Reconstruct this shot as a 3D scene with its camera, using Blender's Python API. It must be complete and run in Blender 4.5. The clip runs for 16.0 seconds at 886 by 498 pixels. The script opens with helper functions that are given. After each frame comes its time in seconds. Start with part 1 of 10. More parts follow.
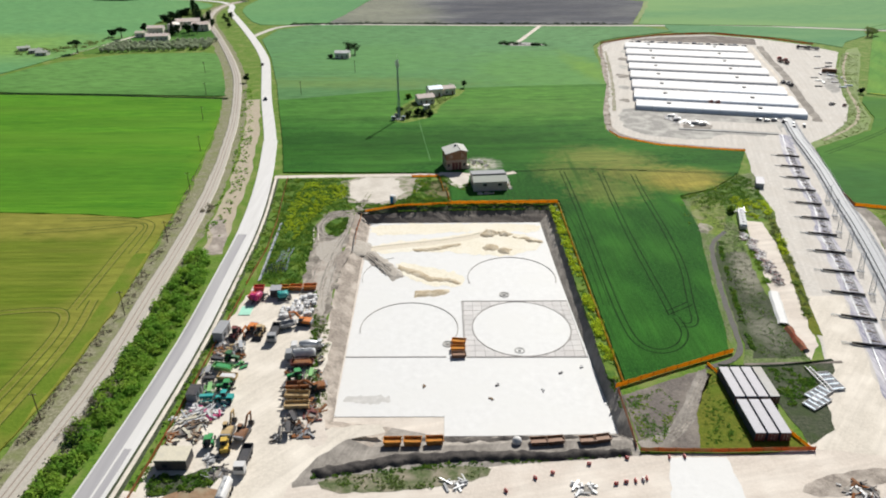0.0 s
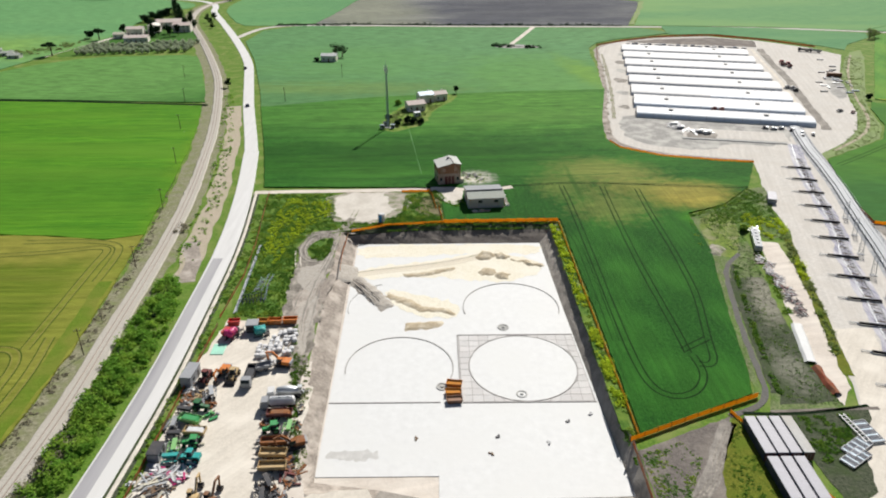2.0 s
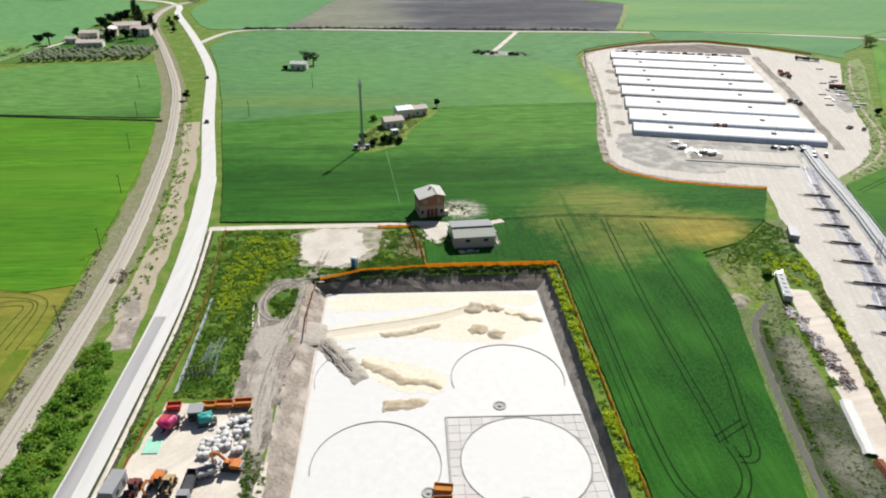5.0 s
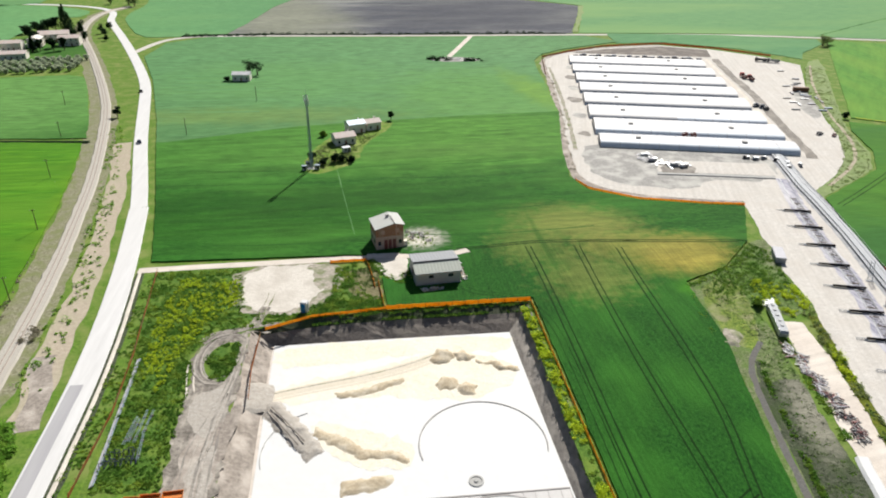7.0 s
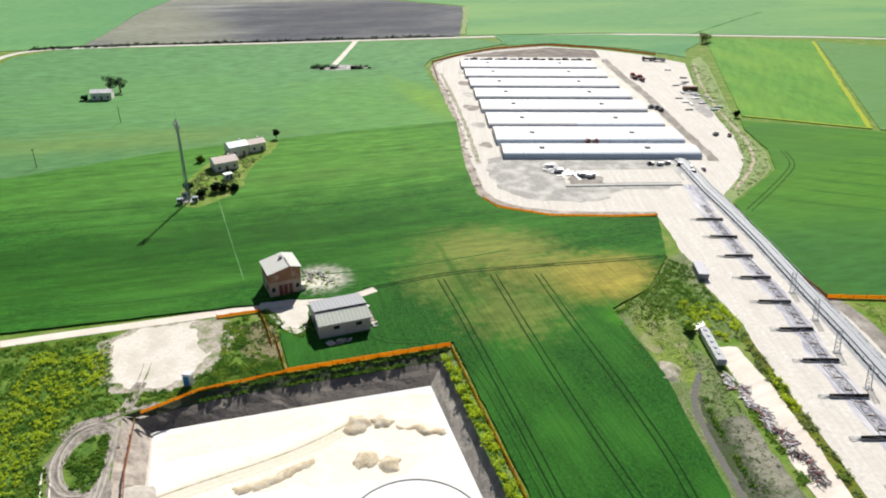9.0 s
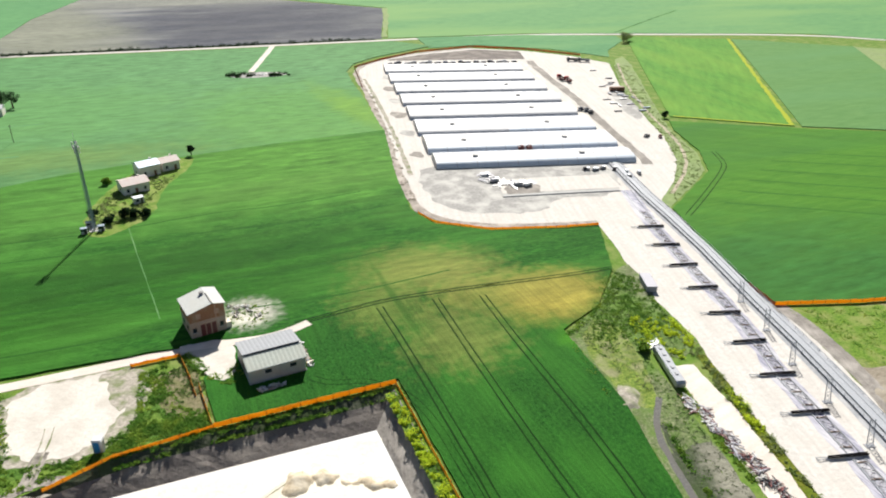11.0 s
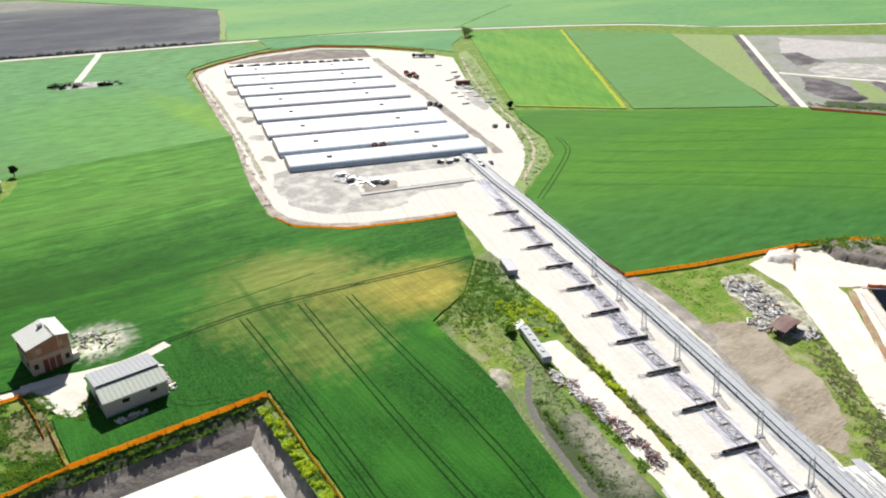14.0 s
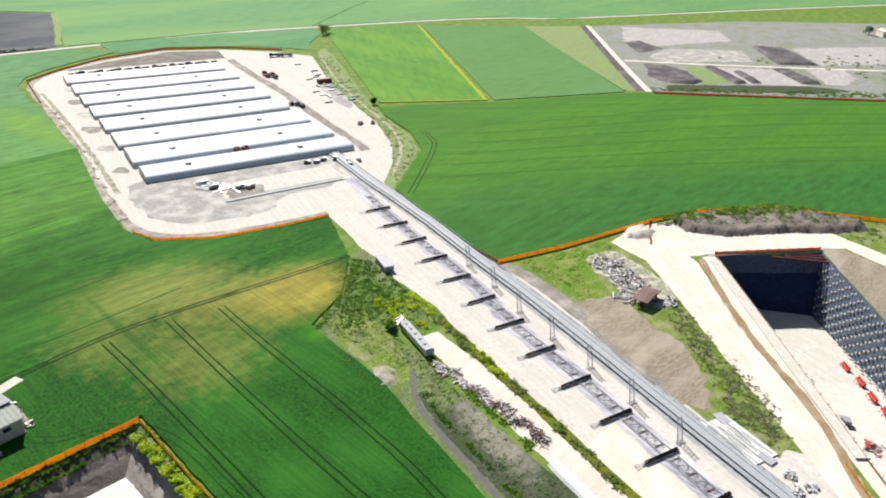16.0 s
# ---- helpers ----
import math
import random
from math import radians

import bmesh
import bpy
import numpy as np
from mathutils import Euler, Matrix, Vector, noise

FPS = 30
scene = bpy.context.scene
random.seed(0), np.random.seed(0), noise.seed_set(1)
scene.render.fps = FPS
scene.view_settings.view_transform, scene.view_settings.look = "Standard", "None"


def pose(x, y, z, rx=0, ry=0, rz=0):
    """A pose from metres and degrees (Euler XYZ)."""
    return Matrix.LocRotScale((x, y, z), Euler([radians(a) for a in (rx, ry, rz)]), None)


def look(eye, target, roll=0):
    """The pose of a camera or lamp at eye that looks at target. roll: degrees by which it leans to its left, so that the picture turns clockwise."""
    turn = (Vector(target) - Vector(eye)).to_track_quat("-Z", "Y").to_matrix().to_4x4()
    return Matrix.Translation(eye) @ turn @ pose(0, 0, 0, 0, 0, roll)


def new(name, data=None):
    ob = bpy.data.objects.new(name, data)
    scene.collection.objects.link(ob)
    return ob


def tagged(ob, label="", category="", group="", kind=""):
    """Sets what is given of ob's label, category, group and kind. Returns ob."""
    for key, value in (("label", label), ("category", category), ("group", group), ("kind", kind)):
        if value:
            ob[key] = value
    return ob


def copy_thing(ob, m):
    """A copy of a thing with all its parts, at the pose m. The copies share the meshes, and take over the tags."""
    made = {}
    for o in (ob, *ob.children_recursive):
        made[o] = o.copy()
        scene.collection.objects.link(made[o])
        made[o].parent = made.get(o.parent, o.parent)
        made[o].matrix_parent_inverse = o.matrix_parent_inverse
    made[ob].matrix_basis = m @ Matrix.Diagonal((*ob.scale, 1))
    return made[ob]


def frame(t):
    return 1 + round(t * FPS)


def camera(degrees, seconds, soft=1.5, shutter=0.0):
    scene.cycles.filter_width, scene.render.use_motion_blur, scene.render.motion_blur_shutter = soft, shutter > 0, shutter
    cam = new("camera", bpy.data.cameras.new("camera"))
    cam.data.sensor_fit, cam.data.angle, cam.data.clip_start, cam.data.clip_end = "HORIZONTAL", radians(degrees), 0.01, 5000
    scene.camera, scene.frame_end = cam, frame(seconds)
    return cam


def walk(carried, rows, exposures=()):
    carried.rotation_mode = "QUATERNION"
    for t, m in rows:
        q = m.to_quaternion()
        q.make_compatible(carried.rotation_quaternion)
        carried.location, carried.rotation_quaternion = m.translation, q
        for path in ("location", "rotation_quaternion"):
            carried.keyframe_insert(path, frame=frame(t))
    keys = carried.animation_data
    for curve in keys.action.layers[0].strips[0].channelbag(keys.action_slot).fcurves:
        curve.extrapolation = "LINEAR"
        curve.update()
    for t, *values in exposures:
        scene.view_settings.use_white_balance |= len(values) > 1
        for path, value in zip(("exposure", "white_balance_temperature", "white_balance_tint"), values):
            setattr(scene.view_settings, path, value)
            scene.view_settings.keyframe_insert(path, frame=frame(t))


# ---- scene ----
cam = camera(64.3, 16.0, soft=2.0)
PATH = [
    (0, (-0.014, -0.027, 114.971), (-0.027, 1.755, 114.063), -0.4),
    (0.5, (-0.196, 4.593, 114.727), (-0.201, 6.374, 113.817), -0.4),
    (1, (-0.455, 10.26, 114.441), (-0.456, 12.041, 113.53), -0.3),
    (1.5, (-0.683, 15.586, 114.264), (-0.677, 17.366, 113.352), -0.2),
    (2, (-0.87, 21.898, 114.096), (-0.856, 23.678, 113.183), -0.2),
    (2.5, (-1.124, 27.611, 113.905), (-1.103, 29.39, 112.992), -0.1),
    (3, (-1.344, 34.316, 113.72), (-1.312, 36.095, 112.807), -0.1),
    (3.5, (-1.54, 40.331, 113.497), (-1.495, 42.109, 112.583), 0.1),
    (4, (-1.741, 47.27, 113.305), (-1.68, 49.048, 112.39), 0.1),
    (4.2, (-1.828, 50.042, 113.238), (-1.761, 51.819, 112.322), 0.2),
    (6.5, (-2.49, 80.454, 112.29), (-2.385, 82.228, 111.372), 0.3),
    (7, (-1.736, 87.612, 112.116), (-1.538, 89.378, 111.199), 0.4),
    (7.5, (-1.761, 94.085, 111.857), (-1.446, 95.835, 110.94), 0.6),
    (8, (-1.756, 101.529, 111.588), (-1.366, 103.264, 110.671), 0.8),
    (8.5, (-1.351, 107.972, 111.398), (-0.913, 109.695, 110.481), 0.9),
    (9, (-0.663, 115.341, 111.323), (-0.175, 117.05, 110.407), 0.9),
    (9.2, (-0.387, 118.085, 111.295), (0.122, 119.789, 110.379), 1.0),
    (11.3, (1.381, 132.823, 110.74), (2.101, 134.451, 109.828), 1.3),
    (11.5, (1.483, 133.009, 110.647), (2.23, 134.626, 109.737), 1.3),
    (12, (1.568, 133.052, 110.427), (2.367, 134.644, 109.516), 1.3),
    (12.5, (1.548, 132.906, 110.362), (2.383, 134.479, 109.451), 1.3),
    (13, (1.692, 132.625, 110.278), (2.58, 134.168, 109.367), 1.4),
    (13.5, (1.805, 132.417, 110.217), (2.756, 133.924, 109.307), 1.5),
    (14, (1.864, 132.274, 110.11), (2.883, 133.735, 109.202), 1.6),
    (14.5, (2.005, 132.1, 110.051), (3.089, 133.516, 109.144), 1.8),
    (15, (2.102, 131.95, 110.007), (3.258, 133.308, 109.101), 1.9),
    (15.5, (2.162, 131.87, 109.927), (3.382, 133.171, 109.022), 2.0),
    (16, (2.634, 132.278, 109.818), (3.92, 133.514, 108.912), 2.1),
]
walk(cam, [(t, look(eye, target, roll)) for t, eye, target, roll in PATH],
     [(0.0, 0.36), (4.0, 0.41), (7.0, 0.55), (9.0, 0.68), (12.5, 0.88), (14.5, 0.84), (16.0, 0.76)])

# ---- world, sun, exposure ----
SUN_HEIGHT, SUN_TURN = radians(40), radians(22)
world = bpy.data.worlds.new("sky")
scene.world = world
world.use_nodes = True
wn = world.node_tree.nodes
sky = wn.new("ShaderNodeTexSky")
sky.sky_type = "NISHITA"
sky.sun_disc = False
sky.sun_elevation, sky.sun_rotation = SUN_HEIGHT, SUN_TURN
sky.altitude, sky.air_density, sky.dust_density = 200, 1.0, 1.5
wn["Background"].inputs["Strength"].default_value = 0.041
world.node_tree.links.new(sky.outputs[0], wn["Background"].inputs["Color"])
lamp = bpy.data.lights.new("sun", "SUN")
lamp.energy, lamp.angle, lamp.color = 5.0, radians(0.6), (1.0, 0.96, 0.89)
sun = new("sun", lamp)
sun.matrix_world = look((60, 150, 220), (60 - math.cos(SUN_HEIGHT) * math.sin(SUN_TURN), 150 - math.cos(SUN_HEIGHT) * math.cos(SUN_TURN), 220 - math.sin(SUN_HEIGHT)))

# ---- materials ----
def surface(name, low, high, patch=None, size=1.0, coarse=12.0, rough=0.85, metal=0.0, bump=0.15, stretch=None, turn=0.0, local=False, spread=0.5, rand=0.0):
    """Two colours mixed by fine grain of that size, with a third in coarse patches; stretch lengthens the grain along one direction."""
    m = bpy.data.materials.new(name)
    m.use_nodes = True
    n, l = m.node_tree.nodes, m.node_tree.links
    b = n["Principled BSDF"]
    b.inputs["Roughness"].default_value, b.inputs["Metallic"].default_value = rough, metal
    b.inputs["Specular IOR Level"].default_value = 0.06 if rough > 0.74 else 0.35
    if local:
        where = n.new("ShaderNodeTexCoord").outputs["Object"]
    else:
        where = n.new("ShaderNodeNewGeometry").outputs["Position"]
    mp = n.new("ShaderNodeMapping")
    mp.inputs["Rotation"].default_value = (0, 0, radians(turn))
    if stretch:
        mp.inputs["Scale"].default_value = stretch
    l.new(where, mp.inputs[0])
    fine = n.new("ShaderNodeTexNoise")
    fine.inputs["Scale"].default_value, fine.inputs["Detail"].default_value, fine.inputs["Roughness"].default_value = 1 / size, 6, 0.65
    l.new(mp.outputs[0], fine.inputs["Vector"])
    ramp = n.new("ShaderNodeMapRange")
    ramp.inputs["From Min"].default_value, ramp.inputs["From Max"].default_value = 0.5 - spread / 2, 0.5 + spread / 2
    l.new(fine.outputs[0], ramp.inputs[0])
    mix = n.new("ShaderNodeMix")
    mix.data_type = "RGBA"
    mix.inputs["A"].default_value, mix.inputs["B"].default_value = (*low, 1), (*high, 1)
    l.new(ramp.outputs[0], mix.inputs["Factor"])
    out = mix.outputs["Result"]
    big = n.new("ShaderNodeTexNoise")
    big.inputs["Scale"].default_value, big.inputs["Detail"].default_value = 1 / coarse, 4
    l.new(mp.outputs[0] if stretch else where, big.inputs["Vector"])
    if patch:
        r2 = n.new("ShaderNodeMapRange")
        r2.inputs["From Min"].default_value, r2.inputs["From Max"].default_value = 0.44, 0.66
        l.new(big.outputs[0], r2.inputs[0])
        m2 = n.new("ShaderNodeMix")
        m2.data_type = "RGBA"
        l.new(r2.outputs[0], m2.inputs["Factor"])
        l.new(out, m2.inputs["A"])
        m2.inputs["B"].default_value = (*patch, 1)
        out = m2.outputs["Result"]
    if rand:
        info = n.new("ShaderNodeObjectInfo")
        hsv = n.new("ShaderNodeHueSaturation")
        r3 = n.new("ShaderNodeMapRange")
        r3.inputs["To Min"].default_value, r3.inputs["To Max"].default_value = 1 - rand, 1 + rand
        l.new(info.outputs["Random"], r3.inputs[0])
        l.new(r3.outputs[0], hsv.inputs["Value"])
        l.new(out, hsv.inputs["Color"])
        out = hsv.outputs[0]
    l.new(out, b.inputs["Base Color"])
    if bump:
        bp = n.new("ShaderNodeBump")
        bp.inputs["Strength"].default_value, bp.inputs["Distance"].default_value = bump, size * 0.4
        l.new(fine.outputs[0], bp.inputs["Height"])
        l.new(bp.outputs[0], b.inputs["Normal"])
    return m


def blotch(m, centre, radii, turn, colour, strength=0.9, ragged=0.5, grain=14.0):
    """A patch of another colour with a ragged soft edge, as crop that has turned, soil that has been spread, or haze
    painted on far fields.
    """
    n, l = m.node_tree.nodes, m.node_tree.links
    b = n["Principled BSDF"]
    old = b.inputs["Base Color"].links[0].from_socket
    pos = n.new("ShaderNodeNewGeometry").outputs["Position"]
    mp = n.new("ShaderNodeMapping")
    mp.vector_type = "TEXTURE"
    mp.inputs["Location"].default_value = (centre[0], centre[1], 0)
    mp.inputs["Rotation"].default_value = (0, 0, radians(turn))
    mp.inputs["Scale"].default_value = (radii[0], radii[1], 100)
    l.new(pos, mp.inputs[0])
    ln = n.new("ShaderNodeVectorMath")
    ln.operation = "LENGTH"
    l.new(mp.outputs[0], ln.inputs[0])
    nz = n.new("ShaderNodeTexNoise")
    nz.inputs["Scale"].default_value, nz.inputs["Detail"].default_value, nz.inputs["Roughness"].default_value = 1 / grain, 5, 0.6
    l.new(pos, nz.inputs["Vector"])
    ad = n.new("ShaderNodeMath")
    ad.operation = "MULTIPLY_ADD"
    l.new(nz.outputs[0], ad.inputs[0])
    ad.inputs[1].default_value = ragged * 3
    l.new(ln.outputs["Value"], ad.inputs[2])
    mr = n.new("ShaderNodeMapRange")
    mr.interpolation_type = "SMOOTHSTEP"
    mr.inputs["From Min"].default_value, mr.inputs["From Max"].default_value = 0.45 + ragged * 1.5, 1.75 + ragged * 1.5
    mr.inputs["To Min"].default_value, mr.inputs["To Max"].default_value = strength, 0
    l.new(ad.outputs[0], mr.inputs[0])
    mx = n.new("ShaderNodeMix")
    mx.data_type = "RGBA"
    l.new(mr.outputs[0], mx.inputs["Factor"])
    l.new(old, mx.inputs["A"])
    mp2 = n.new("ShaderNodeMapping")
    mp2.inputs["Rotation"].default_value = (0, 0, radians(3 - turn))
    mp2.inputs["Scale"].default_value = (0.3, 1.0, 1.0)
    l.new(pos, mp2.inputs[0])
    tone = n.new("ShaderNodeTexNoise")
    tone.inputs["Scale"].default_value, tone.inputs["Detail"].default_value, tone.inputs["Roughness"].default_value = 0.3, 7, 0.7
    l.new(mp2.outputs[0], tone.inputs["Vector"])
    tr = n.new("ShaderNodeMapRange")
    tr.inputs["From Min"].default_value, tr.inputs["From Max"].default_value = 0.3, 0.7
    l.new(tone.outputs[0], tr.inputs[0])
    shade = n.new("ShaderNodeMix")
    shade.data_type = "RGBA"
    shade.inputs["A"].default_value, shade.inputs["B"].default_value = (*(c * 0.6 for c in colour), 1), (*(c * 1.38 for c in colour), 1)
    l.new(tr.outputs[0], shade.inputs["Factor"])
    l.new(shade.outputs["Result"], mx.inputs["B"])
    l.new(mx.outputs["Result"], b.inputs["Base Color"])
    return m


def bands(m, turn, length, width, amount, detail=6.0):
    """Uneven growth in long streaks: the colour grows lighter and darker along one direction."""
    n, l = m.node_tree.nodes, m.node_tree.links
    b = n["Principled BSDF"]
    old = b.inputs["Base Color"].links[0].from_socket
    mp = n.new("ShaderNodeMapping")
    mp.vector_type = "TEXTURE"
    mp.inputs["Rotation"].default_value = (0, 0, radians(turn))
    mp.inputs["Scale"].default_value = (length, width, 50)
    l.new(n.new("ShaderNodeNewGeometry").outputs["Position"], mp.inputs[0])
    nz = n.new("ShaderNodeTexNoise")
    nz.inputs["Scale"].default_value, nz.inputs["Detail"].default_value, nz.inputs["Roughness"].default_value = 1.0, detail, 0.6
    l.new(mp.outputs[0], nz.inputs["Vector"])
    mr = n.new("ShaderNodeMapRange")
    mr.inputs["From Min"].default_value, mr.inputs["From Max"].default_value = 0.3, 0.7
    mr.inputs["To Min"].default_value, mr.inputs["To Max"].default_value = 1 - amount, 1 + amount
    l.new(nz.outputs[0], mr.inputs[0])
    hsv = n.new("ShaderNodeHueSaturation")
    l.new(mr.outputs[0], hsv.inputs["Value"])
    l.new(old, hsv.inputs["Color"])
    l.new(hsv.outputs[0], b.inputs["Base Color"])
    return m


def paint(name, colour, rough=0.5, metal=0.0, wear=0.25, size=0.5):
    """Painted metal or plastic with slight fading and dirt."""
    dark = tuple(c * (1 - wear) for c in colour)
    dirt = tuple(c * 0.7 + 0.05 for c in colour)
    return surface(name, dark, colour, dirt, size, size * 5, rough, metal, 0.03, local=True)


def thin(m, share=0.52):
    """Lets light through, as leaves and netting do."""
    n, l = m.node_tree.nodes, m.node_tree.links
    b = n["Principled BSDF"]
    tr = n.new("ShaderNodeBsdfTranslucent")
    l.new(b.inputs["Base Color"].links[0].from_socket, tr.inputs["Color"])
    mx = n.new("ShaderNodeMixShader")
    mx.inputs[0].default_value = share
    l.new(b.outputs[0], mx.inputs[1])
    l.new(tr.outputs[0], mx.inputs[2])
    l.new(mx.outputs[0], n["Material Output"].inputs[0])


GRASS = surface("verge_grass", (0.045, 0.115, 0.014), (0.145, 0.235, 0.036), (0.17, 0.215, 0.06), 0.8, 7, spread=0.36)
MEADOW = surface("meadow", (0.025, 0.085, 0.014), (0.055, 0.15, 0.022), (0.085, 0.17, 0.03), 2.5, 40)
WHEAT = surface("wheat_green", (0.008, 0.056, 0.006), (0.029, 0.128, 0.014), (0.041, 0.145, 0.018), 0.9, 26, bump=0.6, stretch=(0.4, 1.0, 1.0), turn=4, spread=0.3)
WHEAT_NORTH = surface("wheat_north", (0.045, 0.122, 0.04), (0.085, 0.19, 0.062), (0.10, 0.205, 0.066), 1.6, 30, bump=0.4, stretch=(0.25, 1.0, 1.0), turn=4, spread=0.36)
WHEAT_SOUTH = surface("wheat_south", (0.006, 0.044, 0.005), (0.022, 0.106, 0.012), (0.027, 0.117, 0.013), 0.6, 22, bump=0.9, stretch=(1.0, 0.6, 1.0), turn=2, spread=0.3)
WHEAT_LIGHT = surface("wheat_light", (0.036, 0.14, 0.008), (0.094, 0.245, 0.014), (0.08, 0.20, 0.014), 1.5, 26, bump=0.4, stretch=(0.12, 1.0, 1.0), turn=2, spread=0.4)
WHEAT_DRY = surface("wheat_yellowing", (0.075, 0.125, 0.009), (0.135, 0.18, 0.018), (0.165, 0.18, 0.028), 1.8, 26, bump=0.4, stretch=(0.14, 1.0, 1.0), turn=2, spread=0.4)
WHEAT_EAST = surface("wheat_east", (0.042, 0.14, 0.014), (0.072, 0.185, 0.02), (0.045, 0.14, 0.022), 1.6, 30, bump=0.3, stretch=(0.15, 1.0, 1.0), turn=30, spread=0.45)
CROP_MID = surface("mid_green_crop", (0.075, 0.175, 0.05), (0.11, 0.22, 0.07), (0.095, 0.21, 0.075), 3, 40, stretch=(0.2, 1.0, 1.0), turn=56, spread=0.4)
# Far crops are paler and bluer: distance haze put into their colours.
WHEAT_HAZED = surface("wheat_hazed", (0.06, 0.175, 0.072), (0.098, 0.235, 0.10), (0.125, 0.255, 0.10), 4, 60, stretch=(0.3, 1.0, 1.0), turn=-8, spread=0.36)
WHEAT_PALE_HAZED = surface("wheat_pale_hazed", (0.08, 0.195, 0.078), (0.125, 0.265, 0.10), (0.145, 0.27, 0.095), 4, 60, stretch=(0.3, 1.0, 1.0), turn=20, spread=0.36)
YELLOWING = surface("young_crop", (0.06, 0.18, 0.026), (0.10, 0.24, 0.036), (0.12, 0.245, 0.036), 2.5, 26, stretch=(1.0, 0.25, 1.0), turn=-36, spread=0.4)
PLOUGHED = surface("ploughed_soil", (0.048, 0.054, 0.07), (0.125, 0.132, 0.148), (0.215, 0.22, 0.21), 3, 28, stretch=(0.3, 1.0, 1.0), turn=-5, bump=0.6, spread=0.36)
YARD = surface("dusty_rubble_yard", (0.21, 0.19, 0.155), (0.47, 0.43, 0.37), (0.14, 0.175, 0.07), 0.9, 3.5, bump=0.5, spread=0.42)
STRAW = surface("dry_straw", (0.12, 0.125, 0.07), (0.31, 0.295, 0.205), (0.17, 0.19, 0.085), 0.9, 4, bump=0.6, spread=0.34)
GRAVEL = surface("limestone_gravel", (0.50, 0.46, 0.40), (0.63, 0.585, 0.515), (0.66, 0.615, 0.545), 0.8, 9, bump=0.25)
GRAVEL_PINK = surface("pinkish_gravel", (0.50, 0.445, 0.39), (0.61, 0.555, 0.495), (0.63, 0.58, 0.52), 0.8, 9, bump=0.25)
WHITE_GRAVEL = surface("crushed_white_stone", (0.45, 0.425, 0.39), (0.59, 0.565, 0.53), (0.50, 0.47, 0.43), 1.4, 8, bump=0.3, spread=0.4)
GREY_GRAVEL = surface("grey_gravel", (0.20, 0.195, 0.185), (0.39, 0.38, 0.36), (0.46, 0.45, 0.42), 1.2, 7, bump=0.4, spread=0.5)
DIRT = surface("bare_earth", (0.175, 0.15, 0.13), (0.36, 0.32, 0.28), (0.43, 0.385, 0.34), 1.0, 5, bump=0.6, spread=0.42)
DIRT_GREY = surface("grey_earth", (0.16, 0.145, 0.13), (0.28, 0.26, 0.235), (0.33, 0.305, 0.275), 1.0, 6, bump=0.5)
DIRT_WARM = surface("brown_earth", (0.165, 0.14, 0.105), (0.30, 0.262, 0.205), (0.32, 0.285, 0.23), 0.6, 6, bump=0.5, stretch=(0.25, 1, 1), turn=-45, spread=0.36)
# Dark earth, also taken for banks whose south faces lie in shade.
DIRT_DARK = surface("dark_and_shaded_earth", (0.105, 0.092, 0.085), (0.19, 0.17, 0.155), (0.23, 0.205, 0.18), 1.0, 8, bump=0.6)
RED_EARTH = surface("red_earth", (0.20, 0.125, 0.075), (0.32, 0.21, 0.135), (0.30, 0.26, 0.18), 0.8, 5, bump=0.4)
SAND = surface("yellow_sand", (0.63, 0.58, 0.46), (0.73, 0.70, 0.60), (0.70, 0.67, 0.58), 1.2, 9, bump=0.4)
TANSOIL = surface("tan_soil", (0.33, 0.27, 0.185), (0.52, 0.445, 0.33), (0.58, 0.52, 0.41), 0.8, 3, bump=0.6)
ASPHALT = surface("worn_asphalt", (0.52, 0.515, 0.51), (0.64, 0.635, 0.63), (0.58, 0.575, 0.565), 2.0, 18, rough=0.75, bump=0.1, stretch=(1, 0.1, 1))
ASPHALT_DARK = surface("fresh_asphalt", (0.235, 0.23, 0.25), (0.33, 0.325, 0.345), (0.38, 0.375, 0.385), 1.5, 9, rough=0.8, bump=0.1, stretch=(1, 0.08, 1))
BALLAST = surface("railway_ballast", (0.32, 0.30, 0.265), (0.49, 0.46, 0.41), (0.40, 0.37, 0.325), 0.6, 14, bump=0.4)
CONCRETE = surface("pale_concrete", (0.55, 0.555, 0.555), (0.625, 0.632, 0.632), (0.585, 0.59, 0.585), 2.2, 16, rough=0.7, bump=0.06)
CONCRETE_GREY = surface("grey_concrete", (0.32, 0.32, 0.31), (0.46, 0.455, 0.44), (0.38, 0.375, 0.36), 0.8, 5, rough=0.8, bump=0.1)
PANEL = surface("concrete_panel", (0.50, 0.49, 0.485), (0.59, 0.58, 0.57), (0.54, 0.52, 0.51), 0.7, 5, rough=0.75, bump=0.06, rand=0.06)
JOINT = surface("dark_joint", (0.27, 0.255, 0.25), (0.36, 0.35, 0.335), None, 0.6, 4)
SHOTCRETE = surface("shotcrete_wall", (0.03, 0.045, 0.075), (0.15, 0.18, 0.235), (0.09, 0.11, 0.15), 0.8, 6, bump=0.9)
BRICK = surface("weathered_brick", (0.24, 0.115, 0.07), (0.36, 0.19, 0.12), (0.33, 0.22, 0.155), 0.35, 2.5, bump=0.3, local=True)
PLASTER = surface("grey_render", (0.40, 0.395, 0.385), (0.53, 0.525, 0.51), (0.45, 0.435, 0.41), 0.8, 4, bump=0.1, local=True)
WHITE_WALL = surface("whitewashed_wall", (0.62, 0.59, 0.54), (0.76, 0.74, 0.70), (0.66, 0.60, 0.52), 0.9, 4, bump=0.08, local=True)
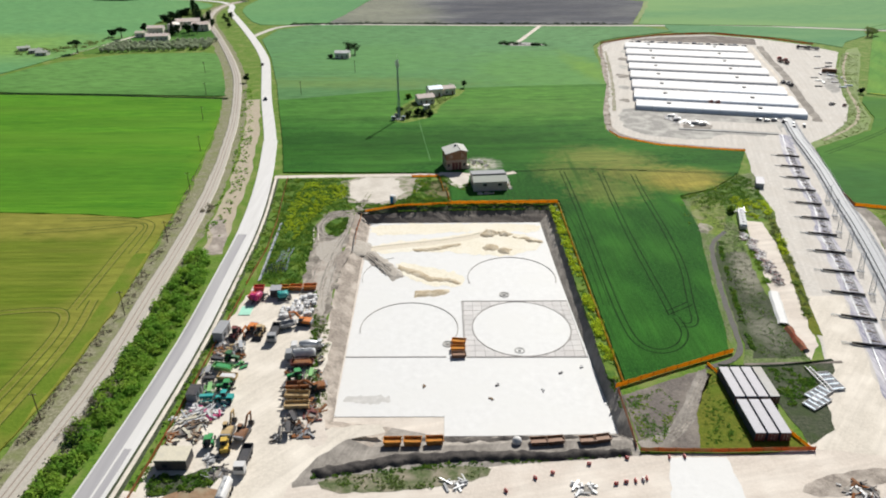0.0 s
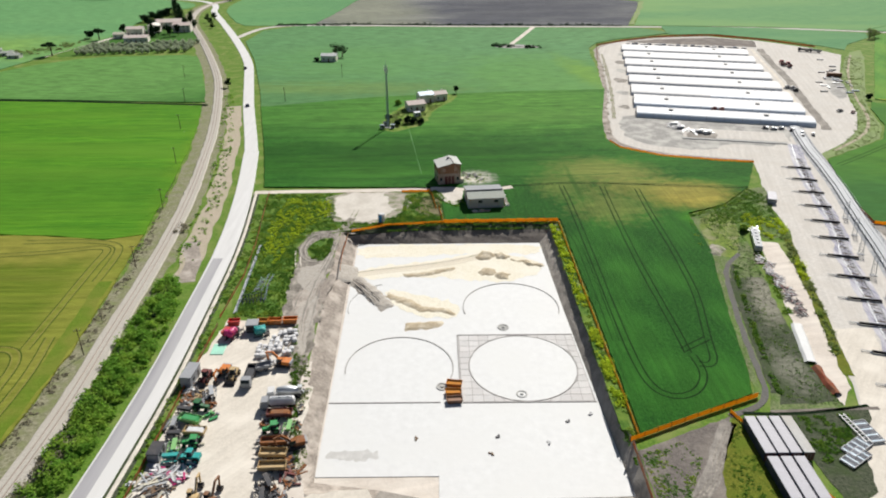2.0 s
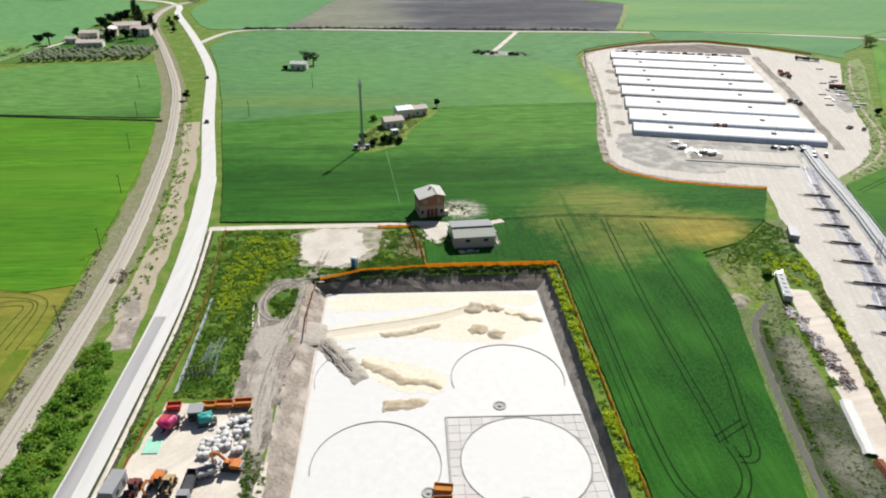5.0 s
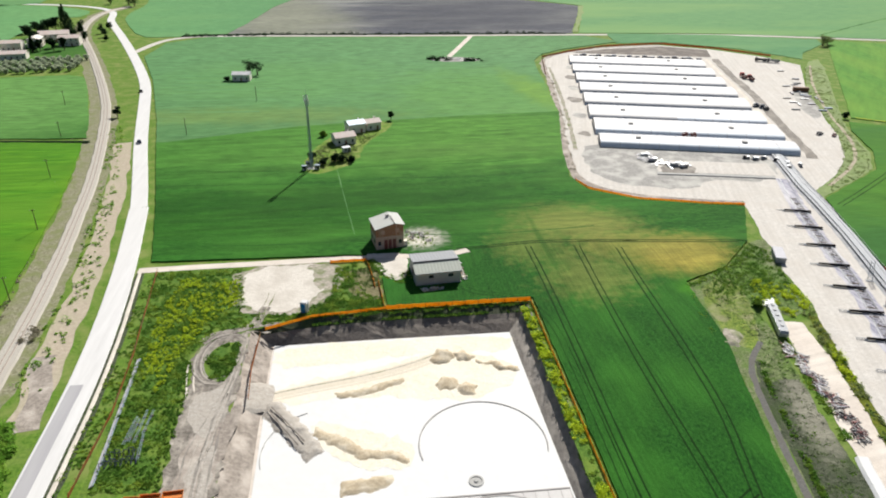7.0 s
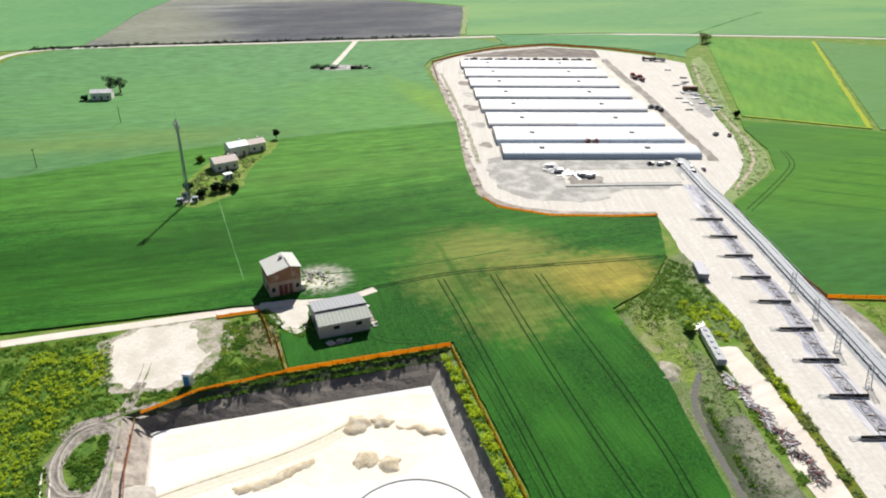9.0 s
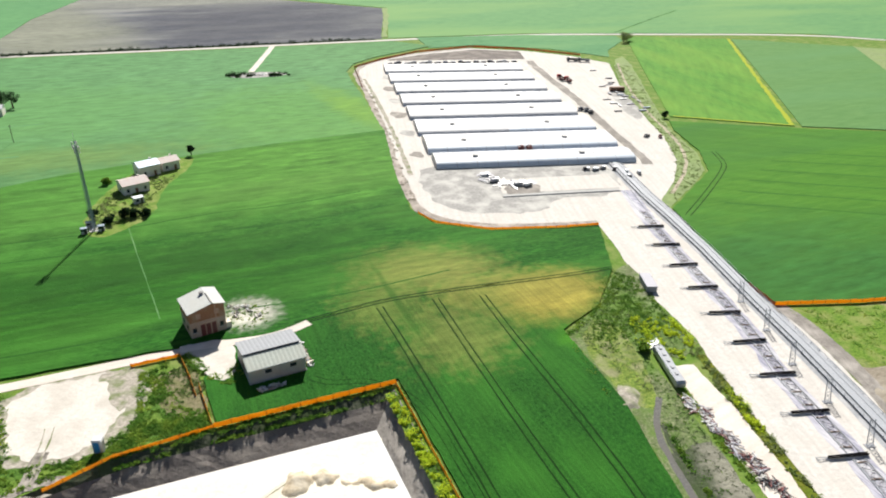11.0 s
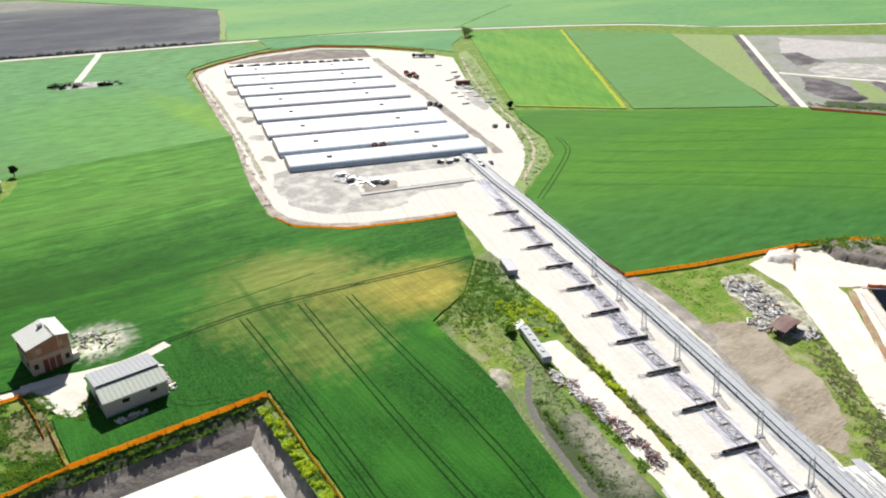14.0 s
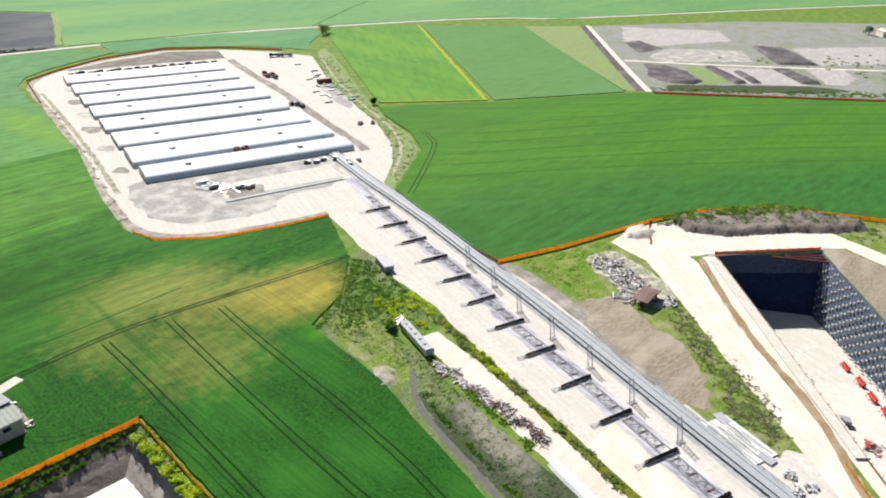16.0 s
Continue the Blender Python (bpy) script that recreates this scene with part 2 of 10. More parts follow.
OLIVE_GRASS = surface("tall_dry_grass", (0.055, 0.115, 0.016), (0.21, 0.26, 0.055), (0.23, 0.235, 0.12), 0.8, 5, bump=0.6, spread=0.34)
MUSTARD = surface("flowering_mustard", (0.20, 0.27, 0.02), (0.36, 0.37, 0.03), (0.26, 0.31, 0.03), 1.5, 8, bump=0.4)
CROP_EDGE = surface("crop_edge", (0.085, 0.145, 0.014), (0.13, 0.19, 0.02), (0.16, 0.18, 0.03), 1.2, 12, bump=0.4)
ROOF_SLATE = surface("grey_sheet_roof", (0.245, 0.255, 0.27), (0.325, 0.335, 0.35), (0.28, 0.29, 0.30), 0.7, 4, bump=0.15, local=True)
ROOF_GREY = surface("fibre_cement_roof", (0.34, 0.365, 0.325), (0.45, 0.475, 0.43), (0.40, 0.415, 0.37), 0.7, 4, bump=0.2, local=True)
ROOF_PALE = surface("pale_sheet_roof", (0.42, 0.43, 0.41), (0.53, 0.54, 0.515), (0.47, 0.47, 0.44), 0.8, 4, bump=0.1, local=True)
TILE = surface("clay_tile_roof", (0.33, 0.19, 0.14), (0.50, 0.33, 0.26), (0.44, 0.34, 0.28), 0.5, 3, bump=0.4, local=True)
SHED_WHITE = surface("white_membrane", (0.36, 0.37, 0.39), (0.455, 0.46, 0.475), (0.41, 0.415, 0.43), 3, 12, rough=0.6, bump=0.05, stretch=(1, 0.25, 1), turn=-13, spread=0.4)
# Blue grey tint takes in the shade on the sheds' south sides.
SHED_SIDE = surface("blue_grey_shade_membrane", (0.47, 0.525, 0.60), (0.58, 0.63, 0.69), (0.52, 0.575, 0.64), 3, 20, rough=0.55, bump=0.04)
STEEL = surface("galvanised_steel", (0.38, 0.40, 0.42), (0.55, 0.57, 0.59), (0.48, 0.49, 0.50), 0.4, 3, rough=0.45, metal=0.6, bump=0.05, local=True)
PALE_STEEL = surface("pale_painted_steel", (0.25, 0.265, 0.29), (0.39, 0.405, 0.43), (0.31, 0.325, 0.35), 0.5, 4, rough=0.65, bump=0.05)
# Lilac grey streaks: the conveyor's lattice shadow put into the gravel colour.
LANE = surface("lane_shadow_gravel", (0.17, 0.17, 0.235), (0.52, 0.51, 0.555), (0.60, 0.59, 0.60), 0.6, 5, bump=0.3, stretch=(1, 0.12, 1), turn=14, spread=0.34)
ROOF_BROWN = surface("weathered_brown_roof", (0.085, 0.05, 0.048), (0.16, 0.085, 0.08), (0.23, 0.16, 0.14), 0.5, 3, rough=0.7, stretch=(0.3, 1.0, 1.0), bump=0.3, local=True)
# Near black so that the girders read as shadows on the road.
GIRDER_SHADOW = surface("shadow_black_girder", (0.005, 0.005, 0.006), (0.011, 0.010, 0.012), (0.018, 0.015, 0.015), 0.4, 3, rough=0.8, metal=0.0, local=True)
STEEL_DARK = surface("dark_steel", (0.035, 0.036, 0.042), (0.08, 0.08, 0.088), (0.10, 0.09, 0.085), 0.4, 3, rough=0.55, metal=0.3, local=True)
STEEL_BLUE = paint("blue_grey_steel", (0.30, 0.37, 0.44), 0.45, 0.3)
STEEL_RAIL = surface("worn_rail_steel", (0.16, 0.13, 0.11), (0.26, 0.22, 0.19), None, 0.4, 3, rough=0.6, metal=0.3)
RUST = surface("rusty_steel", (0.16, 0.065, 0.03), (0.30, 0.13, 0.055), (0.22, 0.13, 0.085), 0.3, 2, rough=0.8, bump=0.3, local=True)
ORANGE = paint("orange_paint", (0.62, 0.19, 0.03), 0.5)
ORANGE_RUST = surface("orange_rusty_paint", (0.38, 0.15, 0.03), (0.60, 0.27, 0.06), (0.30, 0.13, 0.05), 0.4, 2, local=True)
BROWN_BOX = paint("brown_paint", (0.22, 0.10, 0.045), 0.6)
NET = surface("orange_safety_net", (0.72, 0.34, 0.016), (0.91, 0.55, 0.045), (0.76, 0.40, 0.04), 0.5, 7, rough=0.7, bump=0.1)
NET_RED = surface("red_safety_net", (0.42, 0.14, 0.05), (0.60, 0.23, 0.08), (0.40, 0.27, 0.15), 0.7, 6, rough=0.7, bump=0.1)
RED = paint("red_paint", (0.55, 0.05, 0.04), 0.5)
WHITE = paint("white_paint", (0.66, 0.66, 0.66), 0.45, wear=0.15)
GREEN = paint("green_paint", (0.04, 0.30, 0.09), 0.5)
GREEN_DARK = paint("dark_green_paint", (0.02, 0.13, 0.045), 0.5)
GREEN_LIGHT = paint("light_green_paint", (0.22, 0.48, 0.17), 0.55)
TEAL = paint("teal_paint", (0.03, 0.36, 0.34), 0.5)
MINT = paint("mint_sheet", (0.36, 0.72, 0.56), 0.6)
MAGENTA = paint("magenta_paint", (0.55, 0.02, 0.17), 0.45)
TAN = paint("tan_paint", (0.50, 0.36, 0.18), 0.55)
YELLOW = paint("yellow_paint", (0.62, 0.42, 0.07), 0.5)
MAROON = paint("maroon_paint", (0.17, 0.045, 0.04), 0.55)
CREAM = paint("cream_paint", (0.62, 0.58, 0.46), 0.6)
GREY = paint("grey_paint", (0.33, 0.34, 0.36), 0.55)
BLUE = paint("blue_plastic", (0.02, 0.22, 0.55), 0.45)
NAVY = paint("navy_paint", (0.03, 0.045, 0.09), 0.5)
RUBBER = surface("tyre_rubber", (0.015, 0.015, 0.016), (0.035, 0.035, 0.036), None, 0.2, 1, rough=0.9, local=True)
GLASS = surface("dark_glass", (0.02, 0.025, 0.03), (0.035, 0.045, 0.055), None, 1, 3, rough=0.08, bump=0, local=True)
BAG = surface("white_bulk_bag", (0.52, 0.52, 0.53), (0.68, 0.68, 0.68), None, 0.5, 2, rough=0.8, bump=0.3, local=True)
TIMBER = surface("weathered_timber", (0.16, 0.11, 0.075), (0.28, 0.21, 0.15), None, 0.3, 2, stretch=(0.2, 1, 1), local=True)
BARK = surface("bark", (0.06, 0.045, 0.035), (0.13, 0.10, 0.075), None, 0.3, 2, bump=0.6)
LEAF = surface("bush_leaves", (0.10, 0.25, 0.03), (0.22, 0.41, 0.06), (0.28, 0.43, 0.06), 0.7, 4, bump=0)
LEAF_DARK = surface("dark_leaves", (0.010, 0.026, 0.012), (0.025, 0.052, 0.02), None, 0.7, 5, bump=0)
LEAF_OLIVE = surface("olive_leaves", (0.15, 0.20, 0.075), (0.27, 0.31, 0.13), (0.17, 0.27, 0.06), 0.8, 5, bump=0)
LEAF_YELLOW = surface("yellow_green_leaves", (0.33, 0.45, 0.03), (0.62, 0.70, 0.05), (0.45, 0.58, 0.04), 0.8, 5, bump=0)
LEAF_WEED = surface("weed_leaves", (0.08, 0.20, 0.03), (0.18, 0.33, 0.055), (0.27, 0.37, 0.05), 0.8, 4, bump=0)
LEAF_DRY = surface("dry_scrub", (0.20, 0.185, 0.125), (0.32, 0.295, 0.215), None, 0.6, 4, bump=0)
GREY_SILT = surface("grey_silt", (0.085, 0.085, 0.082), (0.165, 0.16, 0.15), (0.125, 0.12, 0.11), 0.6, 4, bump=0.5)
DULL_POLE = paint("dull_galvanised_pole", (0.22, 0.29, 0.32), 0.75)
PINK_RIM = surface("pinkish_concrete", (0.36, 0.26, 0.235), (0.50, 0.40, 0.37), (0.44, 0.33, 0.30), 0.7, 4, bump=0.2)
ROUGHCAST = surface("pinkish_roughcast", (0.34, 0.26, 0.215), (0.50, 0.42, 0.37), (0.42, 0.30, 0.24), 0.6, 2.5, bump=0.25, local=True)
EARTH_OLIVE = surface("olive_brown_earth", (0.085, 0.085, 0.035), (0.235, 0.205, 0.13), (0.15, 0.155, 0.065), 0.7, 3, bump=0.7, spread=0.34)
HAUL_PALE = surface("pale_trampled_earth", (0.29, 0.265, 0.232), (0.455, 0.425, 0.385), (0.38, 0.35, 0.31), 1.0, 3, bump=0.6, spread=0.4)
WATER_GREEN = surface("scrub_ground", (0.055, 0.09, 0.03), (0.16, 0.17, 0.095), (0.27, 0.24, 0.185), 0.9, 4, bump=0.6, spread=0.4)
WEED_SOIL = surface("weedy_soil", (0.028, 0.08, 0.012), (0.105, 0.195, 0.032), (0.135, 0.205, 0.034), 0.6, 5, bump=0.7, spread=0.34)
SCRUB_GREY = surface("grey_scrub", (0.055, 0.10, 0.025), (0.22, 0.235, 0.13), (0.10, 0.175, 0.035), 0.7, 6, bump=0.7, spread=0.34)
QUARRY_GREY = surface("quarry_soil", (0.17, 0.175, 0.165), (0.31, 0.31, 0.30), (0.20, 0.225, 0.16), 2.5, 16, bump=0.5, spread=0.4)
for m in (WHEAT, WHEAT_SOUTH):
    blotch(m, (104, 291), (15, 11), 14, (0.30, 0.25, 0.05), 0.85, 0.35, 4.0)
    blotch(m, (92, 299), (22, 9), -4, (0.21, 0.20, 0.045), 0.6, 0.6, 4.0)
    blotch(m, (74, 320), (20, 13), -18, (0.19, 0.195, 0.05), 0.68, 0.5, 4.0)
    blotch(m, (68, 280), (14, 12), 30, (0.165, 0.185, 0.045), 0.55, 0.85, 3.5)
    blotch(m, (52, 303), (10, 12), 0, (0.15, 0.175, 0.04), 0.5, 0.8, 3.0)
    blotch(m, (57.8, 302), (1.0, 20), 1, (0.02, 0.085, 0.009), 0.6, 0.5, 3.0)
    blotch(m, (100, 269), (6, 4), 0, (0.055, 0.20, 0.012), 0.7, 0.3, 3.0)
blotch(WHEAT, (16, 312), (6.5, 6.5), 10, (0.50, 0.475, 0.42), 0.95, 0.5, 2.2)
blotch(WHEAT, (-30, 338), (90, 20), 2, (0.018, 0.085, 0.007), 0.6, 0.3, 14.0)
blotch(WHEAT, (40, 425), (75, 42), 0, (0.078, 0.208, 0.03), 0.8, 0.35, 14.0)
blotch(WHEAT, (-50, 415), (60, 34), 8, (0.064, 0.185, 0.028), 0.7, 0.4, 14.0)
bands(WHEAT, 3, 60, 5, 0.24)
bands(WHEAT, -6, 14, 1.6, 0.16)
bands(WHEAT_NORTH, 3, 70, 7, 0.16)
bands(WHEAT_NORTH, -8, 18, 2.2, 0.12)
bands(WHEAT_SOUTH, 92, 22, 0.9, 0.20)
bands(WHEAT_SOUTH, 80, 16, 10, 0.12)
bands(WHEAT_LIGHT, 1, 50, 3.0, 0.17)
bands(WHEAT_LIGHT, -4, 120, 18, 0.12)
bands(WHEAT_DRY, 1, 40, 2.2, 0.24)
blotch(WHEAT_LIGHT, (-108, 330), (12, 90), 8, (0.125, 0.235, 0.014), 0.7, 0.4, 12.0)
blotch(WHEAT_LIGHT, (-300, 300), (240, 22), 0, (0.05, 0.16, 0.01), 0.6, 0.4, 20.0)
blotch(WHEAT_DRY, (-190, 150), (60, 26), 0, (0.07, 0.15, 0.012), 0.7, 0.4, 14.0)
blotch(WHEAT_DRY, (-160, 246), (70, 10), 0, (0.24, 0.215, 0.045), 0.6, 0.5, 8.0)
blotch(WHEAT_DRY, (-108, 180), (9, 70), 4, (0.22, 0.22, 0.04), 0.6, 0.5, 8.0)
bands(WHEAT_EAST, -36, 90, 5, 0.13)
bands(YELLOWING, 55, 30, 4, 0.14)
bands(PLOUGHED, -6, 50, 6, 0.25)
bands(SCRUB_GREY, 60, 9, 4, 0.25)
bands(OLIVE_GRASS, 50, 10, 4, 0.22)
bands(DIRT_WARM, -48, 9, 1.2, 0.1)
bands(WHITE_GRAVEL, 74, 40, 1.6, 0.09)
bands(GRAVEL_PINK, 12, 25, 2.0, 0.10)
bands(GRAVEL, 50, 20, 1.5, 0.09)
bands(DIRT_GREY, 70, 10, 1.0, 0.18)
bands(SHED_WHITE, -13.3, 60, 5, 0.10)
blotch(WHEAT_EAST, (300, 205), (190, 46), -32, (0.028, 0.108, 0.027), 0.75, 0.2, 25.0)
OLIVE_DEEP = surface("deep_olive_grass", (0.06, 0.085, 0.01), (0.175, 0.18, 0.024), (0.10, 0.14, 0.014), 0.9, 6, bump=0.7, spread=0.4)
SCRUB_DEEP = surface("dark_scrub_ground", (0.022, 0.036, 0.017), (0.105, 0.112, 0.078), (0.05, 0.072, 0.03), 0.8, 5, bump=0.7, spread=0.4)
LEAF_MID = surface("mid_green_leaves", (0.055, 0.145, 0.02), (0.125, 0.255, 0.04), (0.17, 0.28, 0.04), 0.8, 4, bump=0)
PINK_ROOF = surface("pale_pink_roof", (0.56, 0.48, 0.44), (0.70, 0.63, 0.59), (0.62, 0.50, 0.45), 0.6, 3, bump=0.2, local=True)
LEAF_GREY = surface("grey_scrub_leaves", (0.075, 0.10, 0.055), (0.155, 0.185, 0.105), (0.085, 0.135, 0.045), 0.9, 5, bump=0)
LEAF_SCRUB = surface("dusty_scrub_leaves", (0.10, 0.165, 0.05), (0.20, 0.27, 0.10), (0.13, 0.22, 0.045), 0.9, 5, bump=0)
LILAC = paint("pale_lilac_grey_sheet", (0.40, 0.395, 0.44), 0.6)
# Dark soil that also carries the shade of steep south faces.
DARK_SHADED_SOIL = surface("dark_shaded_soil", (0.03, 0.028, 0.029), (0.085, 0.078, 0.074), (0.11, 0.10, 0.092), 0.8, 4, bump=0.6)
DUST = surface("dusty_beaten_ground", (0.49, 0.455, 0.405), (0.63, 0.595, 0.54), (0.47, 0.435, 0.385), 1.1, 7, bump=0.4)
RED_HEAP = surface("red_brown_spoil", (0.14, 0.035, 0.022), (0.30, 0.085, 0.05), (0.22, 0.10, 0.06), 0.6, 3, bump=0.5)
blotch(PLOUGHED, (110, 800), (120, 110), 40, (0.05, 0.053, 0.068), 0.8, 0.35, 30.0)
blotch(PLOUGHED, (-80, 800), (50, 150), 10, (0.21, 0.22, 0.16), 0.75, 0.35, 40.0)
blotch(PLOUGHED, (40, 950), (150, 40), 0, (0.23, 0.235, 0.19), 0.6, 0.35, 30.0)
QUARRY_DARK = surface("dark_quarry_soil", (0.055, 0.05, 0.058), (0.12, 0.11, 0.12), (0.16, 0.15, 0.15), 2.0, 12, bump=0.6)
QUARRY_PALE = surface("pale_quarry_spoil", (0.28, 0.265, 0.265), (0.47, 0.45, 0.445), (0.34, 0.325, 0.31), 2.0, 9, bump=0.5, stretch=(0.3, 1, 1), turn=-48, spread=0.4)
MEADOW_PALE = surface("pale_dry_meadow", (0.14, 0.20, 0.08), (0.25, 0.30, 0.14), (0.20, 0.27, 0.10), 3, 20, bump=0.4, spread=0.4)
TAN_STRIP = surface("tan_bare_earth", (0.30, 0.255, 0.195), (0.47, 0.41, 0.325), (0.36, 0.33, 0.24), 1.2, 7, bump=0.5)
# Dark navy: shade low in the pit, put into the wall's colour.
SHOT_SHADE = surface("shaded_sprayed_concrete", (0.007, 0.015, 0.042), (0.034, 0.052, 0.11), (0.02, 0.036, 0.085), 1.0, 6, bump=0.7)
EAST_ROW = surface("east_crop_row", (0.024, 0.095, 0.012), (0.034, 0.12, 0.016), None, 1.0, 8, bump=0.3)
STAIN = surface("stained_concrete", (0.40, 0.395, 0.385), (0.57, 0.565, 0.55), (0.46, 0.455, 0.44), 1.4, 4, bump=0.1)
RUBBLE_WEEDS = surface("weedy_rubble", (0.085, 0.12, 0.04), (0.40, 0.375, 0.32), (0.48, 0.45, 0.395), 0.8, 3, bump=0.5, spread=0.3)
EAST_GREEN = surface("bright_rough_grass", (0.055, 0.13, 0.016), (0.16, 0.245, 0.036), (0.20, 0.235, 0.07), 0.8, 5, bump=0.6, spread=0.34)
HAUL_SAND = surface("rolled_sand", (0.55, 0.49, 0.39), (0.66, 0.61, 0.51), (0.60, 0.55, 0.46), 0.9, 6, bump=0.4)
HAUL = surface("trampled_earth", (0.12, 0.107, 0.094), (0.275, 0.25, 0.218), (0.36, 0.33, 0.288), 1.0, 4, bump=0.7, spread=0.4)
BELT_BED = surface("conveyor_bed", (0.23, 0.24, 0.258), (0.36, 0.37, 0.388), (0.41, 0.41, 0.42), 0.6, 4, bump=0.4, spread=0.4)
LEAF_GROVE = surface("olive_grove_leaves", (0.36, 0.43, 0.29), (0.52, 0.57, 0.42), None, 0.8, 5, bump=0)
bands(HAUL, 86, 16, 0.8, 0.24)
blotch(SCRUB_DEEP, (101, 210), (3.5, 13), -14, (0.26, 0.25, 0.20), 0.8, 0.5, 3.0)
blotch(SCRUB_DEEP, (93, 172), (4, 8), 0, (0.19, 0.19, 0.15), 0.7, 0.6, 2.5)
blotch(SCRUB_GREY, (133, 281), (3.5, 9), -18, (0.34, 0.31, 0.25), 0.85, 0.5, 3.0)
blotch(SCRUB_GREY, (106, 262), (5, 8), 10, (0.12, 0.21, 0.03), 0.8, 0.5, 3.0)
blotch(SCRUB_GREY, (119, 274), (13, 14), 0, (0.095, 0.17, 0.03), 0.8, 0.5, 3.0)
for m in (LEAF, LEAF_MID, LEAF_SCRUB, LEAF_GREY, LEAF_GROVE, LEAF_DARK, LEAF_OLIVE, LEAF_YELLOW, LEAF_WEED, LEAF_DRY):
    thin(m)
thin(NET, 0.6)
thin(NET_RED, 0.6)

# ---- tools for building ----
class Build:
    """Collects vertices and faces of one mesh."""

    def __init__(self):
        self.v, self.f = [], []

    def add(self, verts, faces):
        k = len(self.v)
        self.v.extend(verts)
        self.f.extend([tuple(i + k for i in f) for f in faces])
        return self

    def box(self, x, y, z, w, d, h, turn=0.0, taper=1.0):
        """A box on z, centred on x, y; taper scales its top."""
        c, s = math.cos(radians(turn)), math.sin(radians(turn))
        vs = []
        for dz, k in ((0, 1.0), (h, taper)):
            for a, b in ((-1, -1), (1, -1), (1, 1), (-1, 1)):
                px, py = a * w / 2 * k, b * d / 2 * k
                vs.append((x + c * px - s * py, y + s * px + c * py, z + dz))
        return self.add(vs, [(3, 2, 1, 0), (4, 5, 6, 7), (0, 1, 5, 4), (1, 2, 6, 5), (2, 3, 7, 6), (3, 0, 4, 7)])

    def slab(self, x, y, z, w, d, h, edge=0.08):
        """A box with chamfered upper edges."""
        self.box(x, y, z, w, d, h - edge)
        k = len(self.v) - 4
        vs = [(x + a * (w / 2 - edge), y + b * (d / 2 - edge), z + h) for a, b in ((-1, -1), (1, -1), (1, 1), (-1, 1))]
        self.f.pop(-5)
        n = len(self.v)
        self.v.extend(vs)
        for i in range(4):
            j = (i + 1) % 4
            self.f.append((k + i, k + j, n + j, n + i))
        self.f.append((n, n + 1, n + 2, n + 3))
        return self

    def rod(self, a, b, r, seg=8, r2=None):
        """A round bar from a to b, tapering to r2."""
        a, b = Vector(a), Vector(b)
        q = (b - a).to_track_quat("Z", "Y")
        r2 = r if r2 is None else r2
        vs = []
        for p, rr in ((a, r), (b, r2)):
            for i in range(seg):
                t = 2 * math.pi * i / seg
                vs.append(tuple(p + q @ Vector((rr * math.cos(t), rr * math.sin(t), 0))))
        fs = [(i, (i + 1) % seg, seg + (i + 1) % seg, seg + i) for i in range(seg)]
        fs += [tuple(range(seg - 1, -1, -1)), tuple(range(seg, 2 * seg))]
        return self.add(vs, fs)

    def bar(self, a, b, w, h):
        """A square bar from a to b, w wide and h high."""
        a, b = Vector(a), Vector(b)
        d = (b - a).normalized()
        s = d.cross(Vector((0, 0, 1)))
        s = s.normalized() if s.length > 1e-4 else Vector((1, 0, 0))
        u = s.cross(d)
        vs = [tuple(p + s * (i * w / 2) + u * (j * h / 2)) for p in (a, b) for i, j in ((-1, -1), (1, -1), (1, 1), (-1, 1))]
        return self.add(vs, [(3, 2, 1, 0), (4, 5, 6, 7), (0, 1, 5, 4), (1, 2, 6, 5), (2, 3, 7, 6), (3, 0, 4, 7)])

    def lathe(self, x, y, profile, seg=16, axis="z"):
        """A turned body: profile of (radius, height) about an axis through x, y."""
        vs, fs = [], []
        for r, h in profile:
            for i in range(seg):
                t = 2 * math.pi * i / seg
                c, s = r * math.cos(t), r * math.sin(t)
                vs.append((x + c, y + s, h) if axis == "z" else (x + h, y + c, s))
        for k in range(len(profile) - 1):
            for i in range(seg):
                j = (i + 1) % seg
                fs.append((k * seg + i, k * seg + j, (k + 1) * seg + j, (k + 1) * seg + i))
        fs.append(tuple(range(seg - 1, -1, -1)))
        fs.append(tuple(range((len(profile) - 1) * seg, len(profile) * seg)))
        return self.add(vs, fs)

    def prism(self, outline, z0, z1):
        """An outline in plan, raised from z0 to z1."""
        n = len(outline)
        tris = triangles(outline)
        vs = [(x, y, z0) for x, y in outline] + [(x, y, z1) for x, y in outline]
        fs = [(a + n, b + n, c + n) for a, b, c in tris] + [(c, b, a) for a, b, c in tris]
        fs += [(i, (i + 1) % n, n + (i + 1) % n, n + i) for i in range(n)]
        return self.add(vs, fs)

    def profile(self, pts, y0, y1):
        """A section in x, z drawn out along y."""
        n = len(pts)
        tris = triangles(pts)
        vs = [(x, y0, z) for x, z in pts] + [(x, y1, z) for x, z in pts]
        fs = [(a, b, c) for a, b, c in tris] + [(c + n, b + n, a + n) for a, b, c in tris]
        fs += [((i + 1) % n, i, n + i, n + (i + 1) % n) for i in range(n)]
        return self.add(vs, fs)

    def mesh(self, name):
        m = bpy.data.meshes.new(name)
        m.from_pydata([tuple(p) for p in self.v], [], self.f)
        m.update()
        return m


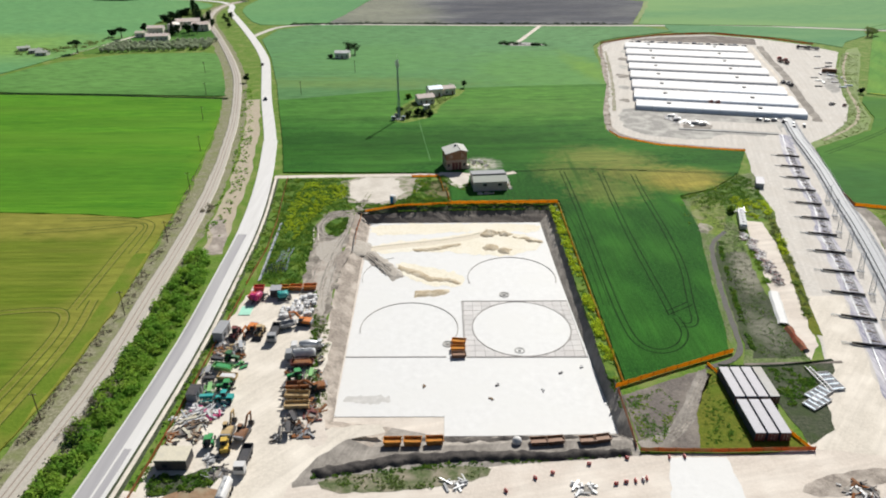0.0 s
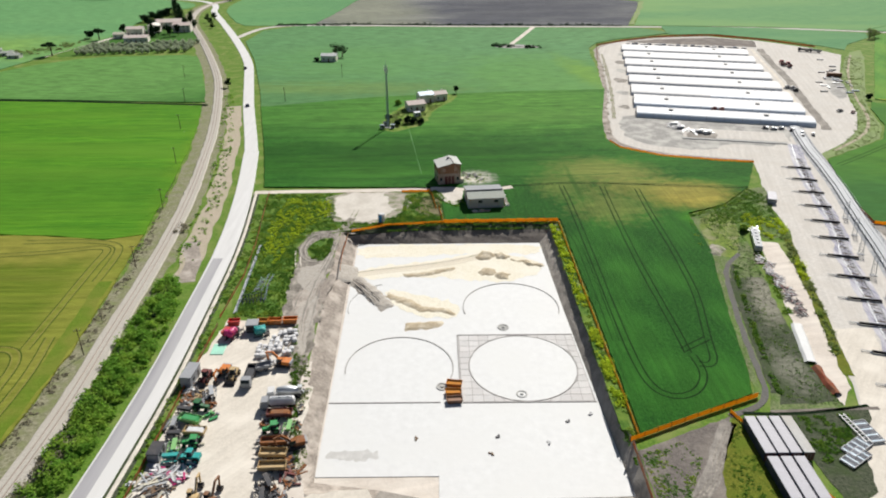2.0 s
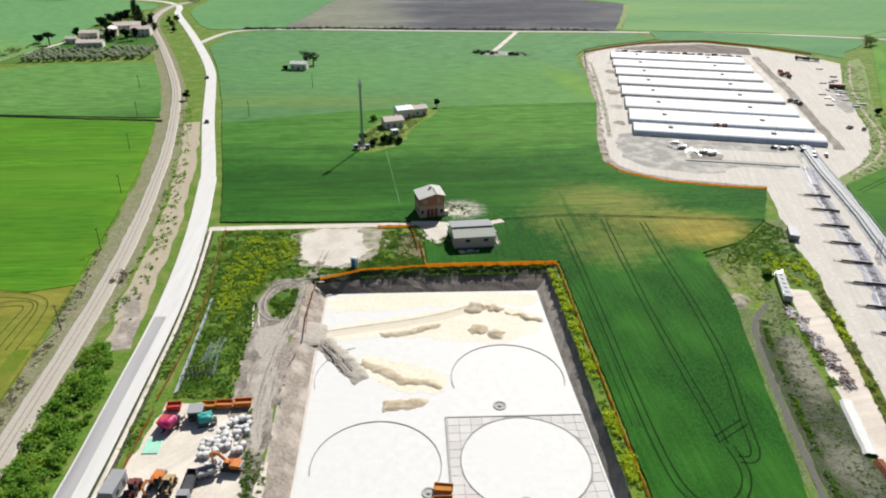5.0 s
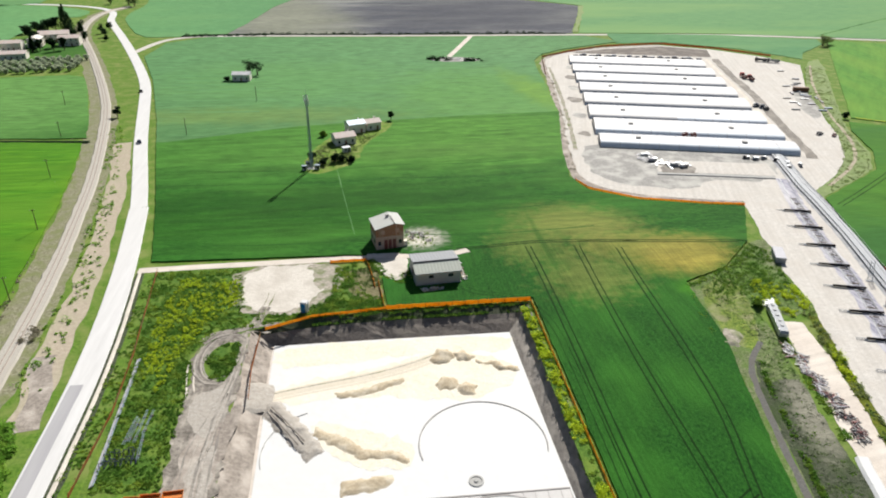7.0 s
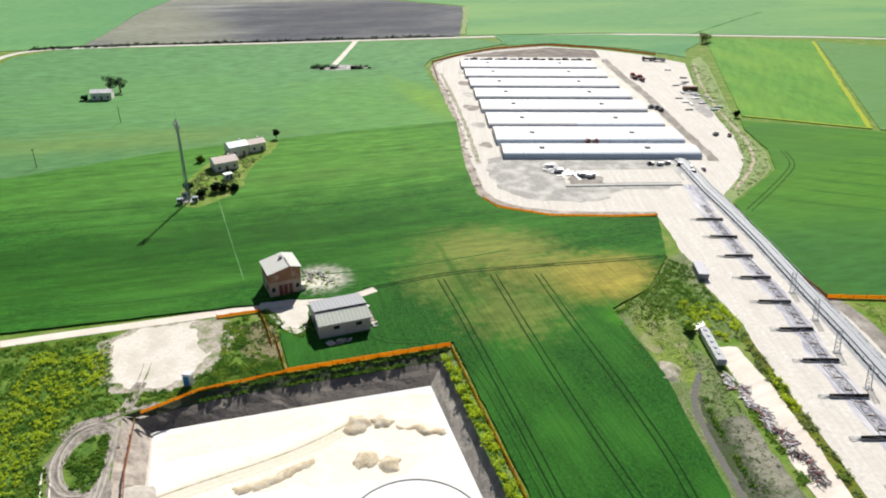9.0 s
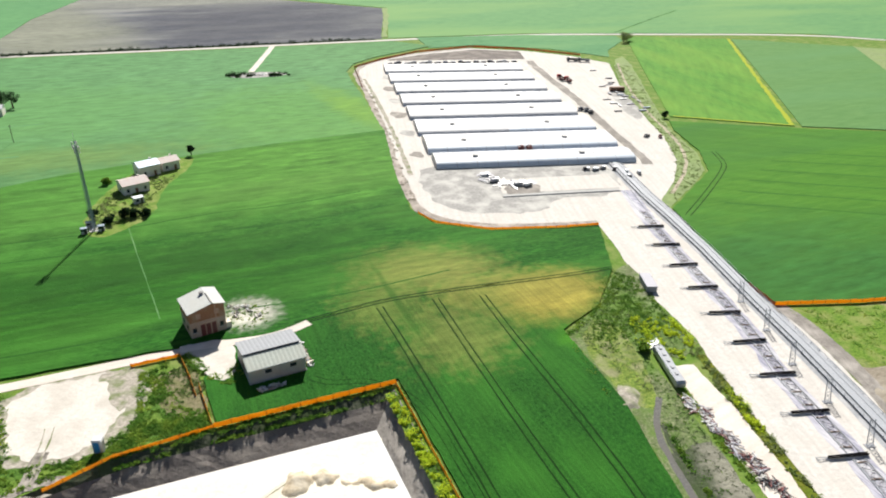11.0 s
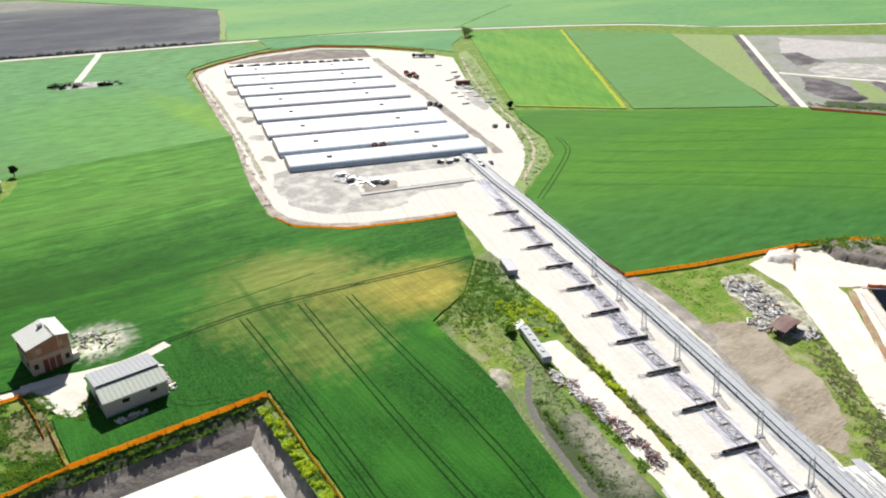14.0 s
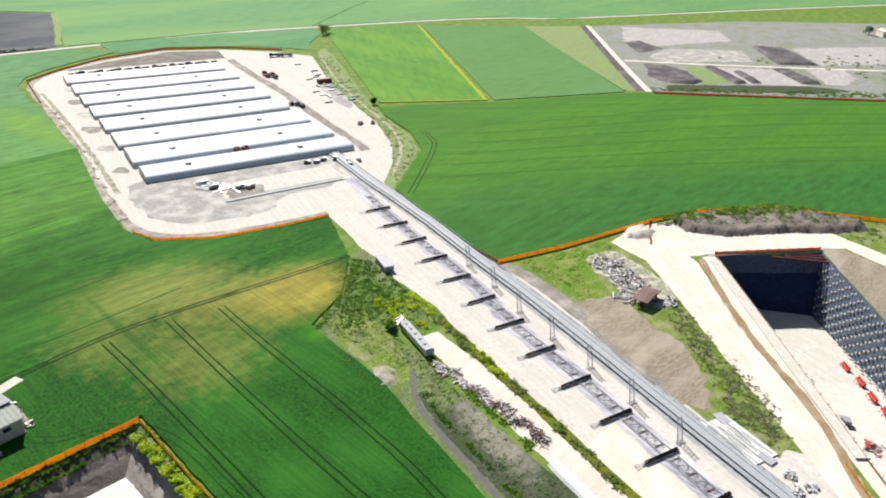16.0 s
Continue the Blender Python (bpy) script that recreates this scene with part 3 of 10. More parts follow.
def triangles(outline):
    """Triangles of a plan outline, all turned upwards."""
    from mathutils.geometry import tessellate_polygon
    out = []
    for a, b, c in tessellate_polygon([[Vector((x, y, 0)) for x, y in outline]]):
        (ax, ay), (bx, by), (cx, cy) = outline[a], outline[b], outline[c]
        out.append((a, b, c) if (bx - ax) * (cy - ay) - (by - ay) * (cx - ax) > 0 else (a, c, b))
    return out


def part(name, build, material, parent=None, label=""):
    """One mesh object under a thing or a part."""
    ob = new(name, build.mesh(name) if isinstance(build, Build) else build)
    if not ob.data.materials:
        ob.data.materials.append(material)
    if parent:
        ob.parent = parent
    if label:
        tagged(ob, label)
    return ob


def thing(name, m, label, category, group=""):
    ob = new(name)
    ob.empty_display_size = 0.5
    ob.matrix_world = m
    return tagged(ob, label, category, group)


def smooth(ob):
    for p in ob.data.polygons:
        p.use_smooth = True
    return ob


def curved(points, rounds=2, closed=True):
    """Rounds the corners of an outline or a line."""
    for _ in range(rounds):
        out = []
        n = len(points)
        for i in range(n if closed else n - 1):
            (ax, ay), (bx, by) = points[i], points[(i + 1) % n]
            out += [(ax * 0.75 + bx * 0.25, ay * 0.75 + by * 0.25), (ax * 0.25 + bx * 0.75, ay * 0.25 + by * 0.75)]
        if not closed:
            out = [points[0]] + out + [points[-1]]
        points = out
    return points


def ragged(points, step, amount, closed=True, key=0.0):
    """Steps along an outline and pushes it in and out by noise."""
    out = []
    n = len(points)
    for i in range(n if closed else n - 1):
        a, b = Vector(points[i]), Vector(points[(i + 1) % n])
        k = max(1, int((b - a).length / step))
        side = Vector((a.y - b.y, b.x - a.x))
        side = side.normalized() if side.length > 0 else side
        for j in range(k):
            p = a.lerp(b, j / k)
            w = noise.noise((p.x / step / 2.3, p.y / step / 2.3, key)) + 0.6 * noise.noise((p.x / step, p.y / step, key + 5))
            out.append(tuple(p + side * w * amount))
    return out


def zone(name, outline, z, material, label, round_=1, step=3.0, amount=0.5, thick=0.0, category="ground"):
    """A piece of the ground of one kind, with an uneven edge; thick raises a crop above it."""
    pts = curved(list(outline), round_) if round_ else list(outline)
    pts = ragged(pts, step, amount) if amount else pts
    b = Build()
    if thick:
        b.prism(pts, z, z + thick)
    else:
        b.add([(x, y, z) for x, y in pts], triangles(pts))
    return tagged(part(name, b, material), label, category, kind="structure")


def offset(points, d):
    """The line beside a line, d to its left."""
    out = []
    for i, p in enumerate(points):
        a, b = Vector(points[max(0, i - 1)]), Vector(points[min(len(points) - 1, i + 1)])
        t = (b - a).normalized()
        out.append((p[0] - t.y * d, p[1] + t.x * d))
    return out


def ribbon(name, line, left, right, z, material, label, category="road", amount=0.0, step=3.0, thick=0.0, kind="structure", parent=None):
    """A strip along a line, from left to right of it."""
    pts = ragged(curved(line, 3, False), step, 0.0, False) + [line[-1]]
    a, b = offset(pts, left), offset(pts, -right)
    if amount:
        w = max(4, amount * 6)
        a = [(x + amount * noise.noise((x / w, y / w, 1)), y) for x, y in a]
        b = [(x + amount * noise.noise((x / w, y / w, 7)), y) for x, y in b]
    n = len(a)
    bd = Build()
    vs = [(x, y, z + thick) for x, y in a] + [(x, y, z + thick) for x, y in b]
    fs = [(i, n + i, n + i + 1, i + 1) for i in range(n - 1)]
    if thick:
        vs += [(x, y, z) for x, y in offset(a, thick)] + [(x, y, z) for x, y in offset(b, -thick)]
        fs += [(2 * n + i, i, i + 1, 2 * n + i + 1) for i in range(n - 1)]
        fs += [(n + i, 3 * n + i, 3 * n + i + 1, n + i + 1) for i in range(n - 1)]
    bd.add(vs, fs)
    ob = part(name, bd, material, parent)
    return tagged(ob, label, category, kind=kind) if kind else ob


def walkline(line, step):
    """Places and headings at even steps along a line."""
    out, left = [], 0.0
    for (ax, ay), (bx, by) in zip(line, line[1:]):
        d = math.hypot(bx - ax, by - ay)
        t = left
        while t < d:
            out.append((ax + (bx - ax) * t / d, ay + (by - ay) * t / d, math.degrees(math.atan2(by - ay, bx - ax))))
            t += step
        left = t - d
    return out


def inside(x, y, outline):
    hit = False
    n = len(outline)
    for i in range(n):
        (ax, ay), (bx, by) = outline[i], outline[(i + 1) % n]
        if (ay > y) != (by > y) and x < (bx - ax) * (y - ay) / (by - ay) + ax:
            hit = not hit
    return hit


def leaves(spots, count, size, seed=1):
    """Many small bent leaves in clumps: spots are (x, y, z, rx, ry, rz) ellipsoids. Returns a mesh."""
    rng = np.random.default_rng(seed)
    sp = np.array(spots, float)
    n = len(sp) * count
    s = np.repeat(sp, count, axis=0)
    d = rng.normal(size=(n, 3))
    d /= np.linalg.norm(d, axis=1)[:, None]
    d *= (rng.random(n) ** 0.45)[:, None]
    c = s[:, :3] + d * s[:, 3:6]
    u = rng.normal(size=(n, 3))
    u /= np.linalg.norm(u, axis=1)[:, None]
    u[:, 2] *= 0.55
    side = rng.normal(size=(n, 3))
    side[:, 2] *= 1.8
    w = np.cross(u, side)
    w /= np.linalg.norm(w, axis=1)[:, None]
    k = size * (0.6 + 0.8 * rng.random(n))[:, None]
    v = np.stack([c - u * k, c + w * k * 0.55, c + u * k, c - w * k * 0.55], axis=1).reshape(-1, 3)
    m = bpy.data.meshes.new("leaves")
    m.vertices.add(4 * n)
    m.vertices.foreach_set("co", v.ravel())
    m.loops.add(4 * n)
    m.loops.foreach_set("vertex_index", np.arange(4 * n))
    m.polygons.add(n)
    m.polygons.foreach_set("loop_start", np.arange(n) * 4)
    m.polygons.foreach_set("loop_total", np.full(n, 4))
    m.update(calc_edges=True)
    return m


def scrub(name, outline, number, size, count, leaf, material, label, seed, z=0.0, flat=0.7, category="plants"):
    """Low growth scattered over an outline, as one object."""
    rng = random.Random(seed)
    xs, ys = [p[0] for p in outline], [p[1] for p in outline]
    spots = []
    tries = 0
    while len(spots) < number and tries < number * 30:
        tries += 1
        x, y = rng.uniform(min(xs), max(xs)), rng.uniform(min(ys), max(ys))
        if inside(x, y, outline) and noise.noise((x / 7, y / 7, seed)) + 0.7 * noise.noise((x / 2.6, y / 2.6, seed + 9)) > -0.1 + rng.uniform(-0.35, 0.35):
            r = size * (0.35 + 1.3 * rng.random() ** 2.2)
            spots.append((x, y, z + r * flat * 0.6, r, r * rng.uniform(0.7, 1.3), r * flat))
    m = leaves(spots, count, leaf, seed)
    return tagged(part(name, m, material), label, category, kind="stuff")

# ---- the ground and its cuts ----
PAD_Z, PIT_Z = -4.2, -18.0
RIM = [(-37, 259), (-20, 263.5), (2, 264.8), (44.2, 265.5), (44.2, 210), (44.2, 165), (44.4, 140), (44, 126.5), (20, 125.5), (0, 124.5), (-18, 124), (-31, 131), (-36, 142), (-36, 180), (-37, 220), (-37, 240)]
TOE = [(-31, 256.5), (-18, 256.8), (3, 257), (37, 257), (38.3, 212), (40.2, 166), (41.4, 142), (41.8, 133.6), (20, 133.2), (-1, 132.6), (-14, 136), (-29, 138.5), (-29.6, 150), (-30, 182), (-31, 222), (-31, 240)]
PIT_RIM = [(226, 215), (258, 191), (224, 161.5), (190, 132), (150, 97), (114, 66), (72, 68), (112, 104), (136, 126), (158, 148), (192, 181)]
PIT_FLOOR = [(229, 208), (244, 185), (217, 157), (184, 130), (144, 95), (111, 66.2), (77, 69), (113, 102.5), (137.5, 124.5), (159.5, 146.5), (193.5, 179.5)]


def pit_depth(x, y):
    """The floor climbs gently to the south as a ramp."""
    t = min(1, max(0, (195 - (x * 0.72 + y * 0.69) + 75) / 150))
    return PIT_Z * (1 - t) - 0.3 * t


def ground_sheet():
    bm = bmesh.new()
    loops = []
    for ring, step in (([(-3500, -3000), (3500, -3000), (3500, 4000), (-3500, 4000)], 4000), (RIM, 5), (PIT_RIM, 8)):
        vs = [bm.verts.new((x, y, 0)) for x, y in (ring if step == 4000 else ring)]
        loops += [bm.edges.new((vs[i], vs[(i + 1) % len(vs)])) for i in range(len(vs))]
    bmesh.ops.triangle_fill(bm, edges=loops, use_beauty=True)
    for f in bm.faces:
        if f.normal.z < 0:
            f.normal_flip()
    m = bpy.data.meshes.new("ground")
    bm.to_mesh(m)
    bm.free()
    return m


tagged(part("ground", ground_sheet(), GRASS), "rough green and straw coloured grassland", "ground", kind="structure")


def bank(name, outer, inner, z0, z1, material, label, rough=0.35, first=0, last=None, top=0, foot=6):
    """A slope between two rings, uneven like dug earth; z1 may be a function of the place."""
    b = Build()
    rows, n = 6, len(outer)
    sub = 10
    ring = []
    for k in range(rows + 1):
        t = k / rows
        for i in range(n):
            j = (i + 1) % n
            for s in range(sub):
                u = s / sub
                ox, oy = outer[i][0] * (1 - u) + outer[j][0] * u, outer[i][1] * (1 - u) + outer[j][1] * u
                ix, iy = inner[i][0] * (1 - u) + inner[j][0] * u, inner[i][1] * (1 - u) + inner[j][1] * u
                x, y = ox * (1 - t) + ix * t, oy * (1 - t) + iy * t
                low = z1(ix, iy) if callable(z1) else z1
                w = rough * noise.noise((x / 2.5, y / 2.5, 3)) * (0 if k in (0, rows) else 1)
                ring.append((x, y, z0 + (low - z0) * t + w))
    m = n * sub
    last = n if last is None else last
    fs = [(k * m + i, k * m + (i + 1) % m, (k + 1) * m + (i + 1) % m, (k + 1) * m + i) for k in range(top, foot) for i in range(first * sub, last * sub)]
    b.add(ring, fs)
    return tagged(part(name, b, material), label, "slope", kind="structure")


# South facing bank made darker than the others: its shade is in the colour.
bank("embankment_1", RIM, TOE, 0, PAD_Z + 0.02, DIRT_DARK, "bare earth bank cut round the concrete pad, shade painted dark", 0.35, 0, 3, 2, 6)
bank("embankment_5", RIM, TOE, 0, PAD_Z + 0.02, SCRUB_DEEP, "weed grown lip of the earth bank", 0.35, 0, 3, 0, 2)
bank("embankment_4", RIM, TOE, 0, PAD_Z + 0.02, DIRT_GREY, "grey brown earth bank beside the orange fence", 0.35, 3, 10)
bank("embankment_3", RIM, TOE, 0, PAD_Z + 0.02, DIRT, "pale trampled earth bank beside the track", 0.35, 10, 16)
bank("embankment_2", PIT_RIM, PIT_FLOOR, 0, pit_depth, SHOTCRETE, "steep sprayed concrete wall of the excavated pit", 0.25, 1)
bank("embankment_6", PIT_RIM, PIT_FLOOR, 0, pit_depth, SHOTCRETE, "upper part of the pit's end wall", 0.25, 0, 1, 0, 2)
# Lower rows get the pit's shade as a darker colour.
bank("embankment_7", PIT_RIM, PIT_FLOOR, 0, pit_depth, SHOT_SHADE, "lower part of the pit's end wall, shade painted dark", 0.25, 0, 1, 2, 6)

# the concrete pad
PAD = [(-30.6, 256.4), (37, 256.8), (38.3, 212), (40.2, 166), (41.8, 133.6), (-1, 132.6), (-1, 140), (-29, 140), (-29.6, 182)]
pad = tagged(part("pavement", Build().prism(PAD, PAD_Z - 0.4, PAD_Z + 0.12), CONCRETE), "wide white concrete slab poured in the excavation", "concrete slab", kind="structure")
zone("ground_pad_floor", TOE, PAD_Z - 0.02, GRAVEL_PINK, "bare earth at the foot of the bank", 0, 4, 0.0)
# floor of the pit
tagged(part("ground_pit_floor", Build().add([(x, y, pit_depth(x, y)) for x, y in PIT_FLOOR], triangles(PIT_FLOOR)), WHITE_GRAVEL), "pale gravel floor of the deep pit sloping up as a ramp", "pit floor", kind="structure")

# ---- fields ----
ROAD = [(-104, -160), (-93, -60), (-84, 20), (-79, 80), (-76.6, 109), (-74.8, 144), (-74.0, 170), (-74.8, 202), (-76.0, 246), (-81.7, 295), (-91.2, 349), (-98.8, 380), (-111.6, 429), (-128.2, 502), (-139.6, 550), (-168.2, 629), (-198.9, 707), (-222.8, 765), (-233.5, 793), (-238, 820), (-248, 846), (-275, 872), (-330, 892), (-420, 905)]
RAIL = [(-118, -160), (-108, -60), (-99, 20), (-96, 80), (-94, 113), (-92.9, 144), (-93.2, 164), (-95.4, 195), (-97.2, 228), (-100.6, 268), (-106, 308), (-113, 349), (-118.6, 381), (-130, 430), (-142.4, 479), (-156, 521), (-180, 585), (-206, 651), (-226.6, 699.5), (-239.5, 736), (-250, 787), (-251.5, 826), (-246, 850), (-236, 868)]
zone("field_1", [(-109.5, 257), (-110.5, 264), (-115, 300), (-122, 349), (-130.5, 395), (-139, 430), (-215, 439), (-290, 444), (-620, 460), (-620, 262), (-178, 258.5), (-145, 256.5), (-122, 253)], 0.02, WHEAT_LIGHT, "bright green wheat field beside the railway", 0, 3, 0.6, 0.5, "field")
zone("field_2", [(-126, -160), (-116, -60), (-107.5, 20), (-104, 113), (-101.6, 150), (-102.5, 185), (-106, 222), (-109.5, 256.5), (-122, 252.5), (-145, 256), (-178, 258), (-620, 261.5), (-620, -160)], 0.02, WHEAT_DRY, "yellowing wheat field with wheel tracks", 0, 3, 0.6, 0.47, "field")
zone("field_3", [(-139, 437), (-141.4, 443), (-146.5, 464), (-160, 504), (-176, 551), (-186, 573), (-220, 570), (-262, 566), (-300, 535), (-316, 486), (-318, 460), (-290, 449), (-215, 444)], 0.02, WHEAT, "green wheat field", 1, 4, 0.5, 0.45, "field")
zone("field_4", [(-318, 500), (-302, 560), (-288, 612), (-280, 655), (-286, 735), (-278, 800), (-310, 880), (-900, 900), (-900, 450), (-330, 462)], 0.02, WHEAT_HAZED, "light green field beyond the lane", 1, 6, 0.6, 0.4, "field")
zone("field_5", [(-330, 862), (-350, 1010), (-380, 1200), (-1100, 1250), (-1100, 890), (-600, 880)], 0.02, WHEAT_PALE_HAZED, "far green field, haze in its pale colour", 1, 8, 0.8, 0.3, "field")
MAIN = [(-75, 303), (-84, 345), (-97, 401), (-112, 463), (-137, 556), (-160, 625), (-156, 675), (-126, 698), (5, 687), (120, 682), (182, 680), (205, 655), (150, 628), (130, 612), (120, 592), (116, 566), (113.5, 535), (105, 468), (91, 404), (84.5, 366), (88, 351), (106, 338), (131, 331), (145, 328), (131, 299), (114, 281), (97, 273), (95, 240), (91.8, 227), (85.6, 198), (81.4, 176), (78.3, 162.6), (46.3, 148), (46.3, 268.3), (2, 267), (1, 285), (10, 297), (5, 301)]
CROSS = [(10, 297), (27, 301.6), (42.8, 303.8), (55.8, 305.3), (70.6, 304.4), (88.2, 302.8), (111.2, 300.2), (131, 299)]
SPLIT = [(-104, 428), (-99, 428), (-37.9, 447.6), (5.4, 453.9), (13.9, 454.9), (50.7, 459.3), (105, 463)]
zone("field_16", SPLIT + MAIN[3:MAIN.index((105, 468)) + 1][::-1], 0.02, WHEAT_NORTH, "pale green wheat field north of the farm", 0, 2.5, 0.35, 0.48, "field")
zone("field_6", MAIN[:2] + SPLIT + MAIN[MAIN.index((105, 468)) + 1:MAIN.index((131, 299))] + CROSS[::-1] + [(5, 301)], 0.02, WHEAT, "wide green wheat field with a yellowed patch", 0, 2.5, 0.35, 0.5, "field")
zone("field_15", CROSS + MAIN[MAIN.index((131, 299)) + 1:MAIN.index((10, 297))], 0.02, WHEAT_SOUTH, "deep green wheat field with tramlines and a yellowed patch", 0, 2.5, 0.35, 0.49, "field")
zone("field_7", [(-126, 704), (-163, 700), (-184, 703), (-212, 768), (-222, 800), (-226, 836), (-222, 880), (-240, 960), (-260, 1100), (60, 1300), (-85, 905), (-112, 716)], 0.02, WHEAT_HAZED, "green field beyond the country road, haze in its pale colour", 1, 6, 0.8, 0.3, "field")
zone("field_8", [(-115, 712), (-84, 905), (-70, 985), (75, 985), (226, 845), (176, 693)], 0.02, PLOUGHED, "ploughed grey brown field", 0, 6, 1.2, 0.1, "field")
zone("field_9", [(182, 694), (230, 846), (80, 990), (-70, 990), (-60, 1300), (500, 1300), (1500, 900), (1400, 300), (1052, 395), (823, 488), (605, 562), (552, 611), (393, 657), (300, 682)], 0.02, WHEAT_PALE_HAZED, "green fields beyond the country road, haze in their pale colour", 0, 8, 0.8, 0.3, "field")
zone("field_10", [(181.8, 332.5), (206, 349), (224, 361.5), (238, 384), (248, 416), (256, 430), (318, 395), (402, 355), (411, 347), (516, 238), (760, 60), (560, -40), (420, 70), (306, 182), (285, 220.5), (255, 240), (233, 247), (191, 256), (165.5, 263), (166.2, 274), (169.2, 286), (175.2, 311)], 0.02, WHEAT_EAST, "dense green wheat field", 0, 3, 0.4, 0.5, "field")
zone("field_11", [(262, 437), (316, 401), (458, 612), (378, 645), (330, 560)], 0.02, YELLOWING, "light green field with yellow edges", 0, 4, 0.5, 0.4, "field")
zone("field_12", [(319, 399), (400, 360), (541, 555), (461, 610)], 0.02, CROP_MID, "smooth mid green field", 0, 4, 0.4, 0.4, "field")
zone("field_13", [(404, 361), (414, 352), (592, 520), (538, 556)], 0.03, MEADOW_PALE, "rough pale uncut meadow", 0, 4, 0.6, 0.0, "field")
zone("field_14", [(205, 690), (300, 676), (372, 650), (366, 632), (330, 600), (318, 580), (290, 618), (240, 648), (200, 648)], 0.02, WHEAT_HAZED, "light green field by the country road", 0, 4, 0.5, 0.3, "field")
zone("field_17", [(-266, 800), (-262, 836), (-285, 860), (-330, 884), (-420, 896), (-430, 860), (-360, 840), (-300, 815)], 0.02, WHEAT_HAZED, "green field behind the railway bend, haze in its pale colour", 1, 6, 0.8, 0.3, "field")
# Haze over the field's far end, put into the crop colour.
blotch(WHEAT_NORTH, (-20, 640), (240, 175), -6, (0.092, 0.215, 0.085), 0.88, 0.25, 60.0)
blotch(WHEAT_NORTH, (70, 500), (50, 60), 10, (0.10, 0.245, 0.05), 0.55, 0.6, 25.0)
blotch(WHEAT_NORTH, (-60, 470), (60, 14), -3, (0.13, 0.20, 0.05), 0.5, 0.6, 10.0)
blotch(WHEAT, (30, 405), (50, 10), 4, (0.07, 0.165, 0.03), 0.5, 0.7, 10.0)
blotch(WHEAT, (-20, 350), (70, 9), 2, (0.008, 0.05, 0.005), 0.5, 0.7, 9.0)
blotch(WHEAT_NORTH, (-55, 545), (60, 50), 0, (0.10, 0.24, 0.07), 0.5, 0.6, 22.0)
blotch(WHEAT_NORTH, (104, 500), (10, 45), 12, (0.15, 0.27, 0.03), 0.5, 0.6, 12.0)
blotch(WHEAT, (-235, 520), (110, 90), 0, (0.105, 0.235, 0.06), 0.92, 0.2, 40.0)
# More distance haze, painted on the far western fields.
blotch(WHEAT_HAZED, (-480, 760), (330, 330), 0, (0.115, 0.265, 0.10), 0.8, 0.2, 60.0)
blotch(WHEAT_HAZED, (-420, 600), (120, 50), 0, (0.17, 0.29, 0.06), 0.7, 0.4, 30.0)
ribbon("field_margin_1", [(316, 402), (388, 507), (460, 612)], 2.0, 0.6, 0.44, MUSTARD, "yellow flowering field margin", "field margin", 1.2)
ribbon("field_margin_4", [(264, 437), (288, 420.5), (315, 402.6)], 1.0, 0.4, 0.43, MUSTARD, "yellow flowering field margin", "field margin", 0.9)
ribbon("field_margin_2", [(-106, 60), (-107, 113), (-104.6, 150), (-105, 185), (-108, 222)], 3.0, 2.0, 0.5, CROP_EDGE, "yellow green edge of the crop", "field margin", 1.4)

ribbon("field_boundary", [(379, 663), (465, 722), (518, 755)], 0.9, 0.9, 0.34, WHEAT, "dark line between far fields", "ditch", 1.5)
ribbon("field_boundary_3", [(404, 362), (470, 458), (541, 556)], 0.8, 0.8, 0.44, MEADOW_PALE, "pale line between two fields", "field margin", 1.0)
ribbon("field_boundary_4", [(180, 700), (205, 770), (228, 846)], 2.4, 2.4, 0.34, MEADOW_PALE, "grassy edge of the ploughed field", "field margin", 3.0)

# ---- road, railway and lanes ----
ribbon("road_1_verge", ROAD, 9, 10, 0.03, GRASS, "grassy roadside verge", "verge", 0.8)
ribbon("road_1", [p for p in ROAD if p[1] < 350], 3.4, 3.4, 0.05, ASPHALT, "pale worn asphalt country road", "road", 0.1, thick=0.18)
ribbon("road_2", [p for p in ROAD if p[1] > 348], 3.1, 3.0, 0.06, ASPHALT, "pale worn asphalt country road", "road", 0.1, thick=0.17)
ribbon("road_1_lane_2", [p for p in ROAD if p[1] < 112] + [(-75.8, 124)], -0.8, 2.6, 0.236, ASPHALT_DARK, "strip of grey patched asphalt", "road", 0.1)
ribbon("road_1_lane", [p for p in ROAD if p[1] < 215] + [(-75.6, 238)], 3.0, 0.3, 0.236, ASPHALT_DARK, "strip of darker resurfaced asphalt", "road", 0.08)
ribbon("road_1_gutter", [p for p in ROAD if p[1] < 296], -4.5, 5.2, 0.1, GRAVEL, "pale concrete roadside gutter", "ditch", 0.1, thick=0.2)
ribbon("road_1_ditch", [p for p in ROAD if p[1] < 296], -3.5, 6.4, 0.06, SCRUB_DEEP, "shallow weedy roadside ditch", "ditch", 0.4)
ribbon("railway_verge", RAIL, 8.5, 6, 0.04, STRAW, "dry grass beside the railway", "verge", 1.5)
ribbon("railway_bed", [p for p in RAIL if p[1] < 310], 2.55, 2.55, 0.05, BALLAST, "pale ballast bed of a single railway track", "railway", 0.5, thick=0.45)
ribbon("railway_bed_2", [p for p in RAIL if p[1] > 305], 2.3, 2.3, 0.05, BALLAST, "pale ballast bed of a single railway track", "railway", 0.5, thick=0.45)
for side in (-0.75, 0.75):
    ribbon("railway_rail", RAIL, 0.035 + side, 0.035 - side, 0.51, STEEL_RAIL, "rusty steel rail on the ballast", "rail", thick=0.16)
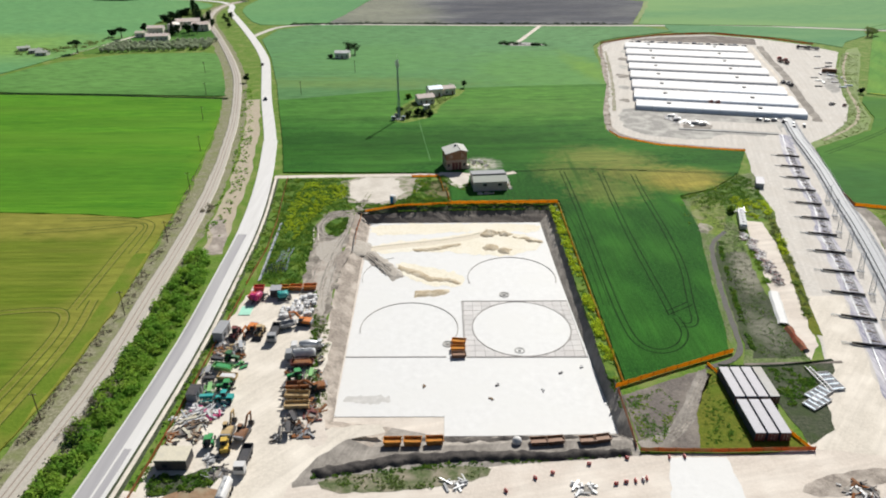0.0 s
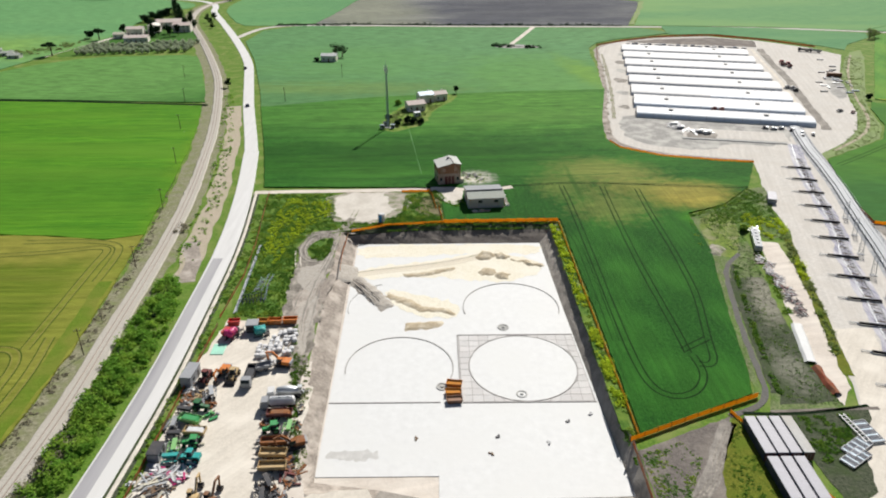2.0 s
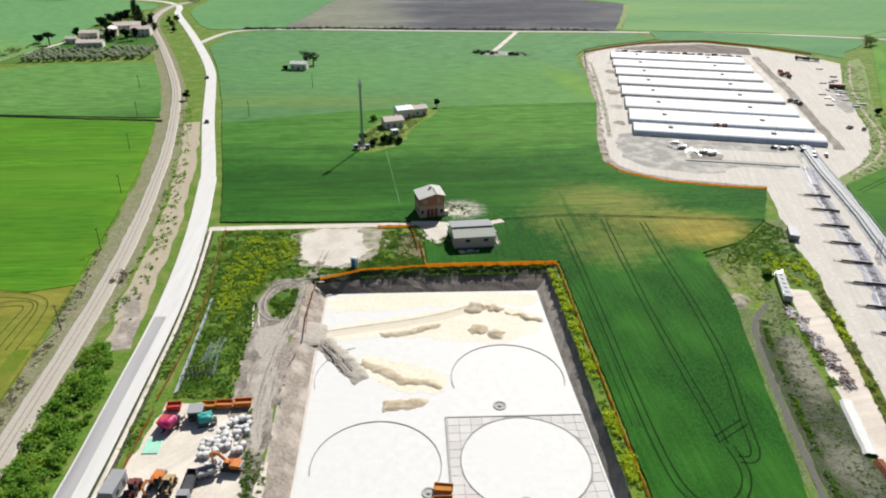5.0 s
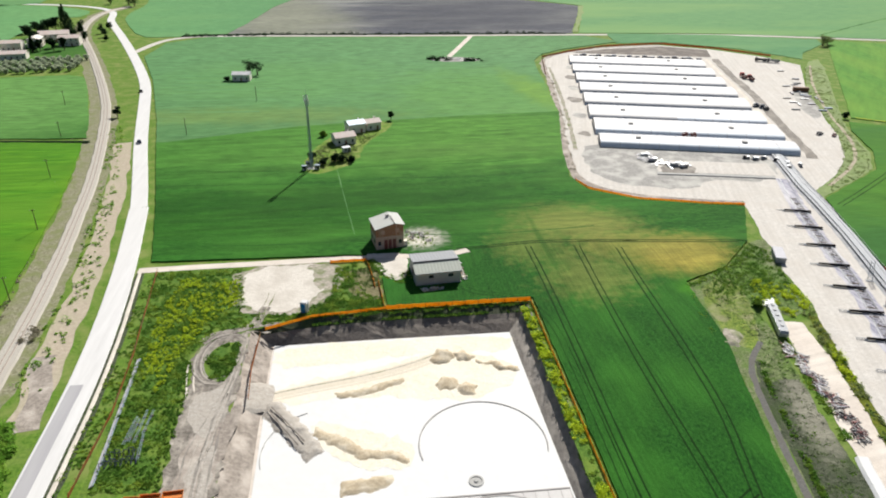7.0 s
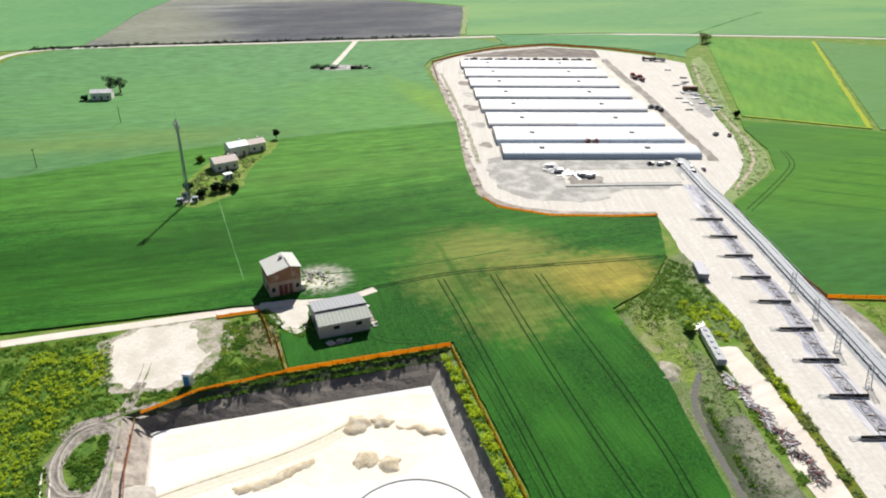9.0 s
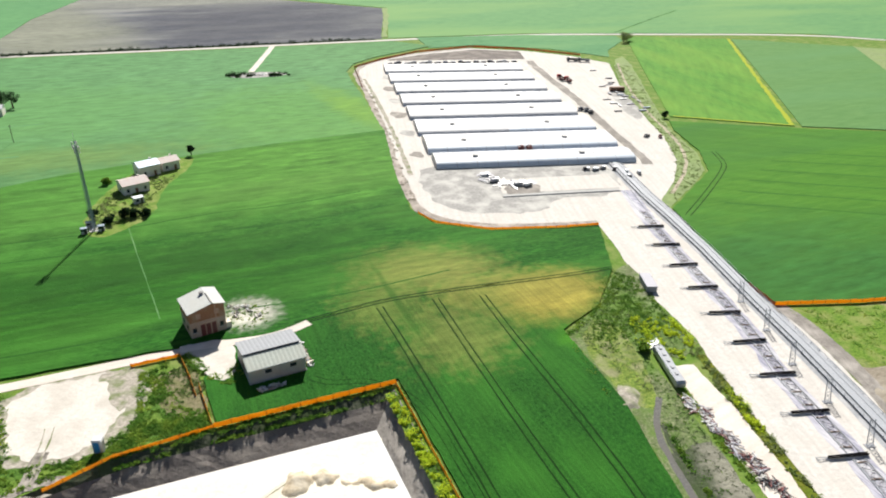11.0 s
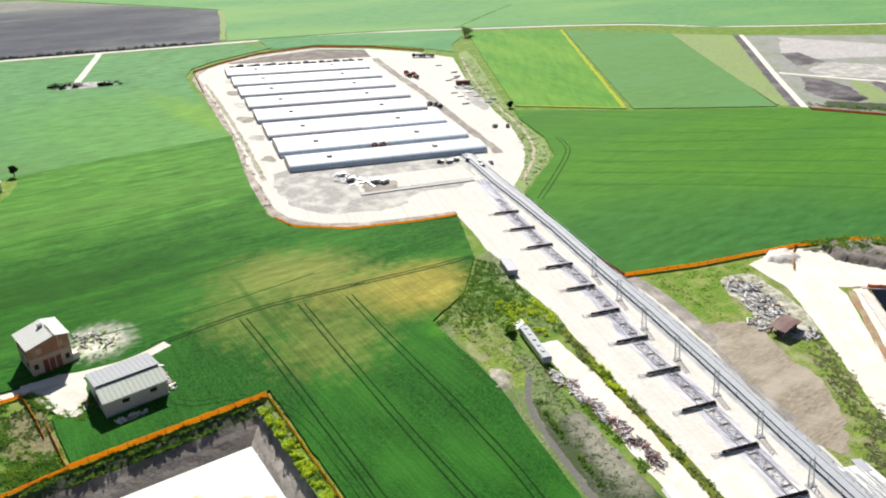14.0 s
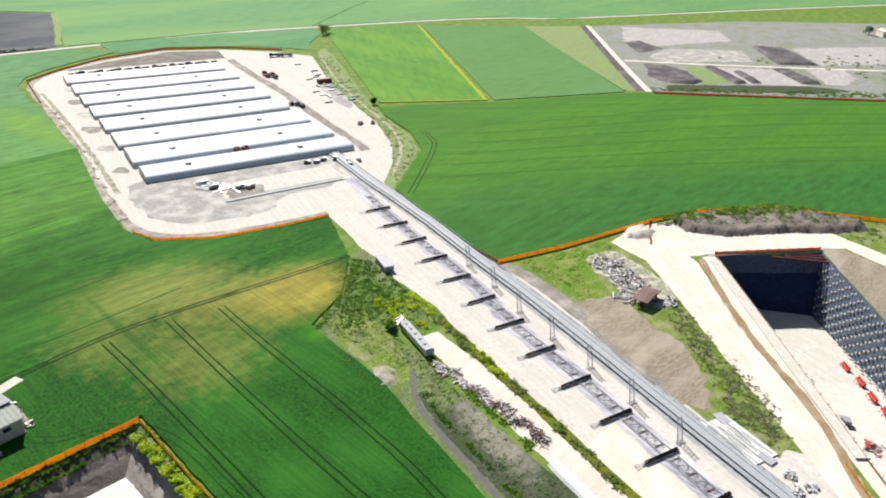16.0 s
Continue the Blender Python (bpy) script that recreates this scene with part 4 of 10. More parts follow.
ribbon("ground_dirt_strip", [(-84, 226), (-87, 250), (-90, 280), (-95, 315), (-105, 370), (-119, 430)], 4.6, 3.2, 0.06, TAN_STRIP, "bare pale earth between road and railway", "ground", 1.8)
ribbon("ground_dirt_strip_2", [(-82, 222), (-85, 236), (-88, 252)], 3.6, 1.5, 0.075, DIRT, "brown disturbed earth beside the road", "ground", 2.5)
ribbon("country_road", [(-172, 640), (-166, 672), (-157, 694), (-126, 705), (5, 694), (181, 687), (304, 678), (393, 653), (552, 607), (605, 557), (823, 482), (1052, 390), (1300, 300)], 2.6, 2.6, 0.06, WHITE_GRAVEL, "narrow white country road", "road", 0.3, thick=0.12)
ribbon("country_road_ditch", [(-150, 702), (-126, 710), (5, 700), (170, 692)], 2.2, 1.5, 0.07, LEAF_DARK, "dark hedge bottom along the country road", "verge", 1.5, thick=0.4)
ribbon("farm_lane_1", [(-78, 297.5), (-60, 298.3), (-41, 298.6), (-11, 299.6), (8, 299.5)], 1.7, 1.7, 0.09, GRAVEL_PINK, "pale gravel farm lane", "lane", 0.3)
ribbon("farm_lane_2", [(-420, 470), (-330, 487), (-309, 540), (-288, 620), (-270, 665), (-245, 720)], 2.2, 2.2, 0.07, GRAVEL_PINK, "pale dirt lane to the hamlet", "lane", 0.6)
ribbon("farm_lane_3", [(60, 608), (68, 630), (84, 676), (88, 688)], 2.0, 2.0, 0.54, GRAVEL_PINK, "short dirt track through the crop", "lane", 0.4)
ribbon("hedge_ditch_1", [(-136, 432), (-180, 436), (-215, 441), (-290, 446), (-400, 452)], 1.3, 1.3, 0.4, LEAF_DARK, "dark drainage ditch between fields", "ditch", 0.5, thick=0.15)
zone("ground_scrub_grass", [(98, 268), (112, 277), (113, 264), (107, 246), (101, 234), (96, 240)], 0.1, OLIVE_GRASS, "bright tall grass on the waste ground", 1, 1.5, 0.8, 0, "wasteland")
ribbon("yard_rim", [(146, 330.5), (131, 334), (106, 341), (89, 354), (86, 367), (91, 404), (105, 468), (116.5, 540), (120, 568), (125, 593), (136, 610), (153, 622), (186, 636), (232, 640)], 0.4, 3.0, 0.085, DIRT, "brown earth rim of the gravel yard", "verge", 1.4)
ribbon("yard_track", [(97, 400), (110, 466), (121, 536), (126, 570)], 1.2, 0.9, 0.085, YARD, "grey tyre track beside the sheds", "rut", 0.9)
zone("village_ground", [(-300, 566), (-255, 576), (-206, 592), (-200, 640), (-222, 690), (-250, 740), (-275, 730), (-290, 640)], 0.05, MEADOW, "grass round the hamlet", 1, 4, 0.8)

# ---- gravel of the building site ----
zone("ground_compound_1", [(136, 608), (126, 592), (121, 568), (117.5, 540), (106, 468), (92.5, 404), (87, 368), (90, 356), (106, 343), (131, 336), (147, 333.5), (141, 311), (136, 295), (132, 276), (130, 256), (121, 232), (116, 209), (112, 190), (105, 165), (100, 150), (104, 130), (115, 108), (128, 118), (144, 140), (149, 152), (140.5, 174), (145.4, 189), (149.4, 201), (155, 222), (161, 243), (165, 262), (165.5, 274), (168.5, 286), (174.5, 311), (181.5, 334), (183, 341), (202.5, 357.6), (219.8, 377.6), (237, 409.7), (246, 435), (272, 498), (306, 562), (292, 592), (266, 619), (232, 638), (185, 634), (152, 620)], 0.06, WHITE_GRAVEL, "white crushed stone yard and haul road", 0, 2.5, 0.5, 0, "gravel yard")
zone("ground_compound_dark", [(105, 410), (96, 389), (97, 362), (112, 352), (134, 347), (143, 358), (172, 351), (188, 386), (150, 398)], 0.08, GREY_GRAVEL, "grey trampled ground before the sheds", 1, 2.5, 1.5)
zone("ground_compound_lot", [(262, 500), (272, 498), (262, 470), (247, 440), (240, 438), (246, 462)], 0.08, GREY_GRAVEL, "grey gravel patch on the storage lot", 1, 3, 1.5)
zone("ground_compound_back", [(156, 618), (186, 628), (232, 634), (262, 618), (254, 592), (158, 615)], 0.09, DIRT_DARK, "dark ground behind the last shed", 0, 3, 0.8)
ribbon("verge_path", [(312, 560), (282, 508), (254, 446), (240, 404), (226, 378), (210, 361), (192, 346)], 0.8, 0.8, 0.115, TAN_STRIP, "thin bare path round the yard", "path", 0.6)
zone("ground_verge_east", [(181.5, 334), (206, 350), (223, 362.6), (237, 385), (247, 416.5), (254, 432), (318, 552), (330, 580), (318, 572), (304, 552), (268, 490), (246, 432), (237, 409.7), (219.8, 377.6), (202.5, 357.6), (183, 341)], 0.1, MEADOW_PALE, "strip of scrub round the yard", 0, 2.5, 0.8)
ribbon("ground_centre_strip", [(254, 586), (250.7, 574.5), (241.8, 537), (234, 494), (222, 448), (213, 415), (207.5, 389.5), (204, 378)], 2.6, 2.6, 0.1, DIRT_GREY, "brown weedy strip between site tracks", "verge", 1.2)
ribbon("ground_ring_track", [(247, 586), (236, 537), (228, 494), (216, 448), (207, 415), (201, 389)], 1.2, 1.2, 0.095, GRAVEL, "pale worn lane beside the sheds", "track", 0.6)
zone("ground_south", [(-72, 112), (-68, 60), (-60, -40), (160, -40), (110, 60), (112, 100), (104, 132), (108, 158), (100, 151), (92, 145), (84, 124), (70, 122), (44, 122), (20, 122), (-2, 118), (-24, 118), (-33, 128), (-37, 117), (-45, 106)], 0.05, GRAVEL_PINK, "pinkish gravel haul road", 0, 2.5, 0.6, 0, "gravel road")
zone("ground_south_east", [(83, 124), (92, 145), (101, 152), (108, 170), (113, 192), (125, 192), (112, 150), (108, 120)], 0.065, GRAVEL, "pale gravel haul road", 0, 2.5, 0.6, 0, "gravel road")
zone("ground_machine_yard", [(-63.5, 199), (-44, 199), (-40.5, 182), (-40, 172), (-33, 167), (-33.5, 148), (-31, 131), (-33, 126), (-40, 114), (-44, 100), (-66, 100), (-67.5, 115), (-66.5, 127), (-65.5, 156), (-66, 175)], 0.07, GRAVEL, "dusty pale gravel of the machine yard", 0, 2, 0.6, 0, "gravel yard")
zone("ground_haul_loop", [(-31, 257), (-38, 258.5), (-46, 257), (-50.5, 248), (-50, 238), (-49, 231), (-49, 215), (-47.5, 198), (-43, 180), (-37, 165), (-35.5, 150), (-36, 180), (-37, 220), (-37, 240), (-37, 258)], 0.08, HAUL, "rutted bare earth track beside the pad", 0, 1.5, 1.6, 0, "track")
zone("ground_loop_island", [(-38.8, 253.6), (-44, 253), (-47.4, 246), (-46, 238), (-41, 235.6), (-38.8, 240)], 0.1, WEED_SOIL, "island of weeds inside the track", 1, 1.5, 0.5)
zone("ground_weed_plot", [(-72.6, 296.3), (-43, 296.6), (-20, 296.8), (0, 288), (0, 268), (-20, 264), (-33, 260), (-46, 258.5), (-52, 248), (-50.5, 230), (-50, 200), (-64, 201), (-67, 250)], 0.06, WEED_SOIL, "overgrown plot of weeds", 0, 2, 0.6, 0, "wasteland")
zone("ground_gravel_fringe", [(-46, 297), (-13, 298), (-11, 286), (-15, 274), (-23, 265.5), (-38, 266), (-47, 276)], 0.08, YARD, "dusty fringe of the gravel turning place", 1, 1.2, 1.8)
zone("ground_gravel_patch", [(-43, 296), (-17, 297), (-15, 287), (-19, 277), (-25, 268), (-36, 268), (-43, 277)], 0.1, DUST, "round pale gravel turning place", 1, 1.2, 1.7, 0, "gravel patch")
zone("ground_patch_grey", [(-25, 296), (-16, 296.6), (-13.6, 288), (-17.5, 279), (-21, 282), (-20, 290)], 0.115, YARD, "grey tipped rubble on the turning place", 1, 1.2, 1.2)
ribbon("haul_link", [(-49.5, 254), (-46.5, 257.6), (-40, 259.4), (-34.6, 262.2), (-29.5, 260.6)], 1.3, 1.3, 0.112, HAUL, "rutted earth track turning round the weeds", "track", 0.7)
ribbon("haul_link_2", [(-36.5, 260), (-35.6, 265), (-34, 271)], 1.5, 1.5, 0.116, HAUL, "rutted earth track on to the gravel", "track", 0.9)
for k, off in enumerate((-0.8, 0.5)):
    ribbon("track_rut", [(-36.6 + off, 260), (-35.4 + off, 266), (-33.6 + off * 1.3, 273), (-33 + off * 1.5, 279)], 0.16, 0.16, 0.124, YARD, "faint wheel rut leading over the gravel", "rut", 0.3)
zone("ground_barn_yard", [(-5, 301), (8, 301.5), (10, 296), (9, 288), (6.5, 282), (2.5, 284), (-1, 292)], 0.543, DUST, "dusty pale yard beside the barn", 1, 1.6, 0.9, 0, "gravel yard")
ribbon("farm_lane_4", [(-4, 299.8), (4, 299.4), (11, 298.2), (19, 297.6), (25, 298.8), (31, 301)], 1.5, 1.5, 0.555, GRAVEL_PINK, "pale lane between house and barn", "lane", 0.6)
zone("ground_earth_patch", [(-11, 291), (-2, 292), (0.5, 284), (0.5, 271), (-6, 270.5), (-10.5, 280)], 0.11, EARTH_OLIVE, "bare olive brown earth inside the fence", 1, 1.2, 1.2)
ribbon("ground_pad_verge", [(42.6, 264), (42.9, 225), (43.1, 190), (43.4, 150)], 1.2, 1.2, 0.08, WEED_SOIL, "weedy verge along the fence", "verge", 0.3)
zone("ground_triangle_1", [(44.5, 143), (69.5, 154.5), (62, 138), (59, 124), (44.5, 123.4)], 0.09, DIRT_DARK, "grey brown bare earth with ruts", 0, 1.5, 0.4)
zone("ground_triangle_2", [(70, 154.5), (82, 126), (82, 124), (58, 123.5), (61, 136)], 0.1, OLIVE_DEEP, "triangle of tall olive green grass", 0, 1.5, 0.4)
zone("ground_scrub_1", [(131, 298), (138, 300), (137, 288), (131, 275), (129, 255), (120, 250), (112, 258), (110, 242), (106, 222), (101, 200), (97, 172), (99, 157), (80, 156), (84, 166), (88, 200), (94.5, 240), (97, 272), (114, 280)], 0.09, SCRUB_GREY, "scrubby waste ground with weeds", 0, 2, 0.7, 0, "wasteland")
zone("ground_service_track", [(115, 249), (121, 247), (119, 229), (115.5, 212), (110, 190), (104, 165), (99, 158), (99.5, 172), (104, 200), (109, 222)], 0.11, GRAVEL_PINK, "pinkish gravel service track", 0, 2, 0.5, 0, "track")
ribbon("field_margin_3", [(93.5, 232), (92.6, 226), (86.6, 198), (82.4, 176), (79.8, 163)], 1.1, 0.8, 0.12, SCRUB_GREY, "stony weedy margin of the wheat field", "field margin", 0.5)
zone("ground_container_scrub", [(81, 155.5), (105, 157.5), (101, 149), (95, 141), (92, 130), (84, 125), (82.5, 140)], 0.095, SCRUB_DEEP, "dark weedy ground round the containers", 0, 1.5, 0.6, 0, "wasteland")
zone("ground_scrub_south", [(94, 222), (105, 222), (102, 200), (99, 176), (98, 160), (84, 158.5), (86.5, 176), (90.5, 205)], 0.1, SCRUB_DEEP, "dark grey green scrub ground", 0, 2, 1.2, 0, "wasteland")
ribbon("ditch_line", [(73, 155.6), (83, 155), (94, 156), (105, 158)], 0.5, 0.5, 0.14, LEAF_DARK, "dark narrow ditch beside the containers", "ditch", 0.4)
zone("ground_dark_spot", [(141, 380), (145, 370), (136, 362), (126, 366), (130, 376)], 0.13, DIRT_GREY, "dark patch of ground under the plant", 1, 1.2, 1.4)
ribbon("ground_weed_strip", [(126, 250), (121, 232), (117, 213), (112, 193), (106.2, 170)], 1.5, 1.2, 0.12, OLIVE_DEEP, "narrow weedy strip between tracks", "verge", 0.7)
ribbon("drainage_channel", [(104, 239), (101, 235.6), (96.5, 230), (93.7, 222.8), (90.4, 208.6), (86.4, 190), (83.7, 172.7), (82, 163), (79, 159), (75.5, 156.8), (69.5, 154.6)], 0.8, 0.8, 0.13, GREY_SILT, "curved grey drainage channel", "ditch", 0.3)
ribbon("drainage_shade", [(98.6, 230.5), (95.4, 222.5), (92.1, 208.3), (88.1, 189.6), (85.4, 172.3), (83.6, 163)], 0.7, 0.5, 0.14, SCRUB_DEEP, "dark overgrown side of the channel", "ditch", 0.5)
scrub("channel_bushes", [(99, 230), (96, 222), (93, 208), (89, 189), (86, 172), (84.4, 163), (85.6, 162), (87.4, 172), (90.4, 189), (94.4, 208), (97.4, 222), (100.4, 230)], 260, 0.6, 22, 0.22, LEAF_MID, "low dark bushes along the channel", 553, 0, 0.7, "bushes")
# east side: spoil, track and pit surroundings
zone("ground_east", [(164, 261), (191, 253), (233, 244), (255, 237), (284, 218), (304, 181), (420, 68), (560, -42), (300, -80), (140, 60), (260, 190), (226, 217), (216, 218), (150, 150), (137, 172), (143, 190), (150, 210), (158, 240)], 0.03, OLIVE_GRASS, "rough scrub land east of the haul road", 0, 3, 0.4, 0, "wasteland")
zone("ground_east_green", [(166, 261), (190, 253), (212, 247), (196, 241), (184, 238), (176, 226), (164, 234), (164, 250)], 0.07, EAST_GREEN, "patch of bright grass", 0, 2, 0.6)
zone("ground_east_brown", [(160, 232), (170, 228), (178, 223), (169, 208), (167, 194), (146, 177), (141.5, 187), (147, 204), (153, 218)], 0.08, DIRT_WARM, "scraped brown earth field", 1, 1.5, 1.6)
zone("ground_east_grass", [(178, 208), (188, 211), (186, 204), (171.5, 183), (166, 173), (158.5, 165), (149.5, 160), (141.8, 160), (145, 174), (156, 184), (167, 196)], 0.09, OLIVE_GRASS, "weedy yellow green slope", 0, 2, 0.6)
ribbon("ground_east_strip", [(165.8, 263), (166.2, 251), (161.4, 231), (155.6, 214), (146, 192)], 2.0, 3.2, 0.1, DIRT_GREY, "bare earth edge of the haul road", "verge", 0.4)
zone("ground_east_track", [(207, 246), (226, 247), (231, 236), (252, 224), (270, 198), (262, 168), (285, 120), (300, 125), (272, 172), (278, 200), (258, 228), (234, 243), (222, 228), (216, 217), (190, 193), (168, 167), (154, 151), (142, 140), (120, 120), (126, 114), (134, 140), (152, 163), (168, 184), (189, 210), (204, 230)], 0.11, GRAVEL, "pale gravel track round the pit", 0, 2, 0.4, 0, "track")
ribbon("ground_red_strip", [(219, 217.5), (192, 193), (177, 176.4), (171, 168.2), (164.7, 161), (157.3, 154), (148.3, 147), (143, 143), (125, 124)], 0.9, 0.8, 0.13, RED_EARTH, "reddish earth ridge beside the track", "verge", 0.9, thick=0.3)
zone("ground_pit_apron", [(206, 245), (228, 247), (240, 240), (262, 222), (276, 200), (270, 184), (259.5, 193), (226.5, 217), (218, 221), (206, 232)], 0.115, GRAVEL, "wide pale gravel apron beside the pit", 1, 2, 0.6, 0, "gravel yard")
zone("ground_spoil_white", [(214, 243), (228, 249), (230, 240), (221, 236)], 0.14, WHITE_GRAVEL, "pale spoil spread on the ground", 1, 1.5, 0.6)
zone("ground_rubble", [(187, 243), (194, 246), (203, 242), (199, 228), (194, 214), (183, 209), (177, 212), (178, 222), (183, 232)], 0.1, RUBBLE_WEEDS, "pale rubble strewn ground", 1, 1.5, 1.2, 0, "wasteland")
zone("ground_pit_edge_east", [(259, 192), (268, 196), (262, 170), (236, 150), (205, 124), (190, 131)], 0.07, DIRT_WARM, "bare tan earth along the pit edge", 0, 2, 0.6)
ribbon("ground_pit_rim", [(224.5, 217.6), (242, 205.6), (260.5, 192)], 0.2, 1.3, 0.125, PINK_RIM, "pinkish concrete rim of the pit", "kerb", 0.2, thick=0.15)
zone("ground_pit_edge_west", [(226, 216), (221, 218), (192, 195), (157, 153), (128, 122), (134, 124), (158, 148.5), (192, 182)], 0.12, GRAVEL, "pale gravel between earth ridge and pit wall", 0, 2, 0.2)
zone("ground_yard_join", [(-44, 112), (-33, 128), (-28, 131), (-16, 132.5), (-15, 129.6), (-24, 127), (-30, 121), (-34.6, 113), (-36, 106), (-44, 106)], 0.075, GRAVEL, "pale track curving out of the machine yard", 0, 1.5, 0.5, 0, "track")
zone("ground_yard_scrub", [(-66, 116), (-58, 115.6), (-52, 118.6), (-49.6, 113.5), (-57, 110.6), (-65, 109)], 0.085, SCRUB_DEEP, "dark scrub at the corner of the machine yard", 1, 1.2, 0.8, 0, "wasteland")
zone("ground_yard_red", [(-61, 110.6), (-50, 113.2), (-48, 106), (-63, 105)], 0.09, RED_EARTH, "reddish earth at the corner of the machine yard", 1, 1.2, 0.6)
zone("ground_pad_south", [(-36, 121), (-30, 131.5), (-18, 124.6), (0, 125), (20, 126), (44, 127), (44, 121.6), (20, 119.5), (0, 117), (-20, 114), (-34, 112)], 0.06, DIRT_GREY, "grey bare earth south of the slab", 0, 2, 0.4)
# quarry far to the east
zone("quarry_ground", [(413, 350), (592, 519), (760, 440), (930, 300), (760, 120), (518, 241)], 0.05, QUARRY_GREY, "disused quarry floor of grey soil and scrub", 0, 5, 1.5, 0, "quarry")
ribbon("quarry_road", [(414, 351), (470, 405), (540, 470), (594, 521)], 2.1, 2.1, 0.08, GRAVEL, "pale quarry track", "track", 0.5)
ribbon("quarry_road_2", [(484, 413), (516, 373), (557, 330), (594, 291), (618, 269)], 2.0, 2.0, 0.15, GRAVEL, "pale track across the quarry", "track", 0.8)
ribbon("quarry_bank", [(413, 347), (440, 318), (480, 277), (518, 238), (600, 170)], 2.0, 1.0, 0.06, DIRT_DARK, "dark earth bank round the quarry", "slope", 0.5, thick=1.2)
ribbon("quarry_verge", [(414, 351), (470, 405), (540, 470), (594, 521)], 8.0, -2.0, 0.06, QUARRY_DARK, "brown verge of the quarry track", "verge", 1.0)

# ruts worn into the earth tracks
for k in range(6):
    ox, oy = 4.6 + 0.55 * k, 9.4 + 0.5 * k
    a0, a1 = radians(40 + 31 * k % 50), radians(300 - 23 * k % 70)
    ribbon("track_rut", [(-43.0 + ox * math.cos(a0 + (a1 - a0) * i / 9), 246.4 + oy * math.sin(a0 + (a1 - a0) * i / 9)) for i in range(10)], 0.16, 0.16, 0.118 + 0.001 * k, (DIRT_GREY, HAUL_PALE, DIRT_DARK)[k % 3], "curved wheel rut round the weeds", "rut", 0.25)
for k in range(5):
    ribbon("track_rut", [(-38.6 + 0.5 * k, 258 - k), (-39.2 + 0.55 * k, 246), (-39.8 + 0.45 * k, 234), (-42 + 0.9 * k, 224), (-45 + 1.6 * k, 212), (-44.5 + 1.5 * k, 200 - 2 * k)], 0.14, 0.14, 0.118 + 0.001 * k, (DIRT_GREY, HAUL_PALE)[k % 2], "wheel rut in bare earth", "rut", 0.5)
for k in range(4):
    ribbon("track_rut", [(-38.3 - 0.3 * k, 229 + k), (-39 - 0.6 * k, 221 + k), (-40 - 0.5 * k, 212 + k), (-40.5 - 0.3 * k, 200), (-39 - 0.5 * k, 186 + 2 * k)], 0.15, 0.15, 0.119 + 0.001 * k, (DIRT_GREY, DIRT, HAUL_PALE)[k % 3], "wheel rut curving off the slab ramp", "rut", 0.5)
for x0, y0, x1, y1 in ((-48.8, 230.6, -51.1, 245.6), (-47.3, 232.2, -48.8, 241.5)):
    ribbon("track_rut", [(x0, y0), ((x0 + x1) / 2 - 0.4, (y0 + y1) / 2), (x1, y1)], 0.18, 0.18, 0.12, GRAVEL, "pale wheel line at the edge of the weeds", "rut", 0.3)
zone("ground_ramp_fan", [(-46, 231), (-42, 234), (-38.6, 236), (-38.4, 224), (-39.5, 219), (-42, 214), (-45, 219), (-48, 226)], 0.1, HAUL_PALE, "pale sandy earth fanning out from the ramp", 1, 1.2, 1.2)
zone("ground_haul_low", [(-41, 214), (-38.4, 212), (-38, 196), (-37.6, 180), (-41, 184), (-44, 200)], 0.1, HAUL_PALE, "pale trampled earth", 1, 1.2, 1.6)
zone("ground_haul_pale", [(-46, 216), (-38, 222), (-35, 228), (-35.5, 214), (-38, 200), (-42, 186), (-46, 200)], 0.083, DIRT, "pale trampled earth", 1, 1.5, 1.6)
zone("ground_haul_pale_2", [(-37, 178), (-34.6, 178), (-34.5, 150), (-30.5, 134), (-28, 126), (-32, 124), (-36, 132), (-37, 150)], 0.09, GRAVEL_PINK, "pale dusty track edge", 1, 1.5, 0.7)
ribbon("triangle_path", [(68.5, 152.5), (63, 144), (58, 134), (52, 127.5), (45, 124.4)], 1.8, 1.8, 0.1, DIRT_GREY, "pale trodden path across the bare triangle", "path", 0.8)
for off in (-0.9, 0.2, 1.1):
    ribbon("track_rut", [(68 + off * 0.6, 151), (62.5 + off, 142.5), (57.5 + off, 132.5), (51 + off, 126.6 - off * 0.4)], 0.18, 0.18, 0.107, HAUL, "wheel rut in bare earth", "rut", 0.3)

# ---- storage sheds ----
SHED_TURN = -13.3
SHED_LINES = [0.0, 19.8, 46.6, 73.6, 100.0, 125.5, 151.0, 177.0, 203.0]


